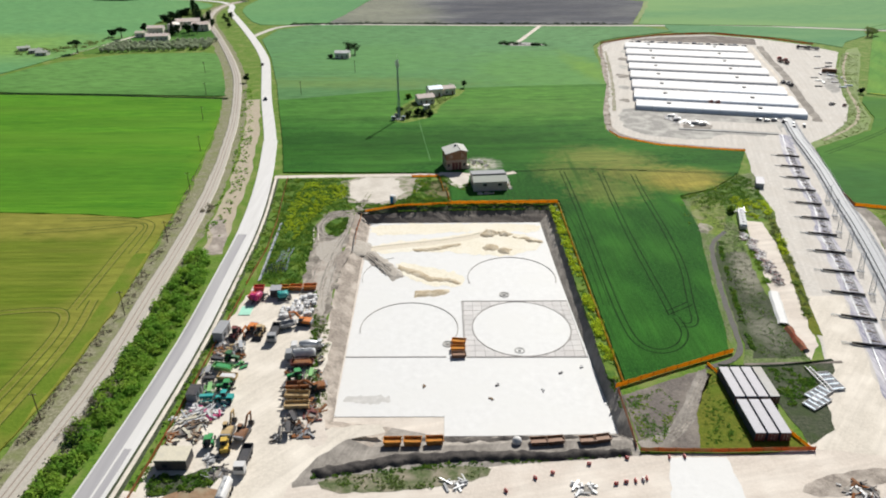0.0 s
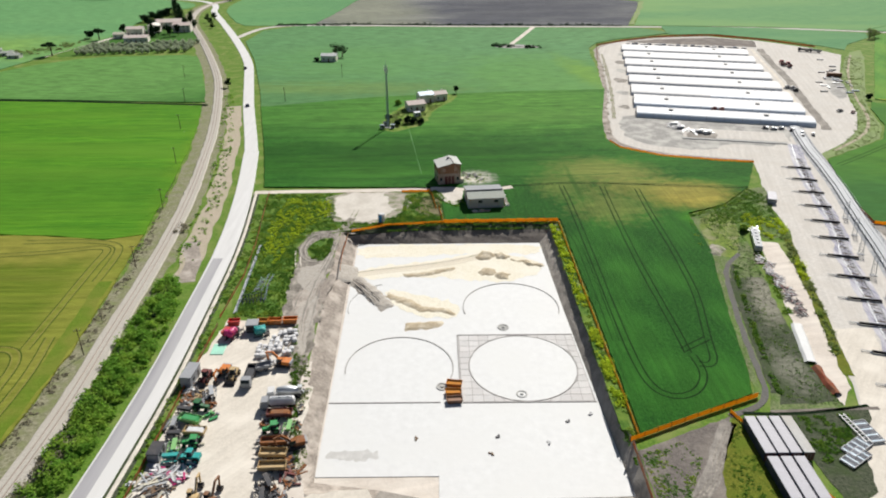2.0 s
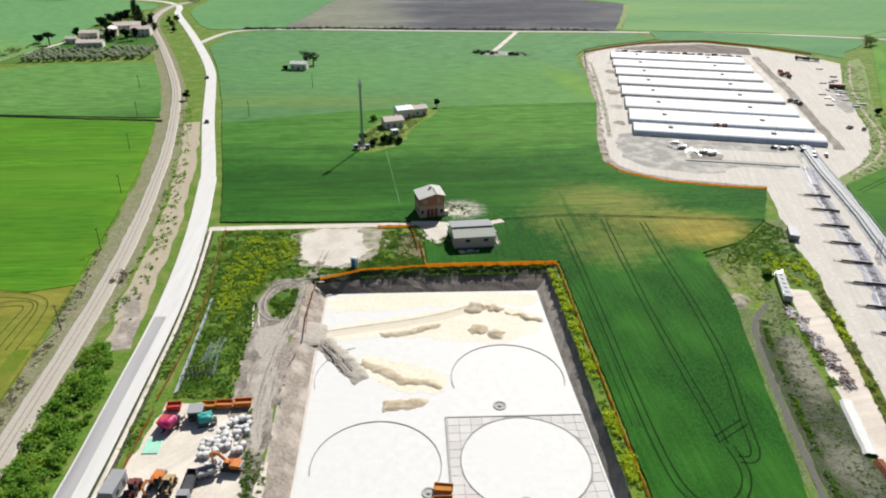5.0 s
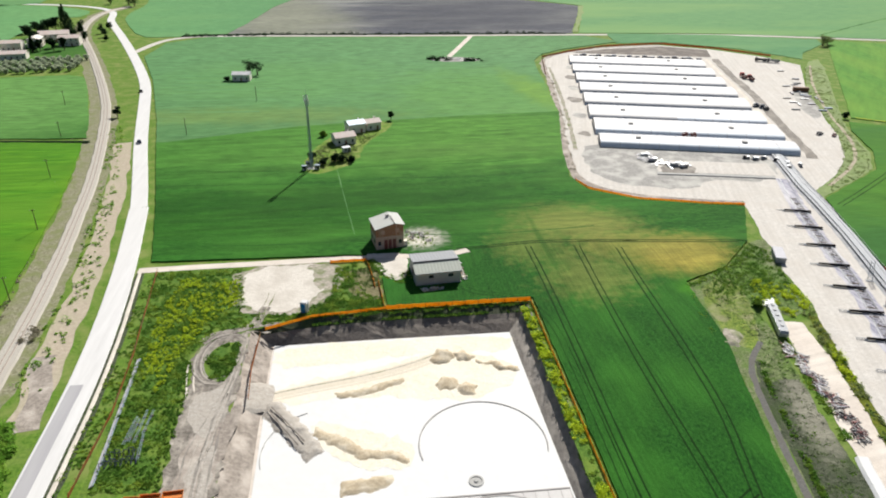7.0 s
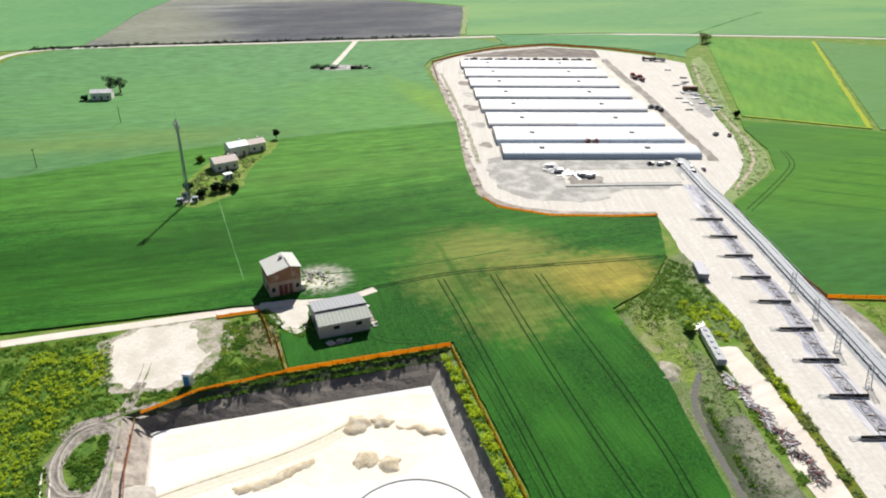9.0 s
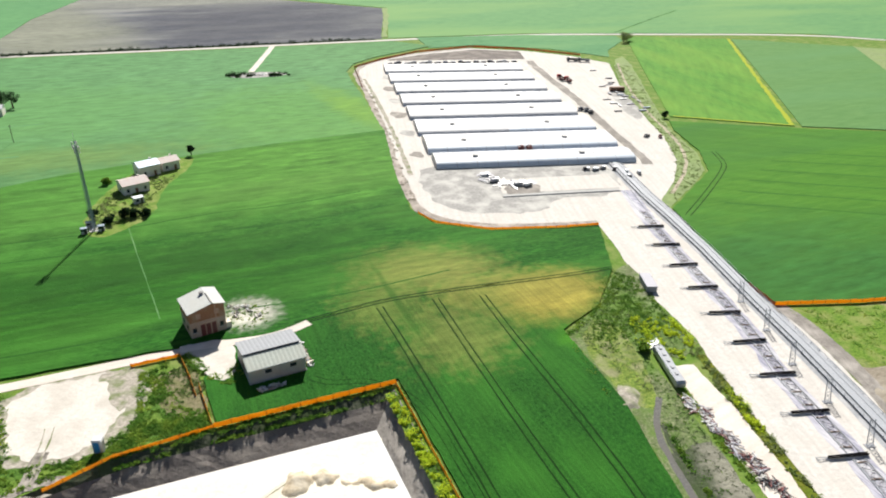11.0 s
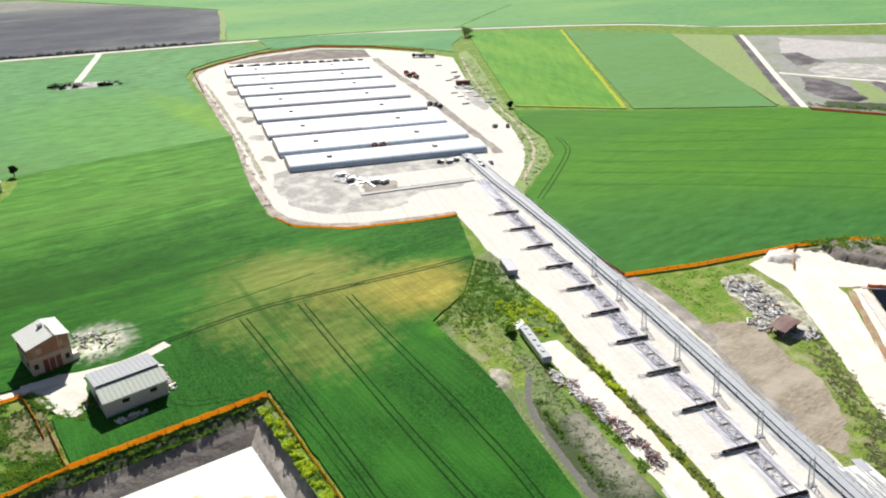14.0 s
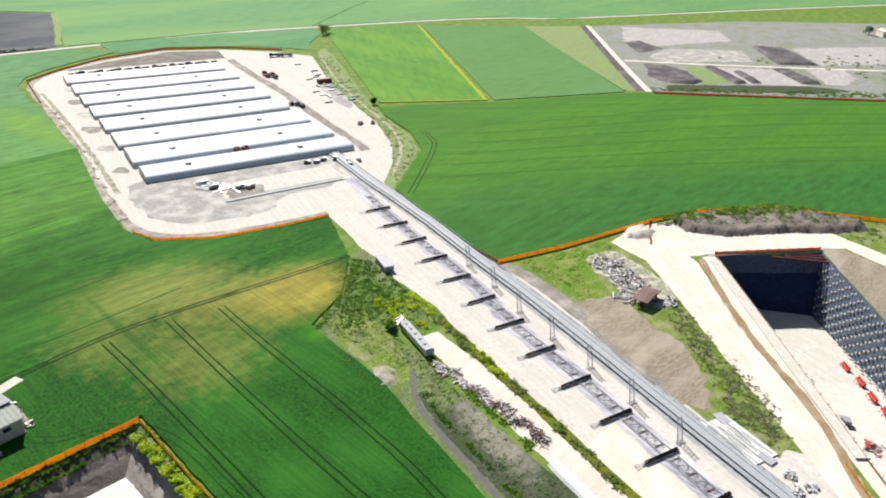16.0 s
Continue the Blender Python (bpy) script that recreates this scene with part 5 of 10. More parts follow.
def storage_shed(i):
    depth = SHED_LINES[i + 1] - SHED_LINES[i] - 2.2
    length = 92.5 + 0.1 * i
    a = radians(SHED_TURN)
    s = SHED_LINES[i]
    m = pose(109.9 - math.sin(a) * s - 1.2 * i * math.cos(a), 403 + math.cos(a) * s - 1.2 * i * math.sin(a), 0.06, 0, 0, SHED_TURN)
    t = thing("storage_shed", m, "long low storage shed with an arched white membrane roof", "shed", "rows of storage sheds")
    lift = -1.15 if i in (0, 1) else -1.65
    arch = [(0.0, 1.7 + lift), (0.35, 2.5 + lift), (1.1, 3.2 + lift), (2.4, 3.75 + lift), (5, 4.15 + lift), (depth * 0.5, 4.5 + lift), (depth - 5, 4.1 + lift), (depth - 2, 3.4 + lift), (depth, 2.4 + lift)]
    b = Build()
    bays = 16
    n = len(arch)
    for k in range(bays + 1):
        x = length * k / bays
        b.v += [(x, y, z + 0.05 * noise.noise((k, y / 4, i))) for y, z in arch]
    b.f += [(k * n + j, (k + 1) * n + j, (k + 1) * n + j + 1, k * n + j + 1) for k in range(bays) for j in range(n - 1)]
    under = len(b.v)
    for k in (0, bays):
        x = length * k / bays
        b.v += [(x, y, z - 0.15) for y, z in arch]
    b.f += [(under + j, under + j + 1, under + n + j + 1, under + n + j) for j in range(n - 1)]
    smooth(part("roof", b, SHED_WHITE, t))
    # Skirts carry the shade of the south side as a blue grey colour.
    reach = 4 if i in (0, 1) else 1
    for a0, a1, rows_ in ((0.0, 0.5, reach), (0.5, 1.0, 4 if i == 2 else reach)):
        k0, k1 = length * a0, length * a1
        sk = Build()
        sk.v = [(x, y - 0.03, z + 0.05) for x in (k0, k1) for y, z in arch[:rows_ + 1]]
        sk.v.insert(0, (k0, -0.05, 0.2))
        sk.v.insert(rows_ + 2, (k1, -0.05, 0.2))
        sk.f = [(j, rows_ + 2 + j, rows_ + 3 + j, j + 1) for j in range(rows_ + 1)]
        smooth(part("skirt", sk, SHED_SIDE, t, "membrane skirt with blue grey south side shade in its colour"))
    part("side_wall", Build().box(length / 2, 0.14, 0, length - 0.3, 0.2, 1.95 + lift), STEEL_BLUE, t, "sheet wall with blue grey shade in its colour")
    part("side_wall", Build().box(length / 2, depth - 0.14, 0, length - 0.3, 0.2, 2.4 + lift), SHED_SIDE, t)
    for x, flip in ((0.08, 1), (length - 0.08, -1)):
        e = Build()
        pts = [(0.25, 0.0)] + [(y * 0.98 + 0.2, z - 0.16) for y, z in arch] + [(depth - 0.2, 0.0)]
        k = len(pts)
        e.v = [(x, y, z) for y, z in pts] + [(x + 0.15 * flip, y, z) for y, z in pts]
        e.f = [tuple(range(k)), tuple(range(2 * k - 1, k - 1, -1))] + [(j, (j + 1) % k, k + (j + 1) % k, k + j) for j in range(k)]
        part("end_wall", e, WHITE_WALL, t)
    for fx in (0.2, 0.74):
        v = Build()
        z = 4.3 + lift
        v.box(length * fx, depth * 0.42, z, 2.2, 2.2, 0.5, 0, 0.85)
        part("roof_vent", v, GREY, t, "small grey roof vent")
        part("vent_cap", Build().box(length * fx, depth * 0.42, z + 0.5, 2.3, 2.3, 0.15), PLASTER, t)
    for k in range(1, 10):
        x = length * k / 10
        r = Build()
        for (y0, z0), (y1, z1) in zip(arch, arch[1:]):
            r.bar((x, y0, z0 + 0.02), (x, y1, z1 + 0.02), 0.25, 0.12)
        part("roof_seam", r, SHED_WHITE, t)
    return t


for i in range(8):
    storage_shed(i)


def along(u, n, z=0.06, turn=0.0):
    """A place in the storage yard: u along the sheds, n across them."""
    a = radians(SHED_TURN)
    return pose(109.9 + u * math.cos(a) - n * math.sin(a), 403 + u * math.sin(a) + n * math.cos(a), z, 0, 0, SHED_TURN + turn)


# ---- belt conveyor and cross girders along the haul road ----
CONVEYOR = [(191, 391), (180, 348), (175.5, 325), (170, 300), (165, 281), (160.8, 265), (155.5, 243), (149.5, 221), (144.6, 204), (140.3, 189.7), (133.8, 167), (129, 150), (124, 134)]


def conveyor():
    t = thing("belt_conveyor", pose(0, 0, 0), "long pale grey belt conveyor on low steel frames", "conveyor")
    line = CONVEYOR
    for (ax, ay), (bx, by) in zip(line, line[1:]):
        d = Vector((bx - ax, by - ay, 0)).normalized()
        s = Vector((d.y, -d.x, 0))

        def run(name, w, width, z, high, mat):
            g = Build().bar((ax + s.x * w, ay + s.y * w, z), (bx + s.x * w, by + s.y * w, z), width, high)
            part(name, g, mat, t)

        run("belt", 0, 2.2, 0.72, 0.16, PALE_STEEL)
        run("side_rail", -1.1, 0.14, 0.85, 0.16, PALE_STEEL)
        run("side_rail", 1.1, 0.14, 0.85, 0.16, PALE_STEEL)
        run("walkway", -1.9, 1.1, 0.6, 0.08, PALE_STEEL)
        run("walkway", 1.9, 1.1, 0.6, 0.08, PALE_STEEL)
        run("handrail", -2.5, 0.08, 1.35, 0.08, PALE_STEEL)
        run("handrail", 2.5, 0.08, 1.35, 0.08, PALE_STEEL)
    for x, y, a in walkline(line, 3.7):
        part("frame_rib", RIB_MESH, PALE_STEEL, t).matrix_local = pose(x, y, 0, 0, 0, a - 90)
    return t


rib = Build()
rib.bar((-2.6, 0, 0.48), (2.6, 0, 0.48), 0.14, 0.16)
for rx in (-2.5, 2.5):
    rib.bar((rx, 0, 0.08), (rx, 0, 1.35), 0.1, 0.1)
for rx in (-1.1, 1.1):
    rib.bar((rx, 0, 0.08), (rx, 0, 0.8), 0.16, 0.16)
RIB_MESH = rib.mesh("frame_rib")
conveyor()

ribbon("conveyor_strip", CONVEYOR[:-1], 4.0, 4.0, 0.09, BELT_BED, "grey gravel under the conveyor", "ground", 0.4)
DARKLANE = [(176, 355), (163, 316), (158.2, 298.5), (153.3, 277), (148.4, 258.5), (144, 246), (139.6, 235.5), (136, 220), (132.3, 205), (128, 190.3), (124, 176), (115.5, 148), (111, 134)]


def lane_x(y):
    for (ax, ay), (bx, by) in zip(DARKLANE, DARKLANE[1:]):
        if by <= y <= ay:
            return ax + (bx - ax) * (ay - y) / (ay - by)
    return DARKLANE[-1][0]


# Strip coloured as the lattice shadow that falls beside the conveyor.
ribbon("ground_cable_lane", DARKLANE, 3.0, 3.2, 0.1, LANE, "lilac grey strip between the cross girders, lattice shadow in its colour", "ground", 0.9)
for n_, off in enumerate((-1.5, 1.6)):
    b = Build()
    pts = offset(DARKLANE, off)
    for (x, y), (sx, sy) in zip(pts, offset(pts, 1.0)):
        for q in range(6):
            a = q * math.pi / 3
            b.v.append((x + (sx - x) * 0.13 * math.cos(a), y + (sy - y) * 0.13 * math.cos(a), 0.24 + 0.13 * math.sin(a)))
    b.f = [(k * 6 + q, (k + 1) * 6 + q, (k + 1) * 6 + (q + 1) % 6, k * 6 + (q + 1) % 6) for k in range(len(pts) - 1) for q in range(6)]
    tagged(part("steel_pipe", b, (STEEL, GREY, STEEL_BLUE)[n_ % 3]), "long steel service pipe laid along the haul road", "pipe", "service pipes")


def lattice_boom(m, seed):
    """A flat lattice boom laid between two girders, in place of the conveyor's lattice shadow."""
    rng = random.Random(seed)
    t = thing("lattice_boom", m, "grey lattice boom standing in for the conveyor's lattice shadow", "steel lattice", "lattice booms")
    for x in (-1.1, 1.1):
        part("chord", Build().bar((x, -5.9, 0.3), (x, 5.9, 0.3), 0.12, 0.12), GREY, t)
    for k in range(9):
        y = -5.8 + k * 1.3
        s = 1 if k % 2 else -1
        part("brace", Build().bar((-1.1 * s, y, 0.3), (1.1 * s, y + 1.3, 0.3), 0.08, 0.08), STEEL_DARK, t)
        part("crossbar", Build().bar((-1.1, y, 0.3), (1.1, y, 0.3), 0.06, 0.06), GREY, t)
    for y in (-5, 0, 5):
        part("bearer", Build().box(0, y, 0, 2.8, 0.25, 0.22), TIMBER, t)
    return t


for k in range(-4, 8):
    lattice_boom(pose(lane_x(221.5 + 14.3 * k + 7.1), 221.5 + 14.3 * k + 7.1, 0.1, 0, 0, -16 + 2 * math.sin(k * 2.1)), k)


# Solid girder built in place of a conveyor trestle's shadow.
def lattice_girder():
    t = thing("cross_girder", pose(0, 0, 0), "near black lattice girder on footings, standing in for a trestle shadow", "girder", "cross girders along the haul road")
    for y in (-0.3, 0.3):
        # the two trusses draw together towards one end
        ya, yb = y * 0.45, y * 0.95
        for z in (0.3, 0.72):
            part("chord", Build().bar((-4.9, ya, z), (4.9, yb, z), 0.15, 0.15), GIRDER_SHADOW, t)
        for k in range(10):
            x = -4.8 + k * 0.96
            m_ = ya + (yb - ya) * (x + 5.28) / 9.8
            part("web_bar", Build().bar((x, m_, 0.3), (x + 0.48, m_, 0.72), 0.07, 0.07), GIRDER_SHADOW, t)
            part("web_bar", Build().bar((x + 0.48, m_, 0.72), (x + 0.96, m_, 0.3), 0.07, 0.07), GIRDER_SHADOW, t)
    part("deck", Build().prism([(-3.6, -0.14), (4.8, -0.34), (4.8, 0.34), (-3.6, 0.14)], 0.5, 0.58), GIRDER_SHADOW, t)
    part("outrigger", Build().bar((-7.4, 0.5, 0.25), (-4.9, 0.1, 0.4), 0.12, 0.12).bar((-7.4, -0.5, 0.25), (-4.9, -0.1, 0.4), 0.12, 0.12).bar((-7.4, -0.5, 0.25), (-7.4, 0.5, 0.25), 0.12, 0.12), PALE_STEEL, t, "pale steel outrigger frame")
    for k in range(9):
        part("tie", Build().bar((-4.8 + k * 1.2, -0.14 - 0.017 * k, 0.72), (-4.8 + k * 1.2, 0.14 + 0.017 * k, 0.72), 0.1, 0.07), GIRDER_SHADOW, t)
    for x in (-5.0, 4.7):
        part("footing", Build().box(x, 0, 0.0, 0.8, 0.9, 0.22, 0, 0.9), WHITE, t, "pale concrete footing")
    return t


first = lattice_girder()
first.matrix_basis = pose(134.8, 221.5, 0.06, 0, 0, -15.5)
for k in (-4, -3, -2, -1, 1, 2, 3, 4, 5, 6, 7):
    copy_thing(first, pose(134.8 + 4.05 * k, 221.5 + 14.3 * k, 0.06, 0, 0, -15.5 + (k % 3 - 1) * 1.5))
# lattice props leaning beside the conveyor
for k in range(7):
    x, y = lane_x(178 + 15.0 * k) - 0.5, 178 + 15.0 * k
    t = thing("lattice_prop", pose(x + 6, y, 0.06, 0, 0, -15), "slender white lattice prop standing beside the conveyor", "prop", "lattice props")
    for dx in (-0.5, 0.5):
        part("post", Build().bar((dx * 1.6, 0, 0), (dx * 1.2, 1.6, 6.4), 0.14, 0.14), PALE_STEEL, t)
    for j in range(6):
        for x in (-0.75, 0.75):
            part("brace", Build().bar((x, j * 0.26, j * 1.05), (-x, (j + 1) * 0.26, (j + 1) * 1.05), 0.09, 0.09), PALE_STEEL, t)
    part("base_plate", Build().box(0, 0, 0, 2.4, 1.2, 0.12), GREY, t)


# ---- yard before the sheds ----
for k, (u, n, r) in enumerate(((-7, 52, 3.6), (-9, 84, 4.4), (-8, 112, 3.6), (-9, 140, 4.0), (-8, 168, 3.4), (-6, 20, 3.0))):
    c = along(u, n).translation
    zone("ground_yard_patch_%d" % (k + 1), [(c.x + r * (1 + 0.3 * math.sin(k + 3 * a)) * math.cos(a), c.y + 1.5 * r * math.sin(a)) for a in (i * 0.628 for i in range(10))], 0.09, (GREY_GRAVEL, DIRT_GREY)[k % 2], "dark oval patch at the end of a shed", 1, 1.5, 1.0)

def machine_block(m, label, colour, parts_, group=""):
    t = thing("yard_machine", m, label, "machine", group)
    for name, args, mat in parts_:
        part(name, Build().box(*args), mat or colour, t)
    return t


ribbon("concrete_path", [(124, 366), (150, 361), (173, 356)], 0.9, 0.9, 0.1, CONCRETE_GREY, "narrow concrete edge strip", "kerb", thick=0.35)
ribbon("concrete_apron", [(126, 371), (148, 366.5), (176, 360.7)], 13.0, 2.2, 0.1, WHITE_GRAVEL, "white crushed stone apron", "ground", 0.8)
for k, (u, n) in enumerate(((19, -11), (22, -17), (31, -22), (35, -23))):
    machine_block(along(u, n, 0.08, 10 * k), "white and grey crusher plant unit on the yard", WHITE,
                  [("base", (0, 0, 0, 4.4 - k * 0.3, 2.0, 0.5), STEEL_DARK), ("housing", (-0.4, 0, 0.5, 2.4, 1.6, 1.1, 0, 0.9), (WHITE, LILAC, GREY)[k % 3]), ("hopper", (1.4, 0, 0.5, 1.0, 1.3, 1.3, 0, 1.25), STEEL)], "plant units")
for k, (u, n) in enumerate(((66, -7), (70, -8), (74, -6.5), (79, -8), (83, -12), (88, -14), (82, -18))):
    machine_block(along(u, n, 0.08, 17 * k), "dark steel conveyor drive unit beside the first shed", STEEL_DARK,
                  [("skid", (0, 0, 0, 3.4, 1.5, 0.4), STEEL_DARK), ("motor", (-0.6, 0, 0.4, 1.4, 1.1, 1.1, 0, 0.8), (STEEL_DARK, STEEL, GREY)[k % 3]), ("gearbox", (0.9, 0, 0.4, 1.2, 1.2, 0.9), STEEL)], "drive units")
for u, n, c in ((43, 23.2, MAROON), (47, 23.2, MAROON), (94, 88, NAVY), (97, 86, NAVY), (98, 82, STEEL_DARK)):
    machine_block(along(u, n - 3.6, 1.3 if n < 50 else 0.1, 5), "dark boxy machine between the storage sheds", c,
                  [("body", (0, 0, 0, 2.6, 1.9, 1.5), c), ("hood", (0.3, 0, 1.5, 1.4, 1.5, 0.6, 0, 0.8), c), ("rail", (-0.9, 0, 1.5, 0.12, 1.6, 0.7), STEEL)], "shed machines")
for k in range(26):
    u = -3 + k * 3.5 + 1.1 * math.sin(k * 2.3)
    c = (STEEL_DARK, NAVY, STEEL_DARK, GREY, STEEL_DARK)[k % 5]
    machine_block(along(u, 206.0 + 0.5 * math.sin(k), 0.1, 5 * math.sin(k * 1.7)), "dark stack of material stored behind the last shed", c,
                  [("lower_layer", (0, 0, 0, 3.7, 1.8, 1.0 + 0.4 * (k % 3)), c), ("top_layer", (0.1, 0.05, 0.9 + 0.4 * (k % 3), 2.2, 1.5, 0.35), (STEEL_DARK, GREY, NAVY)[k % 3])], "stored material")
rng = random.Random(5)
for k in range(20):
    u, n = 122 + rng.uniform(-14, 16), 90 + rng.uniform(-10, 92)
    u = 108 + (n - 60) * 0.10 + rng.uniform(4, 24)
    c = (GREY, PLASTER, STEEL, GREY, LILAC, STEEL_BLUE)[k % 6]
    machine_block(along(u, n, 0.1, rng.choice((0, 5, 12, 90))), "pale stack of building material on the grey lot", c,
                  [("pallet", (0, 0, 0, 4.6, 1.2, 0.2), TIMBER), ("load", (0, 0, 0.2, 4.4, 1.0, 0.3 + 0.3 * rng.random()), c), ("strap", (0.6, 0, 0.2, 0.15, 1.04, 0.5), GREY)], "stored stacks")


# ---- vehicles ----
def wheel(parent, x, y, r, w, mat=None):
    b = Build().lathe(0, 0, [(r * 0.55, -w / 2), (r, -w / 2 + 0.05), (r, w / 2 - 0.05), (r * 0.55, w / 2)], 14, "x")
    ob = part("wheel", b, RUBBER, parent)
    ob.matrix_local = pose(x, y, r, 0, 0, 90)
    part("rim", Build().lathe(0, 0, [(r * 0.5, -w / 2 - 0.02), (r * 0.5, w / 2 + 0.02)], 10, "x"), mat or GREY, ob)
    return ob


def car(m, colour, label):
    t = thing("car", m, label, "car", "cars")
    b = Build()
    b.profile([(-2.1, 0.35), (2.1, 0.35), (2.15, 0.75), (1.2, 0.95), (-1.5, 0.98), (-2.1, 0.9)], -0.88, 0.88)
    part("body", b, colour, t)
    part("cabin", Build().profile([(-1.6, 0.96), (0.95, 0.95), (0.3, 1.42), (-1.2, 1.46)], -0.74, 0.74), GLASS, t)
    part("roof", Build().box(-0.45, 0, 1.44, 1.4, 1.4, 0.06), colour, t)
    for x in (-1.3, 1.3):
        for y in (-0.85, 0.85):
            wheel(t, x, y, 0.33, 0.2)
    for y in (-0.6, 0.6):
        part("headlight", Build().box(2.12, y, 0.6, 0.08, 0.3, 0.14), WHITE, t)
    return t


def truck(m, cab, body, kind, label):
    t = thing("truck", m, label, "truck", "parked lorries")
    part("chassis", Build().box(0, 0, 0.75, 8.4, 1.0, 0.28), STEEL_DARK, t)
    c = Build().profile([(2.4, 0.7), (4.3, 0.7), (4.35, 1.8), (4.0, 2.8), (2.4, 2.9)], -1.2, 1.2)
    part("cab", c, cab, t)
    part("windscreen", Build().add([(4.37, -1.05, 1.85), (4.37, 1.05, 1.85), (4.06, 1.0, 2.7), (4.06, -1.0, 2.7)], [(0, 1, 2, 3)]), GLASS, t)
    if kind == "mixer":
        d = Build().lathe(0, 0, [(0.5, -3.9), (0.95, -3.2), (1.25, -1.2), (1.2, 0.2), (0.8, 1.7), (0.5, 2.1)], 18, "x")
        o = smooth(part("drum", d, body, t, "pale mixing drum"))
        o.matrix_local = pose(-0.1, 0, 2.25, 0, -6, 0)
        part("chute", Build().bar((-4.0, 0, 2.3), (-4.8, 0, 1.2), 0.6, 0.2), body, t)
        part("hopper", Build().box(-3.9, 0, 2.6, 0.9, 1.0, 0.7, 0, 1.3), body, t)
    elif kind == "tank":
        d = Build().lathe(0, 0, [(0.4, -4.1), (1.05, -3.9), (1.15, -3.5), (1.15, 1.6), (1.05, 2.0), (0.4, 2.2)], 18, "x")
        o = smooth(part("tank", d, body, t, "pale cylindrical tank"))
        o.matrix_local = pose(0, 0, 2.1)
        part("tank_walkway", Build().box(-1, 0, 3.22, 5, 0.5, 0.08), STEEL, t)
        for x in (-2.6, -0.6):
            part("tank_hatch", Build().lathe(x, 0, [(0.3, 3.2), (0.3, 3.42)], 10), STEEL, t)
    else:
        part("bed", Build().box(-1.0, 0, 1.03, 6.4, 2.4, 0.2), body, t)
        for y in (-1.15, 1.15):
            part("side_board", Build().box(-1.0, y, 1.23, 6.4, 0.1, 0.8), body, t)
        part("tail_board", Build().box(-4.15, 0, 1.23, 0.1, 2.4, 0.8), body, t)
        part("head_board", Build().box(2.15, 0, 1.23, 0.1, 2.4, 1.2), body, t)
    for x in (3.3, -1.6, -2.9):
        for y in (-1.05, 1.05):
            wheel(t, x, y, 0.5, 0.35)
    return t


def tractor(m, colour, label):
    t = thing("tractor", m, label, "tractor", "farm machines")
    part("hood", Build().profile([(0.2, 0.9), (2.2, 0.8), (2.25, 1.4), (0.2, 1.75)], -0.45, 0.45), colour, t)
    part("frame", Build().box(0.5, 0, 0.55, 3.4, 0.6, 0.4), STEEL_DARK, t)
    part("cab", Build().profile([(-1.3, 1.1), (0.2, 1.1), (0.1, 2.6), (-1.2, 2.6)], -0.75, 0.75), GLASS, t)
    part("cab_roof", Build().box(-0.55, 0, 2.6, 1.6, 1.7, 0.16), colour, t)
    part("exhaust", Build().rod((1.2, 0.3, 1.5), (1.2, 0.3, 2.6), 0.06, 6), STEEL_DARK, t)
    for y in (-0.95, 0.95):
        wheel(t, -0.9, y, 0.85, 0.5, colour)
        wheel(t, 1.7, y * 0.9, 0.5, 0.35, colour)
        part("fender", Build().box(-0.9, y, 1.62, 1.3, 0.5, 0.1), colour, t)
    return t


def trailer(m, colour, label, length=6.0, load=None):
    t = thing("farm_trailer", m, label, "trailer", "farm machines")
    part("floor", Build().box(0, 0, 0.95, length, 2.3, 0.16), colour, t)
    part("frame", Build().box(0, 0, 0.7, length * 0.95, 0.9, 0.25), STEEL_DARK, t)
    for y in (-1.12, 1.12):
        part("side_board", Build().box(0, y, 1.11, length, 0.08, 0.75), colour, t)
    for x in (-length / 2, length / 2):
        part("end_board", Build().box(x, 0, 1.11, 0.08, 2.3, 0.75), colour, t)
    part("drawbar", Build().bar((length / 2, 0.4, 0.8), (length / 2 + 1.7, 0, 0.6), 0.14, 0.14), STEEL_DARK, t)
    part("drawbar", Build().bar((length / 2, -0.4, 0.8), (length / 2 + 1.7, 0, 0.6), 0.14, 0.14), STEEL_DARK, t)
    for x in (-length * 0.28, length * 0.05):
        for y in (-1.0, 1.0):
            wheel(t, x, y, 0.45, 0.3)
    if load:
        part("load", Build().box(0, 0, 1.1, length * 0.9, 2.0, 0.7, 0, 0.75), load, t)
    return t


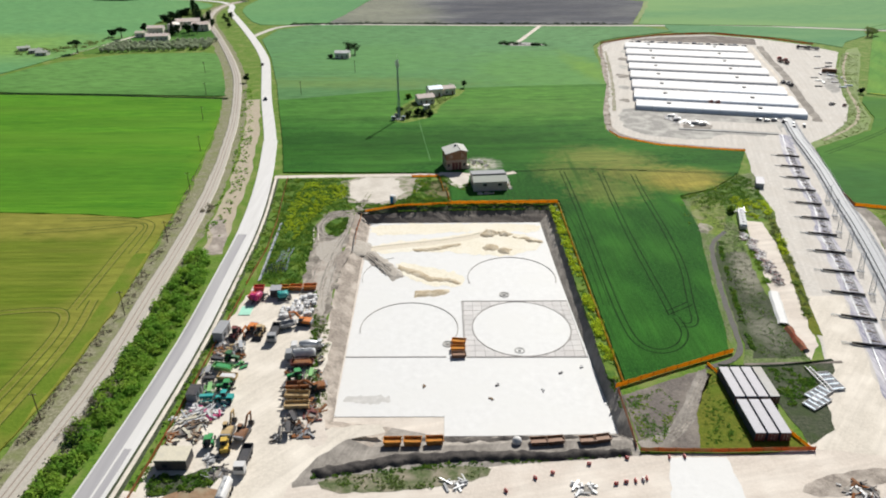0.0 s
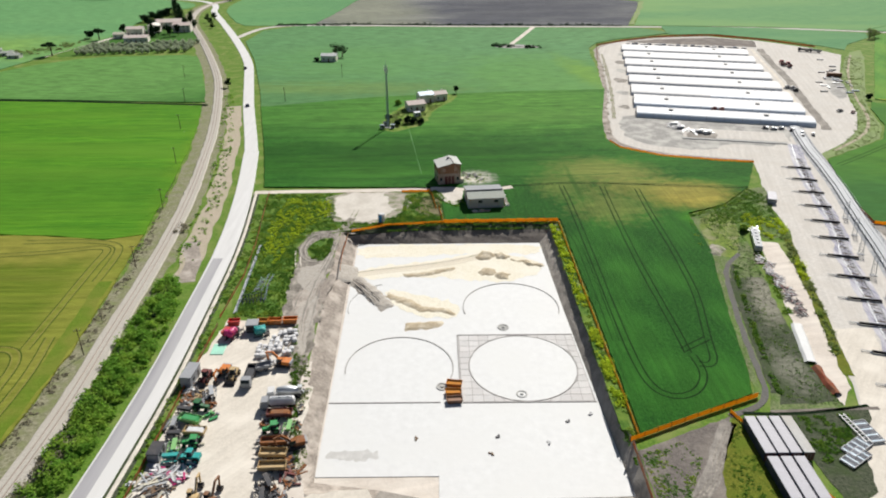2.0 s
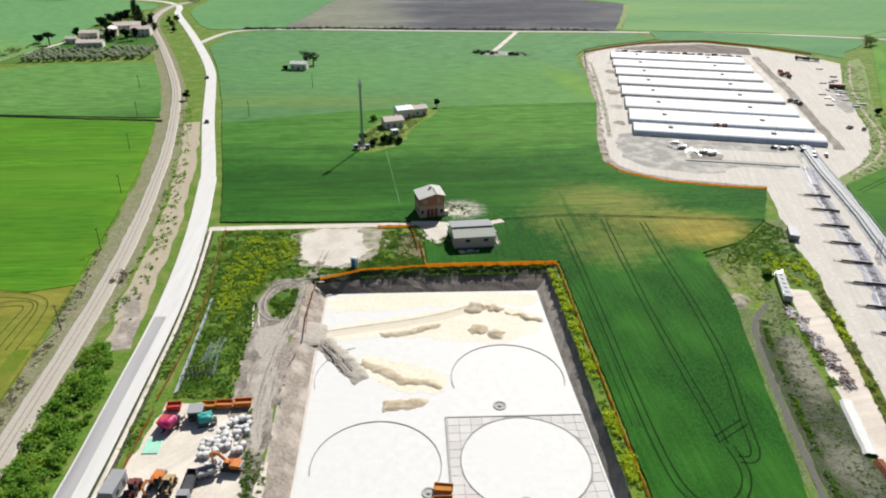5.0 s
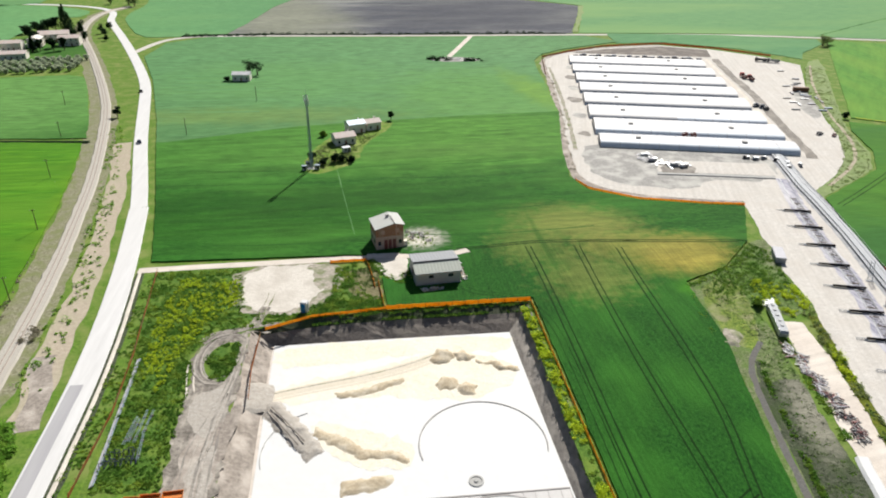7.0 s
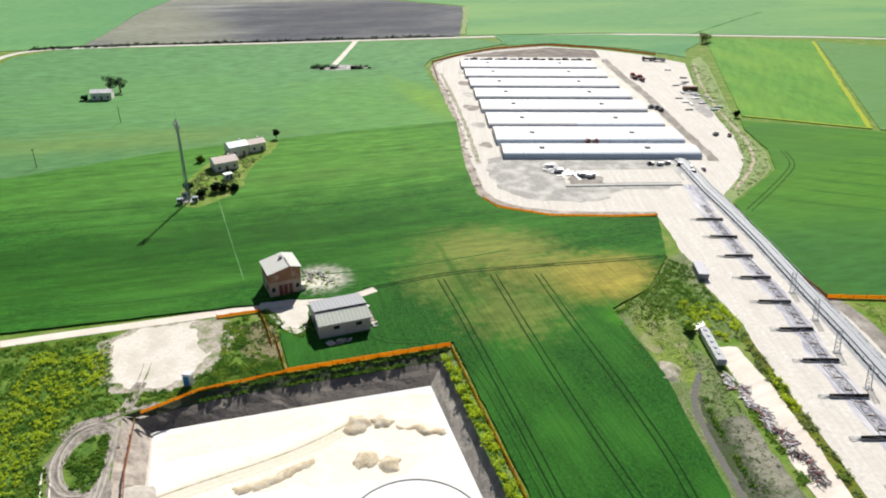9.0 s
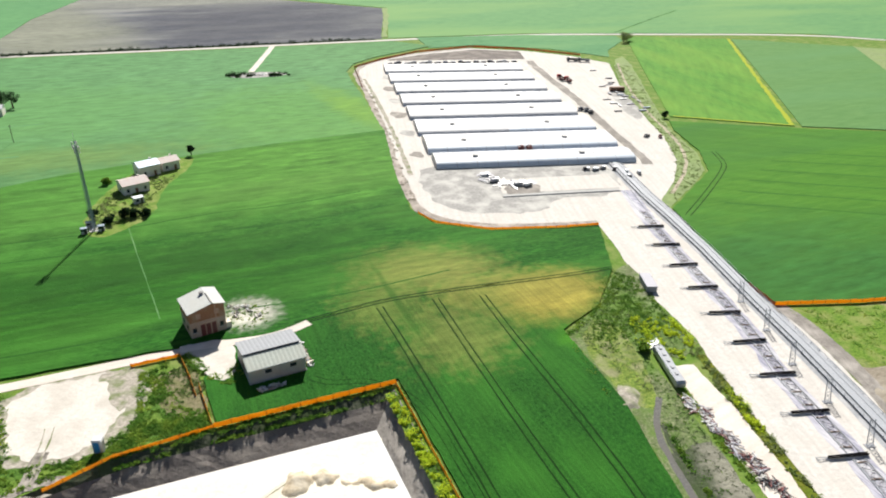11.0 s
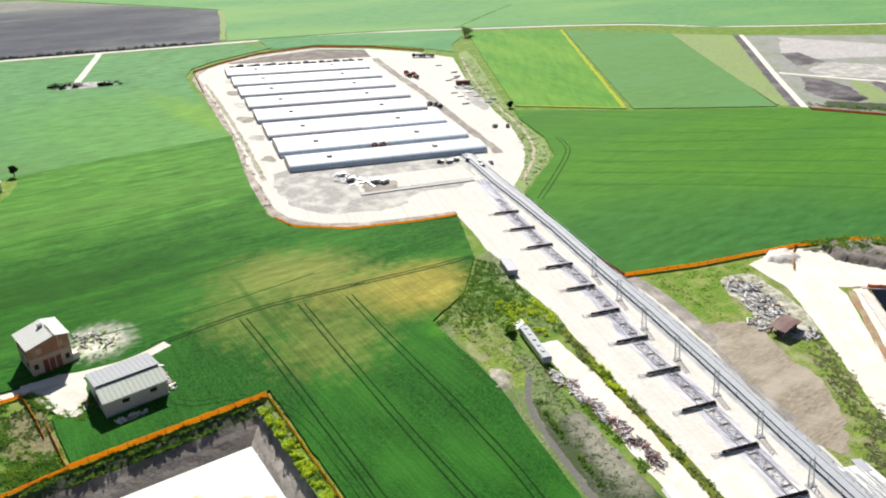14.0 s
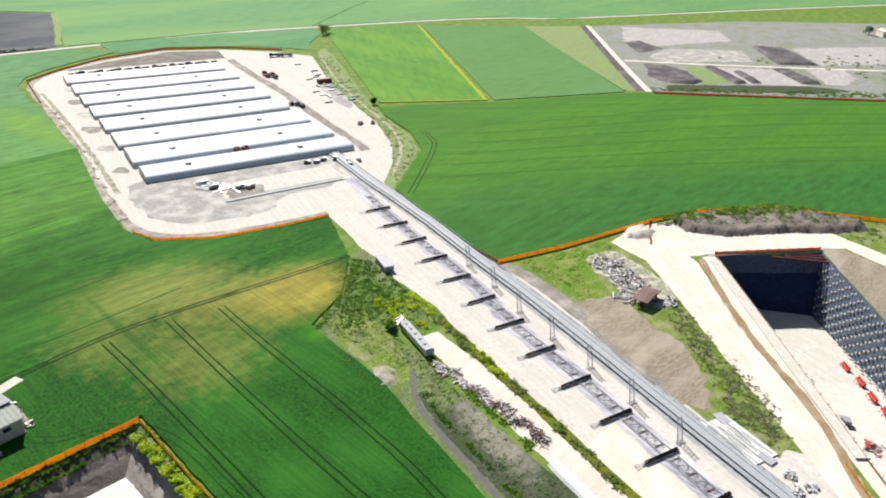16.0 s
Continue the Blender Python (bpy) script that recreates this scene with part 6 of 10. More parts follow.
def harrow(m, colour, label, width=4.0):
    t = thing("harrow", m, label, "farm implement", "farm machines")
    for x in (-1.2, 0.0, 1.2):
        part("beam", Build().bar((x, -width / 2, 0.95), (x, width / 2, 0.95), 0.16, 0.16), colour, t)
    for y in (-width * 0.35, 0, width * 0.35):
        part("link", Build().bar((-1.4, y, 1.05), (1.4, y, 1.05), 0.14, 0.14), colour, t)
    for k in range(8):
        y = -width / 2 + width * (k + 0.5) / 8
        x = -1.2 + 1.2 * (k % 3)
        b = Build().rod((x, y, 0.95), (x - 0.25, y, 0.45), 0.05, 5)
        b.rod((x - 0.25, y, 0.45), (x + 0.1, y, 0.07), 0.05, 5)
        part("tine", b, STEEL_DARK, t)
    r = Build().lathe(0, 0, [(0.28, -width / 2), (0.28, width / 2)], 10, "x")
    part("roller", r, STEEL_DARK, t).matrix_local = pose(-1.9, 0, 0.3, 0, 0, 90)
    for y in (-width * 0.4, width * 0.4):
        part("roller_arm", Build().bar((-1.2, y, 0.95), (-1.9, y, 0.35), 0.1, 0.1), colour, t)
    part("headstock", Build().bar((1.3, -0.5, 0.95), (1.5, 0, 1.9), 0.14, 0.14).bar((1.3, 0.5, 0.95), (1.5, 0, 1.9), 0.14, 0.14), colour, t)
    part("seed_box", Build().box(0.2, 0, 1.1, 0.9, width * 0.8, 0.7, 0, 1.2), colour, t)
    return t


def excavator(m, colour, label):
    t = thing("excavator", m, label, "excavator", "building machines")
    for y in (-1.05, 1.05):
        b = Build().profile([(-1.9, 0.1), (1.9, 0.1), (2.15, 0.4), (1.9, 0.8), (-1.9, 0.8), (-2.15, 0.4)], y - 0.28, y + 0.28)
        part("track", b, STEEL_DARK, t)
    part("turntable", Build().lathe(0, 0, [(0.8, 0.7), (0.8, 1.0)], 14), STEEL_DARK, t)
    part("house", Build().profile([(-2.2, 1.0), (0.9, 1.0), (0.9, 1.7), (-0.4, 2.0), (-2.2, 1.9)], -1.15, 1.15), colour, t)
    part("cab", Build().profile([(0.0, 1.0), (1.5, 1.0), (1.4, 2.3), (0.9, 2.75), (0.0, 2.75)], 0.2, 1.15), GLASS, t)
    part("cab_roof", Build().box(0.5, 0.67, 2.75, 1.1, 1.0, 0.08), colour, t)
    part("counterweight", Build().box(-2.3, 0, 1.05, 0.6, 2.3, 0.8), GREY, t)
    part("boom", Build().bar((0.8, -0.3, 1.6), (2.9, -0.3, 3.9), 0.38, 0.5).bar((2.9, -0.3, 3.9), (4.7, -0.3, 3.5), 0.34, 0.42), colour, t)
    part("stick", Build().bar((4.6, -0.3, 3.7), (4.2, -0.3, 1.3), 0.3, 0.36), colour, t)
    part("ram", Build().rod((1.6, -0.3, 1.8), (3.2, -0.3, 3.5), 0.1, 6), STEEL, t)
    part("bucket", Build().profile([(3.6, 0.25), (4.6, 0.1), (4.7, 0.9), (4.2, 1.35), (3.8, 1.0)], -0.9, 0.3), STEEL_DARK, t)
    return t


def loader(m, colour, label):
    t = thing("wheel_loader", m, label, "loader", "building machines")
    part("rear_body", Build().profile([(-2.6, 0.8), (-0.2, 0.8), (-0.2, 1.6), (-2.5, 1.75)], -0.85, 0.85), colour, t)
    part("front_frame", Build().box(0.9, 0, 0.6, 2.0, 1.1, 0.7), colour, t)
    part("cab", Build().profile([(-1.0, 1.6), (0.3, 1.3), (0.2, 2.9), (-0.9, 2.9)], -0.65, 0.65), GLASS, t)
    part("cab_roof", Build().box(-0.35, 0, 2.9, 1.4, 1.5, 0.12), colour, t)
    for y in (-0.55, 0.55):
        part("lift_arm", Build().bar((0.7, y, 1.5), (2.6, y, 0.7), 0.2, 0.3), colour, t)
    part("bucket", Build().profile([(2.5, 0.1), (3.6, 0.12), (3.0, 0.6), (2.6, 1.2), (2.4, 0.9)], -1.3, 1.3), STEEL_DARK, t)
    for x in (-1.7, 1.1):
        for y in (-1.0, 1.0):
            wheel(t, x, y, 0.72, 0.5, colour)
    return t


def skip(m, colour, label, length=4.0, width=2.0, height=1.5, group="skips"):
    t = thing("skip_container", m, label, "skip", group)
    k = 0.85
    for y in (-1, 1):
        b = Build().add([(-length / 2 * k, y * width / 2, 0.15), (length / 2 * k, y * width / 2, 0.15), (length / 2, y * width / 2, height), (-length / 2, y * width / 2, height)] +
                        [(-length / 2 * k, y * (width / 2 - 0.08), 0.15), (length / 2 * k, y * (width / 2 - 0.08), 0.15), (length / 2, y * (width / 2 - 0.08), height), (-length / 2, y * (width / 2 - 0.08), height)],
                        [(0, 1, 2, 3), (7, 6, 5, 4), (0, 4, 5, 1), (1, 5, 6, 2), (2, 6, 7, 3), (3, 7, 4, 0)])
        part("side_plate", b, colour, t)
        part("top_rail", Build().box(0, y * width / 2, height - 0.06, length + 0.1, 0.16, 0.14), colour, t)
        for x in (-length * 0.25, 0, length * 0.25):
            part("stiffener", Build().box(x, y * (width / 2 + 0.05), 0.15, 0.14, 0.1, height - 0.2), colour, t)
    for x in (-1, 1):
        b = Build().bar((x * length / 2 * k, 0, 0.15), (x * length / 2, 0, height), 0.08, 0.08)
        b = Build().add([(x * length / 2 * k, -width / 2, 0.15), (x * length / 2 * k, width / 2, 0.15), (x * length / 2, width / 2, height), (x * length / 2, -width / 2, height),
                         (x * (length / 2 * k - 0.08), -width / 2, 0.15), (x * (length / 2 * k - 0.08), width / 2, 0.15), (x * (length / 2 - 0.08), width / 2, height), (x * (length / 2 - 0.08), -width / 2, height)],
                        [(0, 1, 2, 3), (7, 6, 5, 4), (0, 4, 5, 1), (1, 5, 6, 2), (2, 6, 7, 3), (3, 7, 4, 0)])
        part("end_plate", b, colour, t)
    part("floor_plate", Build().box(0, 0, 0.08, length * k, width, 0.1), colour, t)
    part("fill", Build().box(0, 0, 0.18, length * 0.86, width - 0.2, height * 0.55), colour, t, "brown earth filling the skip")
    for y in (-width * 0.3, width * 0.3):
        part("skid", Build().box(0, y, 0, length * k, 0.15, 0.1), STEEL_DARK, t)
    return t


def container(m, roof, side, label, length=12.2, group="site containers"):
    t = thing("container", m, label, "container", group)
    w, h = 2.44, 2.6
    part("body", Build().box(0, 0, 0.16, w - 0.12, length - 0.12, h - 0.3), side, t)
    part("roof", Build().slab(0, 0, h - 0.14, w, length, 0.14, 0.04), roof, t, "pale sheet roof")
    for y in (-1, 1):
        for x in (-1, 1):
            part("corner_post", Build().box(x * (w / 2 - 0.08), y * (length / 2 - 0.08), 0, 0.16, 0.16, h - 0.12), side, t)
    for k in range(int(length / 0.6)):
        y = -length / 2 + 0.5 + k * 0.6
        for x in (-w / 2 + 0.05, w / 2 - 0.05):
            part("side_rib", Build().box(x, y, 0.2, 0.06, 0.28, h - 0.4), side, t)
    for x in (-0.58, 0.58):
        d = part("door", Build().box(x, -length / 2 + 0.02, 0.25, 1.1, 0.08, h - 0.5), MAROON, t, "dark red door leaf")
        part("lock_bar", Build().rod((x * 0.6, -length / 2 - 0.05, 0.4), (x * 0.6, -length / 2 - 0.05, h - 0.4), 0.03, 5), WHITE, d)
    return t


for k in range(4):
    container(pose(72.4 + 2.9 * k, 145.4, 0.1), LILAC if k < 3 else PLASTER, NAVY, "long dark container with a white roof beside the grass triangle")
for k in range(3):
    container(pose(72.3 + 2.95 * k, 132.2, 0.1), LILAC, NAVY, "long dark container with a white roof and red doors")


def rack(m, label):
    t = thing("shuttering_frame", m, label, "shuttering", "shuttering frames")
    for x in (-2.2, 2.2):
        part("edge_beam", Build().bar((x, -5, 0.5), (x, 5, 0.5), 0.18, 0.4), GREY, t)
    for y in (-5, 5):
        part("end_beam", Build().bar((-2.2, y, 0.5), (2.2, y, 0.5), 0.18, 0.4), GREY, t)
    for k in range(11):
        part("slat", Build().bar((-2.1, -4.3 + k * 0.86, 0.55), (2.1, -4.3 + k * 0.86, 0.55), 0.5, 0.12), (STEEL_BLUE, NAVY, NAVY)[k % 3], t)
    for x in (-2.2, 2.2):
        for y in (-4, 0, 4):
            part("foot", Build().box(x, y, 0, 0.3, 0.3, 0.3), TIMBER, t)
    return t


rack(pose(99.6, 148.4, 0.1, 0, 0, 8) @ Matrix.Scale(0.75, 4), "steel formwork panel with dark blue slats lying on gravel")
rack(pose(94.2, 143.4, 0.1, 0, 0, -57) @ Matrix.Scale(0.75, 4), "steel formwork panel with grey slats lying on gravel")
rack(pose(92.2, 140.0, 0.1, 0, 0, -57) @ Matrix.Scale(0.75, 4), "steel formwork panel with dark slats lying at the gravel edge")
t = thing("shuttering_frame", pose(97.0, 149.5, 0.1, 0, 0, 8), "narrow white steel frame leaning beside a panel", "shuttering", "shuttering frames")
part("edge_beam", Build().bar((-0.6, -5, 0.4), (-0.6, 5, 0.4), 0.2, 0.3).bar((0.6, -5, 0.4), (0.6, 5, 0.4), 0.2, 0.3), WHITE, t)
for k in range(9):
    part("slat", Build().bar((-0.6, -4.4 + k * 1.1, 0.4), (0.6, -4.4 + k * 1.1, 0.4), 0.16, 0.16), WHITE, t)

# cars on the road and in the yard
car(pose(-112, 429, 0.24, 0, 0, 110), NAVY, "dark car driving on the pale country road")
car(pose(-136.5, 526, 0.24, 0, 0, 111), STEEL_DARK, "dark car far off on the country road")
car(pose(228, 412, 0.1, 0, 0, 30), STEEL_DARK, "dark car parked on the gravel yard")
car(pose(234, 409, 0.1, 0, 0, 50), MAROON, "brown red car parked on the gravel yard")
for k, (x, y, a) in enumerate(((247, 530, 80), (249, 524, 80))):
    truck(pose(x, y, 0.1, 0, 0, a), RED, MAROON, "flat", "dark red tipper lorry on the storage yard")
truck(pose(284, 576, 0.1, 0, 0, 160), STEEL_DARK, STEEL_DARK, "flat", "dark lorry parked on the far lot")
truck(pose(291, 572, 0.1, 0, 0, 150), STEEL_DARK, GREY, "flat", "dark lorry parked on the far lot")
container(pose(266, 494, 0.1, 0, 0, 75), BROWN_BOX, BROWN_BOX, "brown container on the grey lot", 9)
for k, (u, n) in enumerate(((94, 84), (96.5, 82.5))):
    car(along(u, n, 0.1, 40 + 30 * k), NAVY, "dark van parked at the end of a shed")

# ---- machine yard beside the road ----
def tank_machine(m, colour, frame_colour, label):
    """A mixing drum lying on a skid, with its hopper, hood and ladder."""
    t = thing("mixer_plant", m, label, "mixing plant", "building machines")
    smooth(part("drum", Build().lathe(0, 0, [(0.4, -1.9), (0.95, -1.6), (1.15, -1.1), (1.15, 0.9), (0.85, 1.6), (0.45, 2.0)], 14, "x"), colour, t)).location.z = 1.9
    for y in (-1.0, 1.0):
        part("skid", Build().bar((-2.3, y, 0.15), (2.3, y, 0.15), 0.25, 0.3), STEEL_DARK, t)
        for x in (-1.5, 1.4):
            part("leg", Build().bar((x, y, 0.2), (x, y * 0.75, 1.5), 0.2, 0.2), STEEL_DARK, t)
    for x in (-0.9, 0.7):
        part("ring", Build().lathe(x, 0, [(1.17, -0.1), (1.22, -0.06), (1.22, 0.06), (1.17, 0.1)], 14, "x"), frame_colour, t).location.z = 1.9
    part("hood", Build().box(-1.2, 0.9, 1.6, 1.5, 1.3, 1.5, 12, 0.7), colour, t)
    part("hopper", Build().box(0.4, 2.2, 0.5, 2.4, 1.5, 1.5, 8, 1.3), frame_colour, t)
    part("feed_frame", Build().bar((0.4, 2.6, 1.9), (-1.1, 1.2, 3.0), 0.7, 0.25), frame_colour, t)
    part("drive_unit", Build().box(2.5, 0.2, 0.3, 1.1, 1.6, 1.3, 0, 0.85), STEEL_DARK, t)
    part("platform", Build().box(2.3, -1.5, 1.4, 1.4, 0.9, 0.1), STEEL_DARK, t)
    for x in (1.7, 2.9):
        part("post", Build().bar((x, -1.9, 0), (x, -1.9, 2.4), 0.1, 0.1), STEEL_DARK, t)
    return t


def site_box(m, wall, roof, label, w=5.0, d=3.2, h=2.5):
    t = thing("site_hut", m, label, "hut", "site huts")
    part("wall", Build().box(0, 0, 0.1, w, d, h), wall, t)
    part("roof", Build().slab(0, 0, h + 0.1, w + 0.3, d + 0.3, 0.18, 0.06), roof, t)
    part("door", Build().box(w * 0.25, -d / 2 - 0.02, 0.15, 0.9, 0.08, 2.0), STEEL_DARK, t)
    part("window", Build().box(-w * 0.2, -d / 2 - 0.02, 1.0, 1.1, 0.08, 0.9), GLASS, t)
    part("base", Build().box(0, 0, 0, w, d * 0.8, 0.1), TIMBER, t)
    return t


def scrap_pile(m, mats, label, number, spread, seed, length=(1.0, 3.2), fat=1.0):
    """Loose bars and plates thrown together, each a piece of the pile."""
    rng = random.Random(seed)
    t = thing("scrap_pile", m, label, "scrap pile", "scrap piles")
    for k in range(number):
        a = rng.uniform(0, math.pi)
        n = rng.uniform(*length) / 2
        x, y = rng.uniform(-spread[0], spread[0]), rng.uniform(-spread[1], spread[1])
        z = 0.12 + 0.5 * rng.random() * (1 - abs(x) / spread[0] * 0.6)
        dx, dy, dz = n * math.cos(a), n * math.sin(a), rng.uniform(-0.12, 0.3)
        b = Build().bar((x - dx, y - dy, max(0.08, z - dz)), (x + dx, y + dy, z + dz), rng.uniform(0.12, 0.7) * fat, rng.uniform(0.1, 0.35) * min(1, fat * 1.3))
        part("piece", b, mats[k % len(mats)], t)
    b = Build()
    for q, h in ((0.95, 0.0), (0.7, 0.16), (0.3, 0.3)):
        for a in range(14):
            w = q * (0.8 + 0.35 * rng.random())
            b.v.append((spread[0] * w * math.cos(a * 0.4488), spread[1] * w * math.sin(a * 0.4488), h))
    b.f = [(r * 14 + a, r * 14 + (a + 1) % 14, r * 14 + 14 + (a + 1) % 14, r * 14 + 14 + a) for r in range(2) for a in range(14)] + [tuple(range(28, 42))]
    part("core", b, DIRT_GREY, t)
    return t


def bulk_bags(cx, cy, nx, ny, seed):
    rng = random.Random(seed)
    b = Build()
    prof = [(0.42, 0.0), (0.56, 0.18), (0.58, 0.6), (0.5, 0.9), (0.18, 1.0)]
    b.lathe(0, 0, prof, 8)
    mesh = b.mesh("bulk_bag")
    mesh.materials.append(BAG)
    for i in range(nx):
        for j in range(ny):
            if rng.random() < 0.8:
                s = rng.uniform(0.9, 1.5)
                o = new("bulk_bag", mesh)
                o.matrix_world = pose(cx + i * 1.45 + rng.uniform(-0.4, 0.4), cy + j * 1.5 + rng.uniform(-0.4, 0.4), 0.08, 0, 0, rng.uniform(0, 90)) @ Matrix.Diagonal((s, s * rng.uniform(0.8, 1.2), s * 0.9, 1))
                tagged(o, "full white bulk bag standing on the gravel", "bulk bag", "bulk bags")


tank_machine(pose(-59.6, 189.8, 0.08, 0, 0, 70), MAGENTA, RED, "magenta concrete mixing plant at the yard's edge")
site_box(pose(-54.6, 193.5, 0.08, 0, 0, 4), STEEL_DARK, GREY, "dark steel hut beside the mixing plant", 3.2, 3.2)
tank_machine(pose(-51.9, 190.8, 0.08, 0, 0, 15) @ Matrix.Scale(0.85, 4), TEAL, TEAL, "teal mixing plant at the yard's edge")
skip(pose(-49.0, 197.0, 0.08), ORANGE, "orange open skip on the yard", 4.2, 2)
skip(pose(-44.5, 197.4, 0.08, 0, 0, 3), ORANGE, "orange open skip on the yard", 4.2, 2)
skip(pose(-52.5, 196.6, 0.08, 0, 0, -3), ORANGE_RUST, "rusty orange skip on the yard", 3.4, 2)
skip(pose(-60.8, 196.6, 0.08, 0, 0, 5), RED, "red open skip on the yard", 3.4, 2)
bulk_bags(-47.6, 181.5, 5, 8, 11)
bulk_bags(-50.5, 180.5, 3, 4, 12)
mint = Build().slab(-62.0, 184.0, 0.08, 3.6, 5.0, 0.18, 0.05)
tagged(part("tarpaulin", mint, MINT), "mint green tarpaulin spread on the ground", "tarpaulin")
excavator(pose(-42.6, 176.4, 0.08, 0, 0, 170), ORANGE, "orange excavator parked on the gravel")
trailer(pose(-47.4, 174.6, 0.08, 0, 0, 20), GREY, "grey flat trailer on the gravel", 4.0)
site_box(pose(-65.4, 170.5, 0.08, 0, 0, 85), GREY, GREY, "long grey steel hut beside the fence", 6.5, 2.8, 2.9)
loader(pose(-61.6, 170.2, 0.08, 0, 0, 260), MAROON, "dark red wheel loader in the yard")
excavator(pose(-57.3, 172.4, 0.08, 0, 0, 260), ORANGE, "orange excavator in the yard")
loader(pose(-54.6, 171.0, 0.08, 0, 0, 265), TAN, "tan wheel loader in the yard")
truck(pose(-50.2, 170.5, 0.08, 0, 0, 270), GREY, STEEL_DARK, "flat", "grey lorry with a black bed in the yard")
scrap_pile(pose(-63.2, 163.3, 0.08), (RUST, TIMBER, STEEL_DARK, TAN), "brown scrap and timber beside the fence", 26, (2.8, 2.2), 3)
harrow(pose(-58.4, 164.0, 0.08, 0, 0, 20), STEEL, "pale steel harrow in the yard")
tractor(pose(-59.4, 158.6, 0.08, 0, 0, -10), GREEN_DARK, "dark green tractor in the yard")
harrow(pose(-62.8, 157.2, 0.08, 0, 0, 80), STEEL_DARK, "dark harrow beside the fence")
trailer(pose(-60.4, 153.8, 0.08, 0, 0, 165), GREEN_LIGHT, "light green farm trailer with load", 5.5, GREEN)
harrow(pose(-64.0, 152.6, 0.08, 0, 0, 0), GREY, "grey implement beside the fence", 3.5)
trailer(pose(-58.0, 149.6, 0.08, 0, 0, 175), TAN, "tan farm trailer with a white load", 5.0, WHITE)
harrow(pose(-62.6, 148.6, 0.08, 0, 0, 90), STEEL_DARK, "dark implement beside the fence", 3.5)
tractor(pose(-57.6, 146.0, 0.08, 0, 0, 180), GREEN, "green tractor in the yard")
harrow(pose(-61.4, 144.8, 0.08, 0, 0, 10), GREEN_LIGHT, "light green seed drill in the yard", 4.0)
loader(pose(-56.8, 141.4, 0.08, 0, 0, 175), TEAL, "teal wheel loader in the yard")
harrow(pose(-61.0, 141.2, 0.08, 0, 0, 95), TEAL, "teal seed drill in the yard", 3.6)
site_box(pose(-64.6, 142.8, 0.08, 0, 0, 88), GREY, STEEL_DARK, "dark flat hut beside the fence", 4.2, 2.6, 2.2)
scrap_pile(pose(-60.6, 137.4, 0.08), (WHITE, GREY, MAGENTA, WHITE, STEEL), "white pipes and plates in a heap", 30, (3.4, 1.9), 5)
scrap_pile(pose(-64.2, 134.2, 0.08, 0, 0, 10), (WHITE, CREAM, STEEL, TIMBER), "pale boards and beams beside the fence", 24, (2.8, 1.8), 6, (2.0, 4.5))
scrap_pile(pose(-63.2, 129.8, 0.08, 0, 0, 20), (RUST, TIMBER, CREAM, STEEL_DARK), "rusty scrap and timber in a heap", 34, (3.6, 2.2), 7)
tractor(pose(-55.6, 125.6, 0.08, 0, 0, 95), GREEN, "green tractor parked by the sheds")
loader(pose(-51.6, 124.4, 0.08, 0, 0, 100), YELLOW, "yellow wheel loader in the yard")
excavator(pose(-52.2, 129.2, 0.08, 0, 0, 90), TAN, "tan excavator with its boom raised")
excavator(pose(-48.6, 128.4, 0.08, 0, 0, 80), BROWN_BOX, "brown excavator in the yard")
truck(pose(-46.0, 119.6, 0.08, 0, 0, 270), WHITE, STEEL_DARK, "flat", "white lorry with a black bed")
truck(pose(-47.6, 108.5, 0.08, 0, 0, 268), WHITE, WHITE, "tank", "white lorry with a tank")
site_box(pose(-61.6, 119.4, 0.08), STEEL_DARK, CREAM, "dark shed with a cream roof at the yard's corner", 7.0, 4.5, 2.8)
scrap_pile(pose(-51.5, 116.6, 0.08), (STEEL_DARK, GREY, STEEL_DARK), "dark scrap steel in a heap", 18, (2.8, 1.8), 8)
truck(pose(-39.6, 163.0, 0.08, 0, 0, 186), WHITE, STEEL, "mixer", "white concrete mixer lorry parked by the track")
truck(pose(-40.4, 159.2, 0.08, 0, 0, 184), GREY, WHITE, "tank", "grey lorry with a white tank")
trailer(pose(-39.4, 155.6, 0.08, 0, 0, 182), MAROON, "dark red farm trailer with rusty load", 6.0, RUST)
tractor(pose(-40.2, 150.4, 0.08, 0, 0, 190), GREEN, "green tractor with its hood to the track")
harrow(pose(-36.4, 151.0, 0.08, 0, 0, 0), GREEN_LIGHT, "light green farm implement on gravel", 3.6)
trailer(pose(-38.8, 146.0, 0.08, 0, 0, 184), RUST, "rusty brown trailer in the yard", 6.0)
trailer(pose(-38.2, 142.2, 0.08, 0, 0, 178), TAN, "faded tan trailer in the yard", 6.0)
excavator(pose(-33.8, 145.4, 0.08, 0, 0, 200), RUST, "rusty brown excavator in the yard")
trailer(pose(-37.6, 138.2, 0.08, 0, 0, 182), TAN, "tan farm trailer in the yard", 6.0)
harrow(pose(-37.8, 133.6, 0.08, 0, 0, 30), STEEL_DARK, "dark steel plough in the yard", 4.2)
harrow(pose(-38.2, 129.6, 0.08, 0, 0, 10), STEEL_DARK, "dark steel plough in the yard", 4.2)
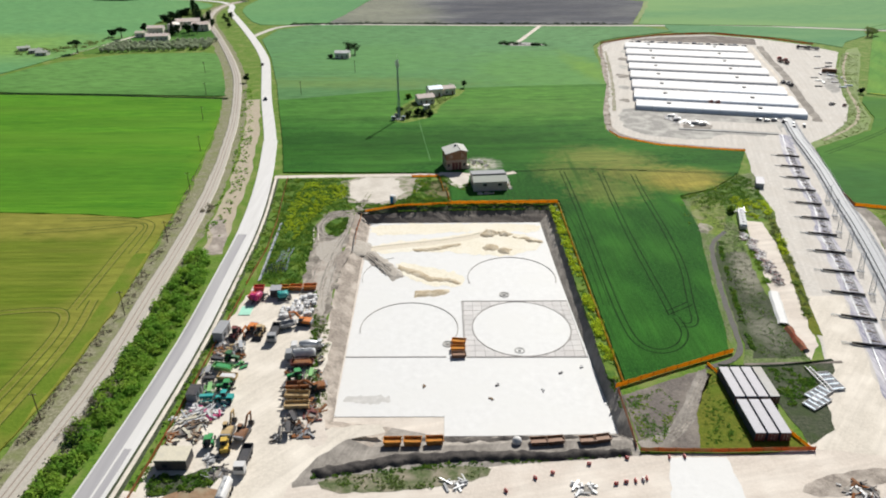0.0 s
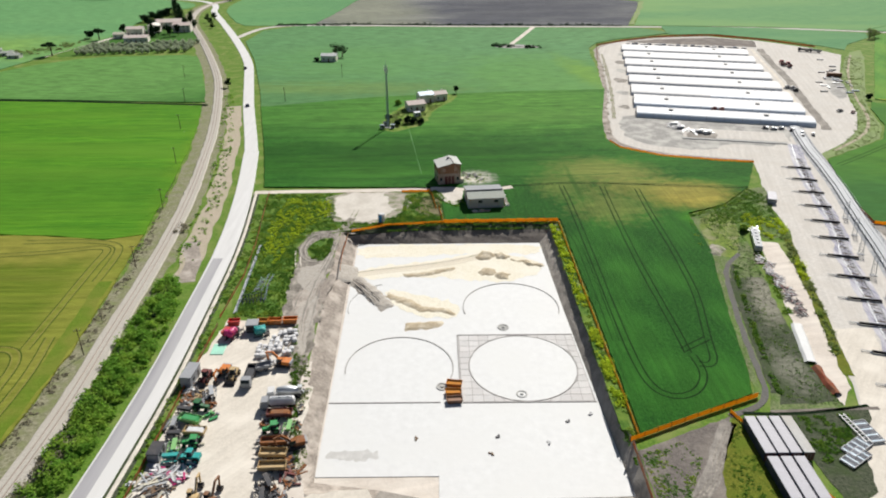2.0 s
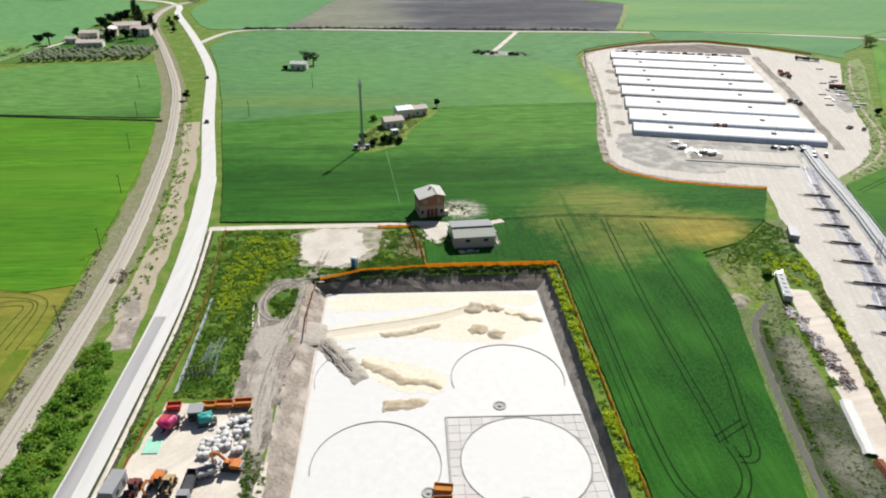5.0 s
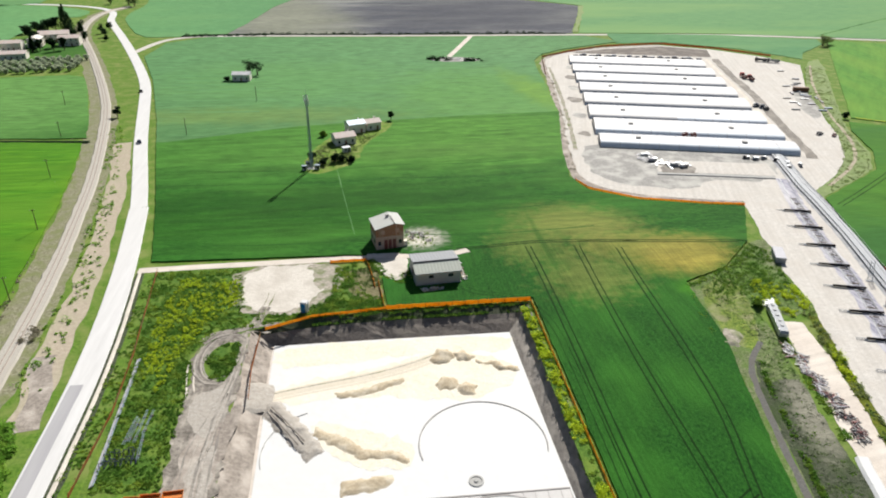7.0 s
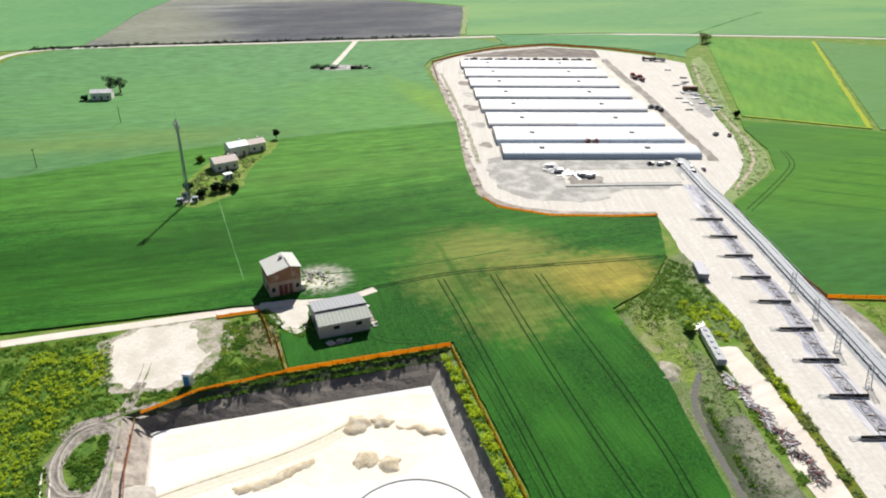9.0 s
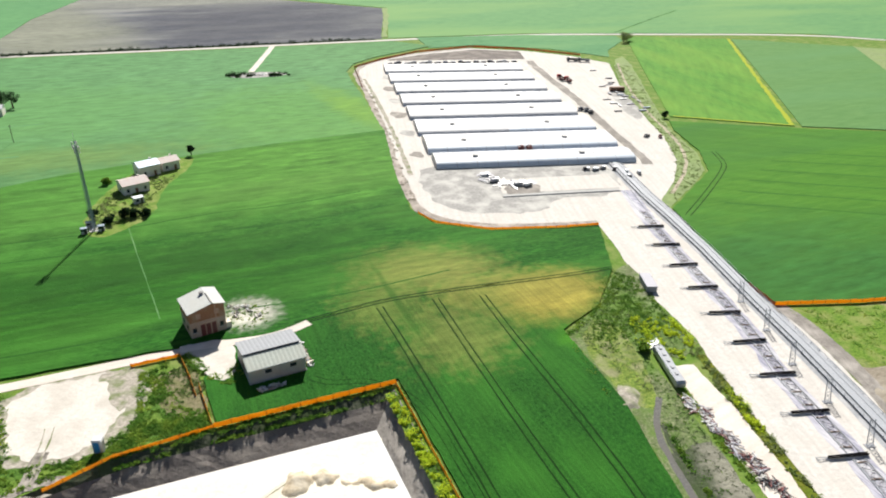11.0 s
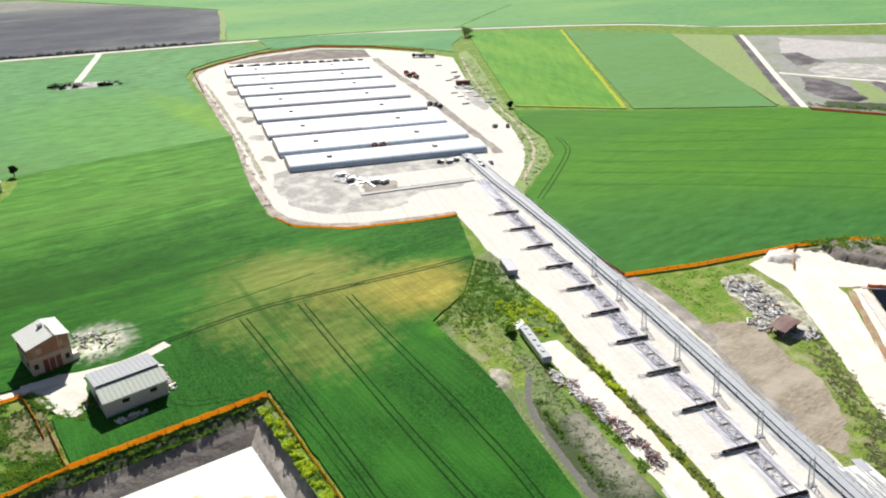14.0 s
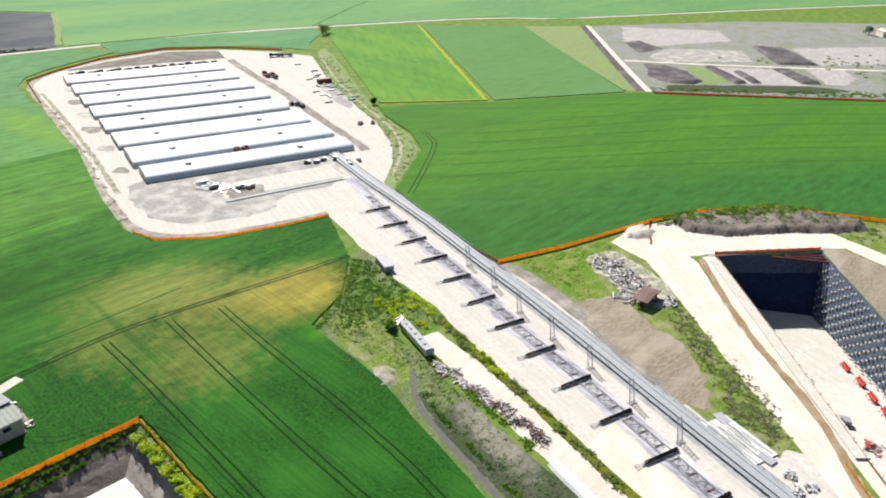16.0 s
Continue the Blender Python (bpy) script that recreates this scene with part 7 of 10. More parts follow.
for k, (x, y, mats_) in enumerate(((-62.6, 168.5, (STEEL_DARK, RUST, GREY)), (-62.8, 157, (STEEL_DARK, GREEN_DARK, GREY)), (-63.6, 150.5, (STEEL_DARK, WHITE, GREY)), (-57.5, 160.2, (STEEL_DARK, RUST)), (-63.4, 144.6, (STEEL_DARK, TEAL, WHITE)), (-57.2, 146.5, (STEEL_DARK, GREY, CREAM)), (-35.8, 164.8, (STEEL_DARK, GREY)), (-35.2, 158.6, (STEEL_DARK, RUST, CREAM)), (-35.4, 152.4, (STEEL_DARK, RUST, GREEN_DARK)), (-34.8, 146.4, (RUST, STEEL_DARK, CREAM)), (-39.4, 139.4, (STEEL_DARK, RUST)), (-38.6, 133.4, (STEEL_DARK, RUST, GREY)))):
    scrap_pile(pose(x, y, 0.08, 0, 0, 40 * k), mats_, "dark scrap and machine parts between the parked machines", 12, (1.6, 1.1), 60 + k, (0.6, 2.2))
for k, (x, y, mats_, lab) in enumerate(((-64.0, 165.6, (WHITE, STEEL_DARK, GREY), "pale and dark machine parts"), (-58.6, 161.6, (STEEL_DARK, RUST, GREY), "dark machine parts"), (-63.8, 160.4, (RUST, STEEL_DARK, WHITE), "rusty machine parts"),
                                        (-56.4, 156.4, (GREEN, STEEL_DARK, GREEN_LIGHT), "green machine parts"), (-62.8, 154.8, (STEEL_DARK, WHITE), "dark machine parts"), (-59.2, 151.2, (GREEN_DARK, STEEL_DARK, CREAM), "dark green machine parts"),
                                        (-59.8, 143.2, (TEAL, STEEL_DARK, NAVY), "teal machine parts"), (-56.2, 139.0, (TEAL, NAVY, WHITE), "teal machine parts"), (-57.4, 136.0, (MAGENTA, WHITE, GREY), "pink and white sheets"), (-63.8, 138.8, (WHITE, GREY, LILAC), "white pipes"),
                                        (-59.6, 132.6, (WHITE, TIMBER, STEEL_DARK), "pale beams"), (-59.2, 127.6, (TIMBER, STEEL_DARK, CREAM), "timber beams"), (-64.6, 125.0, (RUST, CREAM, STEEL_DARK), "rusty scrap"), (-53.8, 120.6, (STEEL_DARK, WHITE, GREY), "dark machine parts"),
                                        (-41.6, 153.2, (RUST, STEEL_DARK), "rusty machine parts"), (-41.4, 147.8, (STEEL_DARK, GREEN), "green machine parts"), (-40.8, 143.8, (STEEL_DARK, RUST, ORANGE_RUST), "orange rusty machine parts"), (-34.6, 141.2, (RUST, STEEL_DARK), "rusty machine parts"),
                                        (-35.6, 131.6, (STEEL_DARK, STEEL_DARK, RUST), "dark plough parts"), (-40.4, 127.4, (STEEL_DARK, GREY), "dark plough parts"), (-42.8, 164.6, (GREY, WHITE, STEEL_DARK), "pale machine parts"), (-46.6, 178.0, (WHITE, BAG, GREY), "white sacks and sheets"))):
    scrap_pile(pose(x, y, 0.08, 0, 0, 53 * k), mats_, lab + " standing among the parked machines", 15, (1.5, 1.1), 160 + k, (0.5, 2.4), 1.1)
scrap_pile(pose(-33.4, 136.2, 0.08), (RUST, MAROON, STEEL_DARK, RUST), "rusty scrap iron in a heap", 34, (2.2, 3.2), 9)
scrap_pile(pose(-34.6, 129.4, 0.08), (RUST, STEEL_DARK, GREY), "dark scrap iron in a heap", 22, (2.0, 1.8), 10)

# plant parts on the yard before the sheds
for k, (u, n, spread) in enumerate(((20, -13, (3.0, 5.0)), (26, -19, (4.5, 2.4)), (33, -21, (5.0, 2.0)))):
    scrap_pile(along(u, n, 0.1, 8 * k), (WHITE, LILAC, GREY, STEEL), "pale plant parts and sheets laid on the yard", 22, spread, 260 + k, (1.5, 5.0), 1.2)

# galvanised guard rails laid along the fence
for k in range(4):
    u = (k + 0.5) / 4
    t = thing("guard_rail_stack", pose(-62.3 - 2.1 * u, 202.8 + 45.0 * u, 0.08, 0, 0, 92.7 + 0.6 * (k % 2)), "long stack of galvanised guard rails lying in the weeds", "steel stack", "guard rail stacks")
    for j in range(3):
        part("rail", Build().bar((-5.7 - 0.2 * j, -0.3 + j * 0.3, 0.22 + 0.1 * (j % 2)), (5.7 - 0.3 * j, -0.3 + j * 0.3, 0.22 + 0.1 * (j % 2)), 0.24, 0.16), (STEEL_BLUE, LILAC, STEEL)[j], t)
    for xx in (-4, 4):
        part("bearer", Build().box(xx, 0, 0, 0.2, 1.1, 0.12), TIMBER, t)
for x0, y0, x1, y1 in ((-56.8, 226.1, -57.0, 215.0), (-55.3, 225.9, -55.8, 217.6), (-55.5, 217.4, -54.8, 209.4), (-58.6, 223.9, -59.2, 214.5), (-57.8, 223.0, -58.3, 215.2)):
    n, a = math.hypot(x1 - x0, y1 - y0) / 2, math.degrees(math.atan2(y1 - y0, x1 - x0))
    t = thing("pole_bundle", pose((x0 + x1) / 2, (y0 + y1) / 2, 0.08, 0, 0, a), "pair of pale blue steel poles lying in the weeds", "steel pole", "steel poles in the weeds")
    for y in (-0.16, 0.16):
        part("pole", Build().rod((-n, y, 0.55), (n + 0.4 * y, y * 1.4, 0.5), 0.07, 8), DULL_POLE, t)
    for x in (-n * 0.6, n * 0.6):
        part("bearer", Build().box(x, 0, 0, 0.16, 0.8, 0.42), TIMBER, t)
for k in range(7):
    t = thing("steel_rack", pose(-61.6 + k * 1.0, 209.2 + (k % 3) * 0.5 + k * 0.15, 0.08, 0, 0, 84 + 2 * k), "dark steel transport frame in the weeds", "steel frame", "steel frames")
    for y in (-0.5, 0.5):
        part("runner", Build().bar((-1.6, y, 0.15), (1.6, y, 0.15), 0.16, 0.2), NAVY, t)
        for x in (-1.4, 1.4):
            part("upright", Build().bar((x, y, 0.2), (x, y, 1.5), 0.14, 0.14), NAVY, t)
    part("cross_bar", Build().bar((-1.4, -0.5, 1.5), (-1.4, 0.5, 1.5), 0.12, 0.12), NAVY, t)
    part("cross_bar", Build().bar((1.4, -0.5, 1.5), (1.4, 0.5, 1.5), 0.12, 0.12), NAVY, t)

# ---- on and round the concrete pad ----
TOP = PAD_Z + 0.12


def ring_mark(cx, cy, r, a0, a1, label, seg=72, width=0.26):
    b = Build()
    n = int(seg * (a1 - a0) / 360)
    for i in range(n + 1):
        a = radians(a0 + (a1 - a0) * i / n)
        for rr, z in ((r - width, 0), (r - width, 0.14), (r, 0.14), (r, 0)):
            b.v.append((cx + rr * math.cos(a), cy + rr * math.sin(a), TOP + z))
    for i in range(n):
        for j in range(3):
            b.f.append((i * 4 + j, i * 4 + j + 1, (i + 1) * 4 + j + 1, (i + 1) * 4 + j))
    return tagged(part("tank_kerb", b, JOINT), label, "kerb", "round kerbs")


ring_mark(22.4, 180.6, 15.0, 0, 360, "dark circular kerb on the concrete slab")
ring_mark(-11.8, 180.4, 15.0, -25, 190, "open dark circular kerb on the concrete slab")
ring_mark(22.0, 211.6, 15.2, -15, 195, "open dark circular kerb on the concrete slab")
ring_mark(-14.5, 212.5, 15.0, 110, 195, "short faint arc of kerb on the concrete slab", width=0.15)
for (ax, ay), (bx, by) in (((4.6, 196.2), (38.6, 196.2)), ((-29.3, 165.6), (-0.5, 165.6)), ((5.2, 165.4), (39.9, 165.4)), ((4.8, 165.6), (4.6, 196.2))):
    tagged(part("slab_joint", Build().bar((ax, ay, TOP + 0.05), (bx, by, TOP + 0.05), 0.34, 0.16), JOINT), "dark joint strip across the concrete slab", "joint", kind="structure")
for x, y, r in ((20.8, 168.6, 1.5), (18.6, 200.2, 1.7), (0.0, 172.0, 1.6)):
    b = Build().lathe(x, y, [(r, TOP), (r, TOP + 0.18), (r * 0.75, TOP + 0.2), (r * 0.7, TOP + 0.05), (r * 0.3, TOP + 0.05), (r * 0.28, TOP + 0.3)], 18)
    tagged(part("drain_cover", b, CONCRETE_GREY), "round grey drain cover in the slab", "drain", "drain covers")


def mound(name, outline, height, z, material, label, seed, cell=0.8, run=2.2):
    """A low heap with an uneven top that runs out at its outline."""
    xs, ys = [p[0] for p in outline], [p[1] for p in outline]
    nx, ny = int((max(xs) - min(xs)) / cell) + 2, int((max(ys) - min(ys)) / cell) + 2
    cx, cy = sum(xs) / len(xs), sum(ys) / len(ys)
    b = Build()
    keep = {}
    segs = [(Vector(outline[i]), Vector(outline[(i + 1) % len(outline)])) for i in range(len(outline))]
    for i in range(nx):
        for j in range(ny):
            x, y = min(xs) - cell / 2 + i * cell, min(ys) - cell / 2 + j * cell
            wob = 0.8 * noise.noise((x / 2, y / 2, seed))
            p = Vector((x, y))
            d = 1e9
            for a, c in segs:
                t = max(0, min(1, (p - a).dot(c - a) / max(1e-6, (c - a).length_squared)))
                d = min(d, (a + (c - a) * t - p).length)
            d = d if inside(x, y, outline) else -d
            d += wob
            h = -0.1 if d < 0 else height * min(1, d / run) ** 0.7 * (0.55 + 0.6 * abs(noise.noise((x / 3, y / 3, seed + 3))))
            keep[i, j] = (len(b.v), d)
            b.v.append((x, y, z + h))
    for i in range(nx - 1):
        for j in range(ny - 1):
            q = [keep[i, j], keep[i + 1, j], keep[i + 1, j + 1], keep[i, j + 1]]
            if max(k[1] for k in q) > -0.2:
                b.f.append(tuple(k[0] for k in q))
    return tagged(smooth(part(name, b, material)), label, "heap", "heaps of soil")


for outline in ([(-30.2, 256), (36.4, 256), (37, 247), (10, 249), (-10, 246), (-30.4, 246)], [(-29, 238), (0, 243.5), (16, 251), (34, 244), (36, 235), (22, 227), (10, 229), (-6, 232), (-28, 230)], [(-20, 225), (-6, 219), (6, 214), (5, 205), (-6, 206), (-15, 213)]):
    zone("pavement_sand", outline, TOP + 0.014 + 0.006 * (outline[0][1] < 250) + 0.006 * (outline[0][1] < 230), SAND, "thin layer of yellow sand on the slab", 1, 1.2, 1.6)
ribbon("haul_sand", [(-29.5, 233.6), (-20, 236), (-6, 238.8), (6, 242.5), (15, 247)], 2.0, 2.0, TOP + 0.03, HAUL_SAND, "pale sandy wheel track across the slab", "track", 0.6)
for off in (-1.1, 1.1):
    ribbon("track_rut", [(-29.5, 233.6 + off), (-20, 236 + off), (-6, 238.8 + off), (6, 242.5 + off), (15, 247 + off)], 0.12 + 0.1 * (off > 0), 0.12, TOP + 0.045, YARD if off > 0 else SAND, "wheel rut in sand", "rut", 0.3)
ramp = Build()
ramp.v = [(-38.5, 226, 0.09), (-38.5, 236, 0.09), (-28.5, 236.5, TOP + 0.05), (-28.5, 231.2, TOP + 0.05), (-38.5, 222.5, -1.2), (-38.5, 239, -1.2), (-28.5, 238.5, TOP - 0.2), (-28.5, 229, TOP - 0.2)]
ramp.f = [(0, 3, 2, 1), (0, 4, 7, 3), (1, 2, 6, 5)]
tagged(part("haul_ramp", ramp, HAUL_PALE), "earth ramp down the bank on to the slab", "ramp", kind="structure")
mound("soil_mound", [(12.5, 245), (15, 250.5), (18, 250), (20, 246), (17, 243.5), (14, 243)], 1.3, TOP, TANSOIL, "heap of brown soil on the slab", 2, 0.5, 1.5)
mound("soil_mound", [(19, 248), (22.5, 249), (25, 246), (23, 244), (20, 244.5)], 1.1, TOP, TANSOIL, "heap of brown soil on the slab", 21, 0.5, 1.3)
mound("soil_mound", [(24, 246.5), (27, 243), (31, 243.5), (32, 240.8), (36, 240.4), (36.2, 238.4), (31, 238.6), (29, 241.5), (25, 242.6)], 0.8, TOP, TANSOIL, "crooked ridge of brown soil on the slab", 22, 0.5, 0.9)
mound("sand_mound", [(13, 235), (16, 238), (19.5, 236), (18.5, 232.5), (14, 232)], 1.0, TOP, TANSOIL, "rounded heap of pale sand on the slab", 3, 0.5, 1.5)
mound("sand_mound", [(18, 233), (21, 235), (24, 233), (22.5, 229.5), (19, 229.5)], 1.0, TOP, TANSOIL, "rounded heap of pale sand on the slab", 31, 0.5, 1.5)
mound("soil_mound", [(-13, 233.6), (-8, 234.6), (-2, 236.4), (5, 238.6), (6, 236.6), (0, 234), (-7, 231.6), (-13, 231.4)], 0.6, TOP, TANSOIL, "low heap of brown soil on the slab", 4, 0.5, 1.2)
mound("soil_mound", [(-17, 221), (-10, 217), (-5, 212.4), (2, 210.8), (4.8, 208.4), (4, 207), (0, 208.6), (-7, 209.4), (-12, 213.6), (-18, 218.4)], 0.55, TOP, TANSOIL, "crooked ridge of brown soil on the slab", 5, 0.5, 1.1)
mound("soil_mound", [(-11, 202.6), (-5, 203.6), (0.5, 204), (0.5, 200.5), (-5, 199.4), (-11, 198.4)], 0.6, TOP, TANSOIL, "low heap of brown soil on the slab", 6, 0.6, 1.3)
for k, (x, y, a) in enumerate(((13.2, 152.5, 20), (25.4, 150.2, 70), (11.5, 146.8, 110), (31.0, 157.8, 10), (37.2, 160.4, 30), (-6.4, 152.0, 60))):
    b = Build().box(0, 0, 0, 1.1, 0.5, 0.3, 0, 0.8).box(0.5, 0.5, 0, 0.5, 0.4, 0.2)
    o = tagged(part("loose_board", b, (STEEL_DARK, GREY, TIMBER)[k % 3]), "small dark piece of debris on the slab", "debris", "debris on the slab")
    o.matrix_world = pose(x, y, TOP, 0, 0, a)
mound("earth_ramp", [(-31, 231), (-27, 232), (-20, 222.5), (-14.6, 213), (-18.6, 209.6), (-24, 217.5), (-30.5, 226.5)], 1.0, TOP - 0.06, HAUL_PALE, "grey earth ramp running down on to the slab", 7, 0.6, 1.2)
for off in (-0.7, 0.8):
    ribbon("track_rut", [(-29 + off * 0.6, 228.4 + off * 0.3), (-24.5 + off, 221.5 + off * 0.6), (-20.3 + off, 215.0 + off * 0.6)], 0.2, 0.2, TOP + 0.96, DIRT_DARK, "wheel rut in bare earth", "rut", 0.2)
zone("pavement_stain", [(-27, 148), (-15, 148.6), (-15, 145.2), (-27, 145)], TOP + 0.012, STAIN, "faint grey stain on the slab", 1, 0.7, 1.2)
for k, (x, y, a) in enumerate(((3.2, 172.6, -8), (2.9, 169.0, 0), (3.1, 165.9, 4))):
    skip(pose(x, y, TOP, 0, 0, a), BROWN_BOX if k == 2 else ORANGE_RUST, "brown skip standing on the concrete slab", 4.2, 2.0, 1.1, "skips on the slab")
mound("soil_shelf", [(-22, 125), (-2, 125.4), (20, 126.2), (43, 127), (42, 132.5), (20, 132), (-1, 131.6), (-14, 132)], 2.6, PAD_Z + 0.5, DARK_SHADED_SOIL, "shelf of dark earth along the slab's edge", 8, 1.0)
for k, (x, y, a) in enumerate(((-13, 125.6, 1), (-8.3, 125.7, -1), (-3.2, 126.0, 3))):
    skip(pose(x, y, -0.1, 0, 0, a), ORANGE_RUST, "rusty orange skip at the edge of the excavation", 4.2, 2.0, 1.5, "skips at the edge")
for k, (x, y, a) in enumerate(((21, 125.8, 4), (25, 126.2, 8), (32.5, 126.2, 5), (36, 126.8, 10))):
    skip(pose(x, y, -0.1, 0, 0, a), BROWN_BOX, "brown skip at the edge of the excavation", 4.0, 2.0, 1.2, "skips at the edge")
b = Build().lathe(16, 126, [(0.9, -0.1), (1.15, 0.4), (1.0, 1.1), (0.5, 1.5), (0.1, 1.6)], 14)
tagged(smooth(part("water_tank", b, WHITE)), "round white plastic water tank", "tank")
# weedy ditch south of the pad
# The bank's near black colour includes shade on its south side.
mound("ditch_bank", [(-30.5, 117.4), (-13, 122), (5.8, 123.4), (23, 123), (42, 124), (42, 121.4), (23, 120), (5, 119.9), (-13, 118.2), (-29.6, 114.6)], 1.5, -0.1, DARK_SHADED_SOIL, "steep low earth bank beside the haul road, dark shade in its colour", 9, 0.5, 0.9)
zone("ground_ditch_green", [(-29, 114.5), (-14, 117), (0, 118.3), (10, 118.6), (8, 115), (-4, 111.5), (-18, 110.5), (-27, 111)], 0.09, WATER_GREEN, "weedy hollow beside the haul road", 1, 1.5, 0.6)
zone("ground_white_slab", [(50, 121), (63, 121), (63, 104), (46, 104)], 0.09, CONCRETE, "pale concreted crossing", 0, 1.5, 0.4)
zone("ground_red_corner", [(74, 111.5), (86, 116.5), (97, 118), (99, 115), (90, 111.5), (80, 108.5)], 0.1, DIRT, "brown spoil beside the haul road", 1, 1.5, 0.6)
for k, (x, y, a) in enumerate(((19, 114.7, 50), (23, 116.2, 70), (31.5, 118.9, 80), (12.3, 111, 40), (28.7, 111.8, 90), (36.3, 113, 95), (38.6, 113.5, 85), (40.7, 113.8, 10), (43.3, 114.5, 5), (42.4, 114.1, 20), (40.4, 120.7, 60), (50, 120.9, 0), (53.5, 121.1, 15))):
    t = thing("traffic_barrier", pose(x, y, 0.07, 0, 0, a), "red and white plastic traffic barrier on the haul road", "barrier", "traffic barriers")
    part("shell", Build().profile([(-0.25, 0), (0.25, 0), (0.1, 0.4), (0.08, 0.75), (-0.08, 0.75), (-0.1, 0.4)], -0.45, 0.45), WHITE if k % 5 == 4 else RED, t)
    part("stripe", Build().box(0, 0, 0.42, 0.26, 0.4, 0.16), RED if k % 5 == 4 else WHITE, t)
scrap_pile(pose(1.5, 113.0, 0.08), (WHITE, STEEL, GREY), "white sheets and bags thrown in a heap", 14, (2.2, 1.4), 31)
scrap_pile(pose(29, 111.5, 0.08), (WHITE, STEEL, GREY), "white sheets and pipes in a heap", 14, (2.4, 1.4), 32)
scrap_pile(pose(88, 111, 0.1), (STEEL_DARK, RUST, WHITE, STEEL_DARK), "dark scrap on the reddish spoil", 24, (4.0, 2.2), 33)

zone("pavement_bed", [(5.0, 165.7), (39.6, 165.7), (38.6, 196), (4.9, 196)], TOP + 0.01, JOINT, "dark bed under the paving panels", 0, 2, 0)
tagged(part("pavement_disc", Build().lathe(22.4, 180.6, [(14.9, TOP), (14.9, TOP + 0.07)], 64), CONCRETE), "round white concrete floor inside the kerb", "concrete slab", kind="structure")
# paving panels round the closed ring, each its own piece
CX, CY, CR = 22.4, 180.6, 15.15
for i in range(12):
    for j in range(11):
        x0, y0, w, d = 5.1 + i * 2.85, 165.75 + j * 2.75, 2.72, 2.62
        edge = 38.35 + (196 - y0) * 0.033
        if x0 > edge - 0.4:
            continue
        w = min(w, edge - x0)
        cs = [(x0, y0), (x0 + w, y0), (x0 + w, y0 + d), (x0, y0 + d)]
        far = [math.hypot(x - CX, y - CY) for x, y in cs]
        if max(far) < CR + 0.6:
            continue
        pts = []
        for (x, y), q in zip(cs, far):
            k = max(1.0, CR / max(q, 0.01))
            pts.append((CX + (x - CX) * k, CY + (y - CY) * k))
        if min(math.dist(pts[0], pts[1]), math.dist(pts[2], pts[3]), math.dist(pts[1], pts[2]), math.dist(pts[3], pts[0])) < 0.25:
            continue
        b = Build()
        b.v = [(x, y, TOP - 0.02) for x, y in pts] + [(x, y, TOP + 0.06) for x, y in pts]
        b.f = [(3, 2, 1, 0), (4, 5, 6, 7), (0, 1, 5, 4), (1, 2, 6, 5), (2, 3, 7, 6), (3, 0, 4, 7)]
        part("panel", b, PANEL, pad)

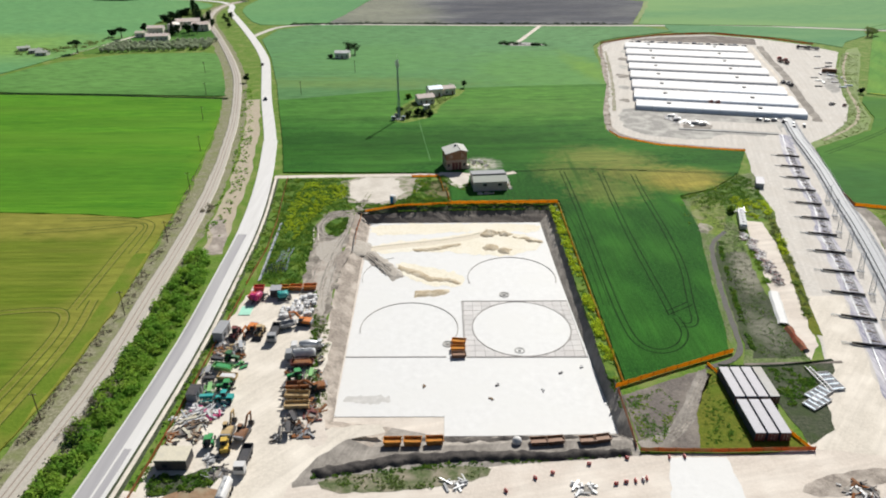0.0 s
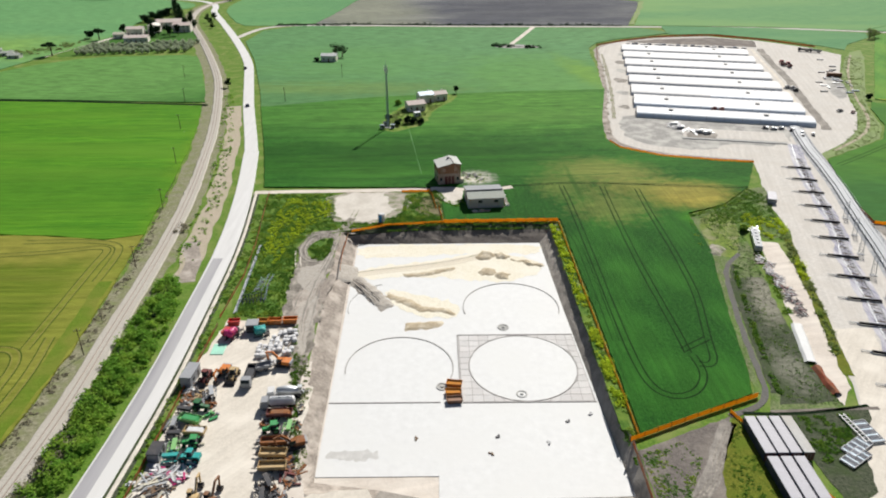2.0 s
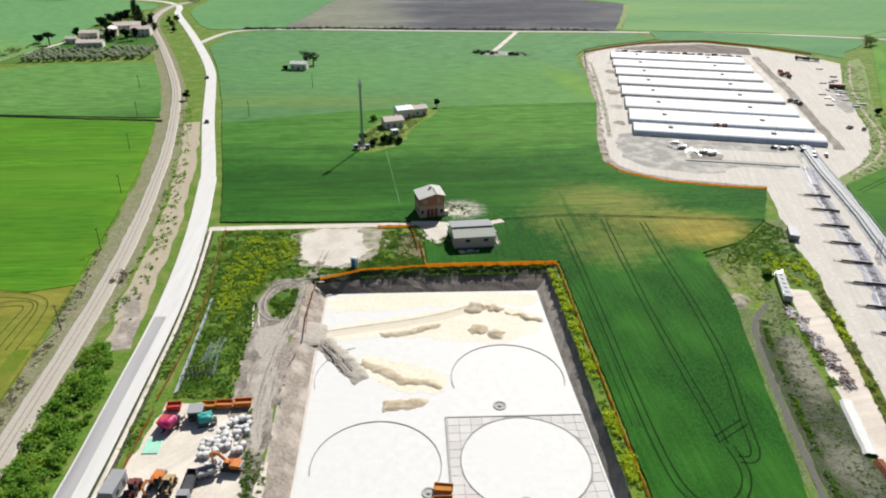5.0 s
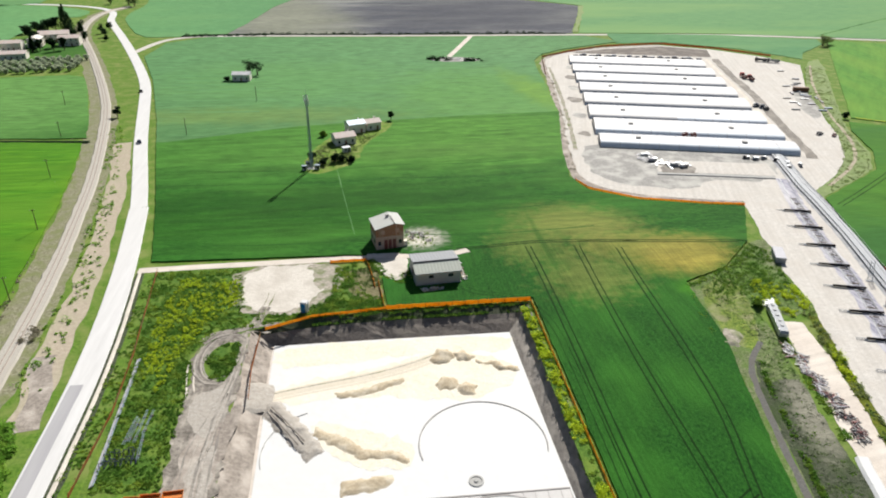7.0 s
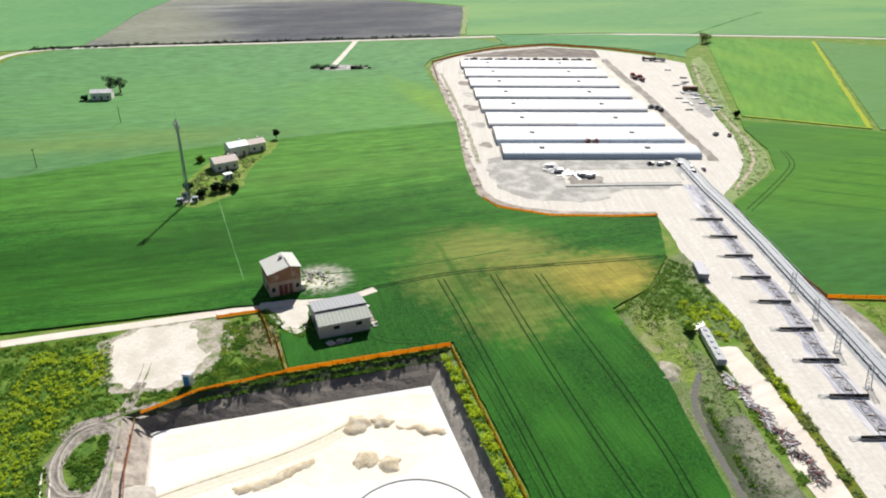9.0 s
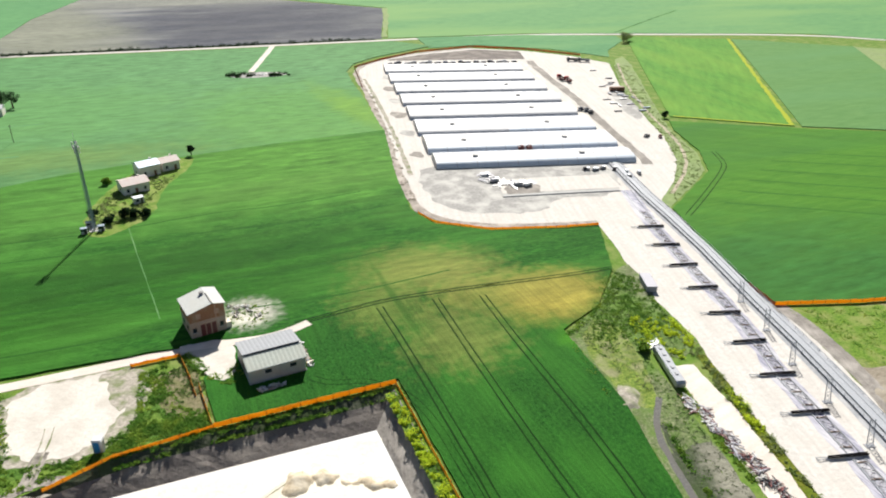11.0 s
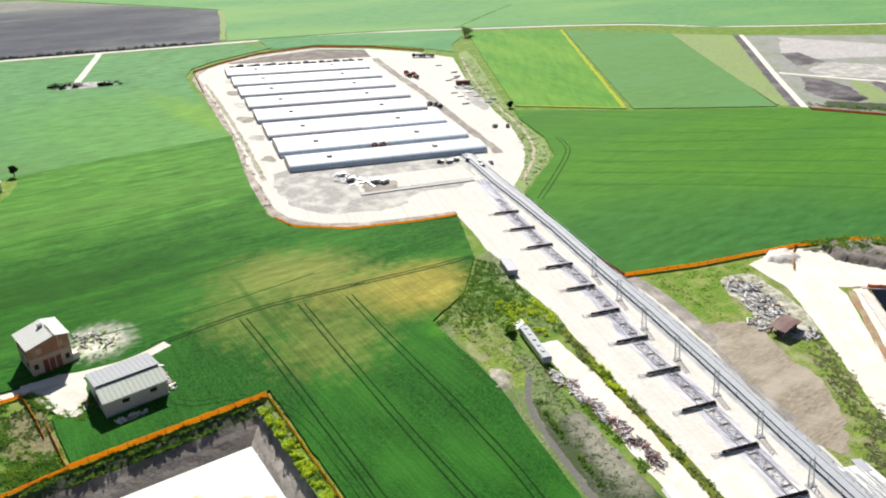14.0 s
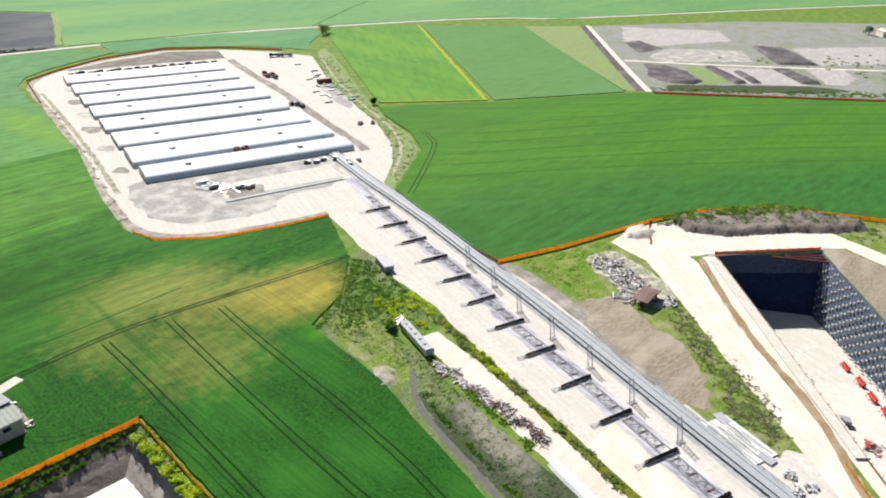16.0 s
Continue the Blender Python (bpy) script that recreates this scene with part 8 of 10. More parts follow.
# ---- houses ----
def old_house():
    t = thing("brick_house", pose(3.4, 309.3, 0.5, 0, 0, 11.3), "old two storey brick house with a grey sheet roof", "house")
    w, d, s1 = 9.6, 9.2, 4.6
    part("lower_wall", Build().box(0, 0, 0, w, d, s1), ROUGHCAST, t, "pinkish rendered ground floor wall")
    u = Build().profile([(-w / 2, s1), (w / 2, s1), (w / 2, 8.55), (1.6, 9.3), (-w / 2, 7.7)], -d / 2, d / 2)
    part("upper_wall", u, BRICK, t)
    k = 0.42
    part("roof", Build().profile([(-w / 2 - k, 7.65), (1.6, 9.35), (1.6, 9.53), (-w / 2 - k, 7.83)], -d / 2 - k, d / 2 + k), ROOF_PALE, t, "pale grey roof slope")
    part("roof", Build().profile([(1.6, 9.35), (w / 2 + k, 8.45), (w / 2 + k, 8.63), (1.6, 9.53)], -d / 2 - k, d / 2 + k), ROOF_PALE, t)
    part("ridge", Build().bar((1.62, -d / 2 - k, 9.58), (1.62, d / 2 - 3.4, 9.58), 0.34, 0.16), STEEL_DARK, t, "dark gap along the ridge")
    part("chimney", Build().box(0.6, 1.6, 8.6, 1.0, 0.7, 1.2), GREY, t)
    part("chimney_cap", Build().box(0.6, 1.6, 9.8, 1.2, 0.9, 0.12), STEEL_DARK, t)
    for x in (-1.5, 0.0, 1.5):
        dd = part("door", Build().box(x, -d / 2 - 0.03, 0, 1.15, 0.14, 3.5), MAROON, t, "dark red door leaf")
        part("door_frame", Build().box(x + 0.72, -d / 2 - 0.06, 0, 0.22, 0.18, 3.7), TILE, dd)
    part("lintel", Build().box(0, -d / 2 - 0.07, 3.7, 5.0, 0.2, 0.3), TILE, t)
    for x, z, s_ in ((-3.7, 1.6, 1.0), (3.6, 1.6, 1.0)):
        ww = part("window", Build().box(x, -d / 2 - 0.03, z, s_, 0.12, 1.4), GLASS, t)
        part("window_sill", Build().box(x, -d / 2 - 0.1, z - 0.12, s_ + 0.3, 0.25, 0.12), PLASTER, ww)
    for x, z in ((-2.4, 5.6), (2.6, 5.8)):
        part("brick_panel", Build().box(x, -d / 2 - 0.02, z, 1.2, 0.1, 1.5), TILE, t, "window opening closed with brick")
    for y in (-2, 2):
        part("window", Build().box(-w / 2 - 0.03, y, 1.6, 0.12, 1.1, 1.4), GLASS, t)
        part("window", Build().box(w / 2 + 0.03, y, 1.6, 0.12, 1.1, 1.4), GLASS, t)
    part("string_course", Build().box(0, 0, s1 - 0.1, w + 0.14, d + 0.14, 0.2), TILE, t)
    part("corner_band", Build().box(2.3, -d / 2 - 0.03, s1, 0.3, 0.1, 4.2), TILE, t)
    part("lean_to", Build().box(w / 2 + 0.8, -d / 2 + 1.4, 0, 1.6, 1.8, 1.7, 0, 0.95), WHITE_WALL, t, "small whitewashed lean-to")


old_house()


def grey_barn():
    t = thing("barn", pose(17.8, 285.5, 0.5, 0, 0, 5.6), "low grey rendered barn with a fibre cement roof", "barn")
    w, d, h = 14.2, 13.0, 4.2
    part("wall", Build().box(0, 0, 0, w, d, h), PLASTER, t)
    for x in (-w / 2 + 0.12, w / 2 - 0.12):
        g = Build().add([(x - 0.12, -d / 2, h), (x - 0.12, d / 2, h), (x - 0.12, -1.7, h + 1.4), (x + 0.12, -d / 2, h), (x + 0.12, d / 2, h), (x + 0.12, -1.7, h + 1.4)], [(0, 2, 1), (3, 4, 5), (0, 3, 5, 2), (1, 2, 5, 4), (0, 1, 4, 3)])
        part("gable", g, PLASTER, t)
    for y0, y1, z0, z1, mat in ((-d / 2 - 0.4, -1.85, h + 0.05, h + 1.3, ROOF_GREY), (-1.75, d / 2 + 0.4, h + 1.75, h + 0.15, ROOF_SLATE)):
        b = Build()
        n = 28
        for k in range(n + 1):
            x = -w / 2 - 0.4 + (w + 0.8) * k / n
            r = 0.05 if k % 2 else 0.0
            b.v += [(x, y0, z0 + r), (x, y1, z1 + r), (x, y0, z0 - 0.12), (x, y1, z1 - 0.12)]
        for k in range(n):
            a, c = k * 4, (k + 1) * 4
            b.f += [(a, c, c + 1, a + 1), (a + 3, c + 3, c + 2, a + 2), (a, a + 2, c + 2, c), (a + 1, c + 1, c + 3, a + 3)]
        b.f += [(0, 1, 3, 2), (n * 4, n * 4 + 2, n * 4 + 3, n * 4 + 1)]
        part("roof", b, mat, t)
    part("ridge_gap", Build().bar((-w / 2, -1.8, h + 1.36), (w / 2, -1.8, h + 1.36), 0.2, 0.5), STEEL_DARK, t, "dark step between the roof slopes")
    for x in (-2.4, 3.9):
        o = part("window", Build().box(x, -d / 2 - 0.03, 2.3, 1.6, 0.14, 1.0), GLASS, t)
        part("window_frame", Build().box(x, -d / 2 - 0.06, 2.16, 1.9, 0.12, 0.14), CONCRETE_GREY, o)
    part("door", Build().box(-w / 2 - 0.03, 0, 0, 0.12, 3.0, 2.9), STEEL_DARK, t)
    part("plinth", Build().box(0, 0, 0, w + 0.3, d + 0.3, 0.35), CONCRETE_GREY, t)
    part("gutter", Build().bar((-w / 2 - 0.4, -d / 2 - 0.46, h - 0.05), (w / 2 + 0.4, -d / 2 - 0.46, h - 0.05), 0.14, 0.12), PALE_STEEL, t)


grey_barn()
scrap_pile(pose(16, 275.6, 0.5, 0, 0, 5), (WHITE, CREAM, GREY), "pale rubble at the foot of the barn", 34, (3.4, 0.9), 41, (0.3, 1.0))
scrap_pile(pose(26.6, 287, 0.5, 0, 0, 4), (WHITE, CREAM, GREY, TIMBER), "pale rubble and timber beside the barn", 30, (0.8, 6.5), 42, (0.3, 1.2))
scrub("yard_fringe_weeds", [(-4, 296), (0, 288), (3, 282), (8, 280), (10.5, 284), (9, 289), (6, 285), (3, 287), (1, 293), (-2, 298)], 260, 0.55, 16, 0.2, LEAF_WEED, "green weeds creeping over the dusty yard", 555, 0.5, 0.22, "weeds")
scrub("yard_weeds", [(10, 304), (10, 318), (17, 321), (22, 315), (20, 306), (15, 303)], 90, 0.5, 18, 0.2, LEAF_WEED, "green weeds growing through pale rubble", 551, 0.5, 0.35, "weeds")
rng = random.Random(77)
for k in range(9):
    scrap_pile(pose(11 + rng.uniform(0, 9), 305 + rng.uniform(0, 13), 0.54, 0, 0, 40 * k), (WHITE, CREAM, PLASTER), "scattered pale stones behind the old house", 6, (0.9, 0.7), 140 + k, (0.25, 0.8))


def farmhouse(m, w, d, h, wall, roof, label, floors=1, group="farm buildings"):
    t = thing("farmhouse", m, label, "house", group)
    part("wall", Build().box(0, 0, 0, w, d, h), wall, t)
    rise = d * 0.17
    k = 0.4
    for x in (-w / 2, w / 2 - 0.25):
        g = Build().add([(x, -d / 2, h), (x, d / 2, h), (x, 0, h + rise), (x + 0.25, -d / 2, h), (x + 0.25, d / 2, h), (x + 0.25, 0, h + rise)], [(0, 2, 1), (3, 4, 5), (0, 3, 5, 2), (1, 2, 5, 4), (0, 1, 4, 3)])
        part("gable", g, wall, t)
    for s in (-1, 1):
        y0, z0 = s * (d / 2 + k), h - 0.1
        b = Build().add([(-w / 2 - k, y0, z0), (w / 2 + k, y0, z0), (w / 2 + k, 0, h + rise + 0.05), (-w / 2 - k, 0, h + rise + 0.05), (-w / 2 - k, y0, z0 + 0.18), (w / 2 + k, y0, z0 + 0.18), (w / 2 + k, 0, h + rise + 0.23), (-w / 2 - k, 0, h + rise + 0.23)],
                        [(3, 2, 1, 0), (4, 5, 6, 7), (0, 1, 5, 4), (1, 2, 6, 5), (2, 3, 7, 6), (3, 0, 4, 7)])
        part("roof", b, roof, t)
    part("chimney", Build().box(w * 0.25, d * 0.12, h + rise * 0.5, 0.7, 0.7, 1.3), wall, t)
    for f in range(floors):
        n = max(2, int(w / 3.2))
        for i in range(n):
            x = -w / 2 + (i + 0.5) * w / n
            if f == 0 and i == n // 2:
                part("door", Build().box(x, -d / 2 - 0.03, 0, 1.1, 0.12, 2.2), BROWN_BOX, t)
            else:
                part("window", Build().box(x, -d / 2 - 0.03, 1.0 + 2.9 * f, 0.9, 0.12, 1.3), GLASS, t)
        part("window", Build().box(-w / 2 - 0.03, 0, 1.0 + 2.9 * f, 0.12, 0.9, 1.3), GLASS, t)
    return t


# farm beside the mast
farmhouse(pose(-8, 437, 0.5, 0, 0, 20), 8.5, 7.5, 4.6, WHITE_WALL, STEEL_BLUE, "white farmhouse with a blue grey roof", 1)
farmhouse(pose(0.5, 441.5, 0.5, 0, 0, 20), 7.5, 7, 3.8, WHITE_WALL, PINK_ROOF, "white farm building with a pale pink roof")
farmhouse(pose(-13.5, 420, 0.5, 0, 0, 18), 10, 8, 3.8, WHITE_WALL, PINK_ROOF, "low white farm building with a pale pink roof")
site_box(pose(-12, 406, 0.5, 0, 0, 20), WHITE, STEEL, "small white garden hut beside the farm", 3.6, 2.6, 2.2)
farmhouse(pose(-80, 550, 0.5, 0, 0, -4), 11, 7, 4.0, WHITE_WALL, WHITE, "white house standing alone in the wheat", 1)
zone("ground_farm", [(-30, 380), (-22, 378), (-7, 391), (-3, 418), (10, 440), (12, 452), (-4, 453), (-20, 430), (-31, 400)], 0.54, EAST_GREEN, "weedy garden ground round the farm", 1, 2, 0.8)
zone("ground_hut", [(44, 596), (60, 590), (82, 592), (78, 602), (62, 607), (48, 604)], 0.54, GREY_GRAVEL, "bare ground at the end of the dirt track", 1, 2, 0.8)
scrap_pile(pose(64, 598, 0.54), (WHITE, GREY, STEEL), "pale rubble at the end of the track", 20, (6, 2.2), 44, (1.5, 4))
# the hamlet
for x, y, a, w, d, h, roof, fl in ((-251, 628, 8, 19, 9, 4, PINK_ROOF, 1), (-264, 660, 5, 14, 9, 5.5, PINK_ROOF, 1), (-246, 694, 10, 22, 12, 5.8, PINK_ROOF, 2), (-252, 672, 95, 12, 9, 6, WHITE_WALL, 2), (-228, 676, 5, 15, 10, 5.8, PINK_ROOF, 2), (-272, 645, 0, 9, 7, 3.6, CREAM, 1)):
    farmhouse(pose(x, y, 0.04, 0, 0, a), w, d, h, WHITE_WALL, roof, "whitewashed hamlet house with a pale tile roof", fl, "hamlet houses")
for x, y, a in ((-330, 575, 10), (-345, 585, 30), (-320, 566, 0)):
    farmhouse(pose(x, y, 0.04, 0, 0, a), 9, 6, 2.6, PLASTER, ROOF_GREY, "low grey farm shed behind the lane", 1, "farm sheds")
farmhouse(pose(790, 318, 0.04, 0, 0, 40), 14, 9, 5, WHITE_WALL, CREAM, "pale house at the far edge of the quarry", 1)


# ---- radio mast ----
def mast():
    t = thing("radio_mast", pose(-27, 385.6, 0.5), "tall grey lattice radio mast with antennas, standing in the wheat", "mast")
    H = 33.0
    legs = [(math.cos(a) * 0.95, math.sin(a) * 0.95) for a in (0.5, 2.6, 4.7)]
    for x, y in legs:
        part("leg", Build().rod((x, y, 0), (x * 0.35, y * 0.35, H), 0.1, 6, 0.06), STEEL_BLUE, t)
    n = 22
    for i in range(3):
        b = Build()
        for k in range(n):
            z0, z1 = H * k / n, H * (k + 1) / n
            p, q = legs[i], legs[(i + 1) % 3]
            s0, s1 = 1 - 0.65 * z0 / H, 1 - 0.65 * z1 / H
            b.bar((p[0] * s0, p[1] * s0, z0), (q[0] * s1, q[1] * s1, z1), 0.05, 0.05)
            b.bar((q[0] * s0, q[1] * s0, z0), (p[0] * s1, p[1] * s1, z1), 0.05, 0.05)
        part("bracing", b, STEEL_BLUE, t)
    for a in range(6):
        x, y = math.cos(a * 1.047) * 0.9, math.sin(a * 1.047) * 0.9
        part("antenna", Build().box(x, y, H - 4.5 + (a % 2) * 1.6, 0.35, 0.35, 2.4), WHITE, t)
        part("antenna_arm", Build().bar((0, 0, H - 3.4 + (a % 2) * 1.6), (x, y, H - 3.4 + (a % 2) * 1.6), 0.1, 0.1), STEEL, t)
    part("spike", Build().rod((0, 0, H), (0, 0, H + 2.5), 0.06, 5), STEEL, t)
    part("ladder", Build().box(0.2, 0.2, 0, 0.4, 0.1, H - 3), STEEL_BLUE, t)
    part("footing", Build().box(0, 0, -0.45, 3.4, 3.4, 0.55), CONCRETE_GREY, t)


mast()
for x, y in ((-30, 383.5), (-24.5, 384), (-28.5, 388.5)):
    site_box(pose(x, y, 0.5), WHITE, STEEL_BLUE, "small equipment cabin at the foot of the mast", 2.0, 1.4, 1.9)
ribbon("cable_path", [(-16, 385), (-12, 350), (-8, 317)], 0.1, 0.1, 0.53, WHEAT_PALE_HAZED, "faint pale path through the wheat", "path", 0.2)


# ---- fences ----
post = Build()
post.box(0, 0, 0, 0.1, 0.1, 1.45)
POST = post.mesh("post")
POST.materials.append(RUST)


def fence(line, material, label, height=1.25, z=0.06, step=4.0, group="safety fences"):
    t = thing("safety_fence", pose(line[0][0], line[0][1], z), label, "fence", group)
    pts = [(x - line[0][0], y - line[0][1]) for x, y in line]
    spots = walkline(pts, step)
    for x, y, a in spots:
        part("post", POST, None, t).matrix_local = pose(x, y, 0, 0, 0, a)
    for (ax, ay), (bx, by) in zip(pts, pts[1:]):
        n = max(1, int(math.hypot(bx - ax, by - ay) / 2))
        b = Build()
        for k in range(n + 1):
            x, y = ax + (bx - ax) * k / n, ay + (by - ay) * k / n
            top = height - 0.12 * (k % 2) + 0.1 * noise.noise((x / 3, y / 3, 4))
            wx = 0.12 * noise.noise((x / 2, y / 2, 9))
            b.v += [(x + wx, y, 0.04), (x - wx, y + 0.04, top), (x + wx + 0.05, y + 0.05, 0.04), (x - wx + 0.05, y + 0.09, top)]
        for k in range(n):
            a, c = k * 4, k * 4 + 4
            b.f += [(a, c, c + 1, a + 1), (a + 2, a + 3, c + 3, c + 2), (a + 1, c + 1, c + 3, a + 3)]
        part("net", b, material, t)
    return t


fence([(-33, 258.5), (-20, 263.8), (1.2, 266)], NET, "sagging orange safety net along the edge of the excavation", 1.0)
fence([(1.2, 266), (22, 266.4), (45.2, 266.8)], NET, "bright orange safety net along the edge of the excavation", 1.5)
fence([(45.2, 266.8), (45.3, 218), (45.4, 186), (45.6, 147.5)], NET, "orange safety net between excavation and wheat", 1.0)
fence([(43.2, 146), (60, 153.5), (79, 161.5)], NET, "bright orange safety net at the corner of the wheat field", 1.5)
fence([(70, 156), (76, 140), (83, 123.5)], NET, "orange safety net beside the grass triangle", 1.0)
fence([(43.6, 145), (43.4, 124)], NET_RED, "orange safety net beside the excavation", 1.1)
fence([(44, 123), (62, 122.6), (84, 123.2)], NET_RED, "orange red safety net along the haul road", 1.2)
fence([(1.0, 267), (-0.5, 283)], NET, "orange safety net beside the lane", 1.0)
fence([(-16, 296.8), (-4, 297.2), (-2.5, 288), (-1.5, 279)], NET, "orange safety net beside the old house", 1.0)
fence([(-71.5, 296), (-69, 272), (-66.5, 250), (-65, 226), (-66, 200)], NET_RED, "thin orange safety net beside the weed plot", 0.9)
fence([(-65.6, 196), (-66.3, 160), (-67, 127), (-68.4, 104)], NET_RED, "orange safety net along the machine yard", 1.0)
fence([(-34, 256), (-34.4, 240), (-33.6, 228)], NET_RED, "dirty orange safety net along the rutted track", 1.1)
fence([(86, 362), (89, 352), (106, 339.6), (131, 332.6), (146, 330)], NET, "orange safety net round the gravel yard", 0.9)
fence([(118, 548), (128, 602), (153, 620), (186, 637), (233, 643), (272, 621), (300, 592)], NET_RED, "reddish safety net round the storage yard", 1.2)
fence([(164.6, 262.6), (191, 254.6), (233, 245.6), (255, 238.6), (284, 219.4), (305, 182)], NET, "orange safety net along the wheat field", 1.4)
fence([(166, 275), (164.6, 262.6)], NET_RED, "short run of orange net at the haul road", 1.2)
fence([(217, 236), (228, 243), (236, 247)], NET, "orange net across the pale spoil", 1.3)
fence([(411, 345), (440, 315), (480, 274), (518, 235), (620, 150)], NET_RED, "red brown net along the quarry edge", 1.6, step=8)
fence([(226.5, 216.2), (243, 204), (259, 192)], NET_RED, "red safety rail at the rim of the pit", 1.1)
fence([(225, 215.4), (192, 182.2), (158, 148.8), (136, 127)], NET_RED, "red safety rail along the pit wall", 0.8)
fence([(150, 149), (140, 139), (127, 122)], NET, "orange net beside the gravel track", 1.2)

# ---- poles along the railway ----
pole = thing("telegraph_pole", pose(-99.5, 134, 0.04), "thin dark wooden telegraph pole beside the railway", "pole", "telegraph poles")
part("shaft", Build().rod((0, 0, 0), (0, 0, 8.5), 0.16, 7, 0.11), BARK, pole)
part("crossarm", Build().bar((-0.9, 0, 7.9), (0.9, 0, 7.9), 0.12, 0.14), BARK, pole)
for x in (-0.7, 0, 0.7):
    part("insulator", Build().lathe(x, 0, [(0.06, 7.97), (0.08, 8.05), (0.04, 8.2)], 6), WHITE, pole)
for x, y in ((-100, 86), (-98.5, 182), (-103, 232), (-111, 282), (-122, 332), (-137, 385), (-152, 440), (-171, 500)):
    copy_thing(pole, pose(x, y, 0.04, 0, 0, 10))
for x, y in ((-91.7, 439), (-64.7, 499)):
    copy_thing(pole, pose(x, y, 0.4, 0, 0, 60))

# ---- beside the service track ----
t = thing("site_trailer", pose(113.4, 247.6, 0.12, 0, 0, 74), "long silver caravan trailer beside the service track", "trailer")
part("body", Build().profile([(-8, 0.5), (8, 0.5), (8.1, 1.7), (7.5, 2.1), (-7.6, 2.1), (-8.1, 1.6)], -1.25, 1.25), STEEL, t)
part("roof", Build().slab(0, 0, 2.1, 15.2, 2.4, 0.12, 0.05), PALE_STEEL, t)
for x in (-5.5, -2.8, 0, 2.8, 5.5):
    part("window", Build().box(x, -1.27, 1.0, 1.3, 0.06, 0.7), GLASS, t)
    part("roof_unit", Build().box(x + 0.8, 0, 2.2, 0.9, 0.8, 0.25), GREY, t)
for x in (-4, 4):
    for y in (-1.0, 1.0):
        wheel(t, x, y, 0.45, 0.3)
site_box(pose(135.4, 286.0, 0.1, 0, 0, 70), GREY, LILAC, "small pale roofed site hut on the verge", 8.5, 3.2, 1.8)
scrap_pile(pose(116.5, 257.5, 0.12), (WHITE, STEEL, GREY), "white pipes and fittings in a heap", 16, (2.2, 1.6), 51)
for k in range(9):
    y = 234 - 4.2 * k
    scrap_pile(pose(109.6 - 0.25 * k + (k % 2) * 1.4, y, 0.12, 0, 0, 75), ((WHITE, PLASTER, LILAC, MAROON), (MAROON, LILAC, WHITE, STEEL_DARK), (STEEL_DARK, MAROON, PLASTER))[min(2, k // 3)], "steel bars and pipes laid beside the service track", 30, (2.8, 1.2), 60 + k, (1.0, 3.6), 0.45)
ribbon("white_sheeting", [(103.6, 194), (101.4, 185), (99.0, 175.4)], 1.0, 1.0, 0.14, CONCRETE, "white sheeting over a low stack", "cover", 0.3, thick=0.6)
ribbon("red_embankment", [(99.6, 173.6), (99.2, 168), (99.4, 162)], 0.45, 0.45, 0.14, RED_HEAP, "red brown spoil bank beside the track", "slope", 0.5, thick=0.8)
mound("stone_mound", [(97.2, 246.8), (101.6, 243.4), (97, 237.4), (92.8, 239)], 1.0, 0.08, YARD, "round grey mound at the corner of the field", 17, 0.6, 1.6)
ribbon("boundary_ditch", [(80, 156), (90, 156.4), (107, 157)], 0.5, 0.5, 0.14, DIRT_DARK, "dark ditch behind the containers", "ditch", 0.2)

# toilet by the gravel patch
t = thing("portable_toilet", pose(-22.4, 267.2, 0.1, 0, 0, -20) @ Matrix.Scale(1.45, 4), "blue and white portable toilet beside the gravel", "toilet")
part("cabin", Build().prism([(-0.75, 0.6), (-0.75, -0.5), (-0.6, -0.6), (0.6, -0.6), (0.75, -0.5), (0.75, 0.35), (0.5, 0.6)], 0.1, 2.2), WHITE, t)
part("roof", Build().box(0, 0, 2.2, 1.6, 1.3, 0.25, 0, 0.8), WHITE, t)
part("door", Build().box(-0.12, -0.62, 0.15, 0.95, 0.06, 1.95), BLUE, t, "blue plastic door")
part("skid", Build().box(0, 0, 0, 1.3, 1.2, 0.1), GREY, t)

# ---- east side ----
t = thing("shelter", pose(179.9, 216.0, 0.08, 0, 0, 6) @ Matrix.Diagonal((1.55, 1.05, 1.0, 1)), "open timber shelter with a brown roof", "shelter")
for x in (-2.6, 2.6):
    for y in (-1.6, 1.6):
        part("post", Build().box(x, y, 0, 0.2, 0.2, 2.4), TIMBER, t)
part("roof", Build().profile([(-3.2, 2.3), (3.2, 2.3), (3.2, 2.45), (0, 3.1), (-3.2, 2.45)], -2.3, 2.3), ROOF_BROWN, t)
part("bench", Build().box(0, 0.8, 0, 4.6, 0.8, 0.8), TIMBER, t)
for k, (x, y) in enumerate(((190, 239.5), (194, 236), (189, 234), (191, 229.5), (185.5, 229), (183, 224), (188, 224), (177, 221.5), (183.5, 211.6))):
    scrap_pile(pose(x, y, 0.08, 0, 0, 40 * k), (WHITE, PLASTER, GREY, STEEL_DARK, WHITE, TIMBER), "pale and dark building rubble in a heap", 44, (3.4, 2.6), 80 + k, (0.8, 3.4), 0.7)
mound("spoil_mound", [(214, 244), (221, 249), (228, 247), (228, 240), (220, 238)], 2.2, 0.08, WHITE_GRAVEL, "heap of pale spoil beside the track", 14)
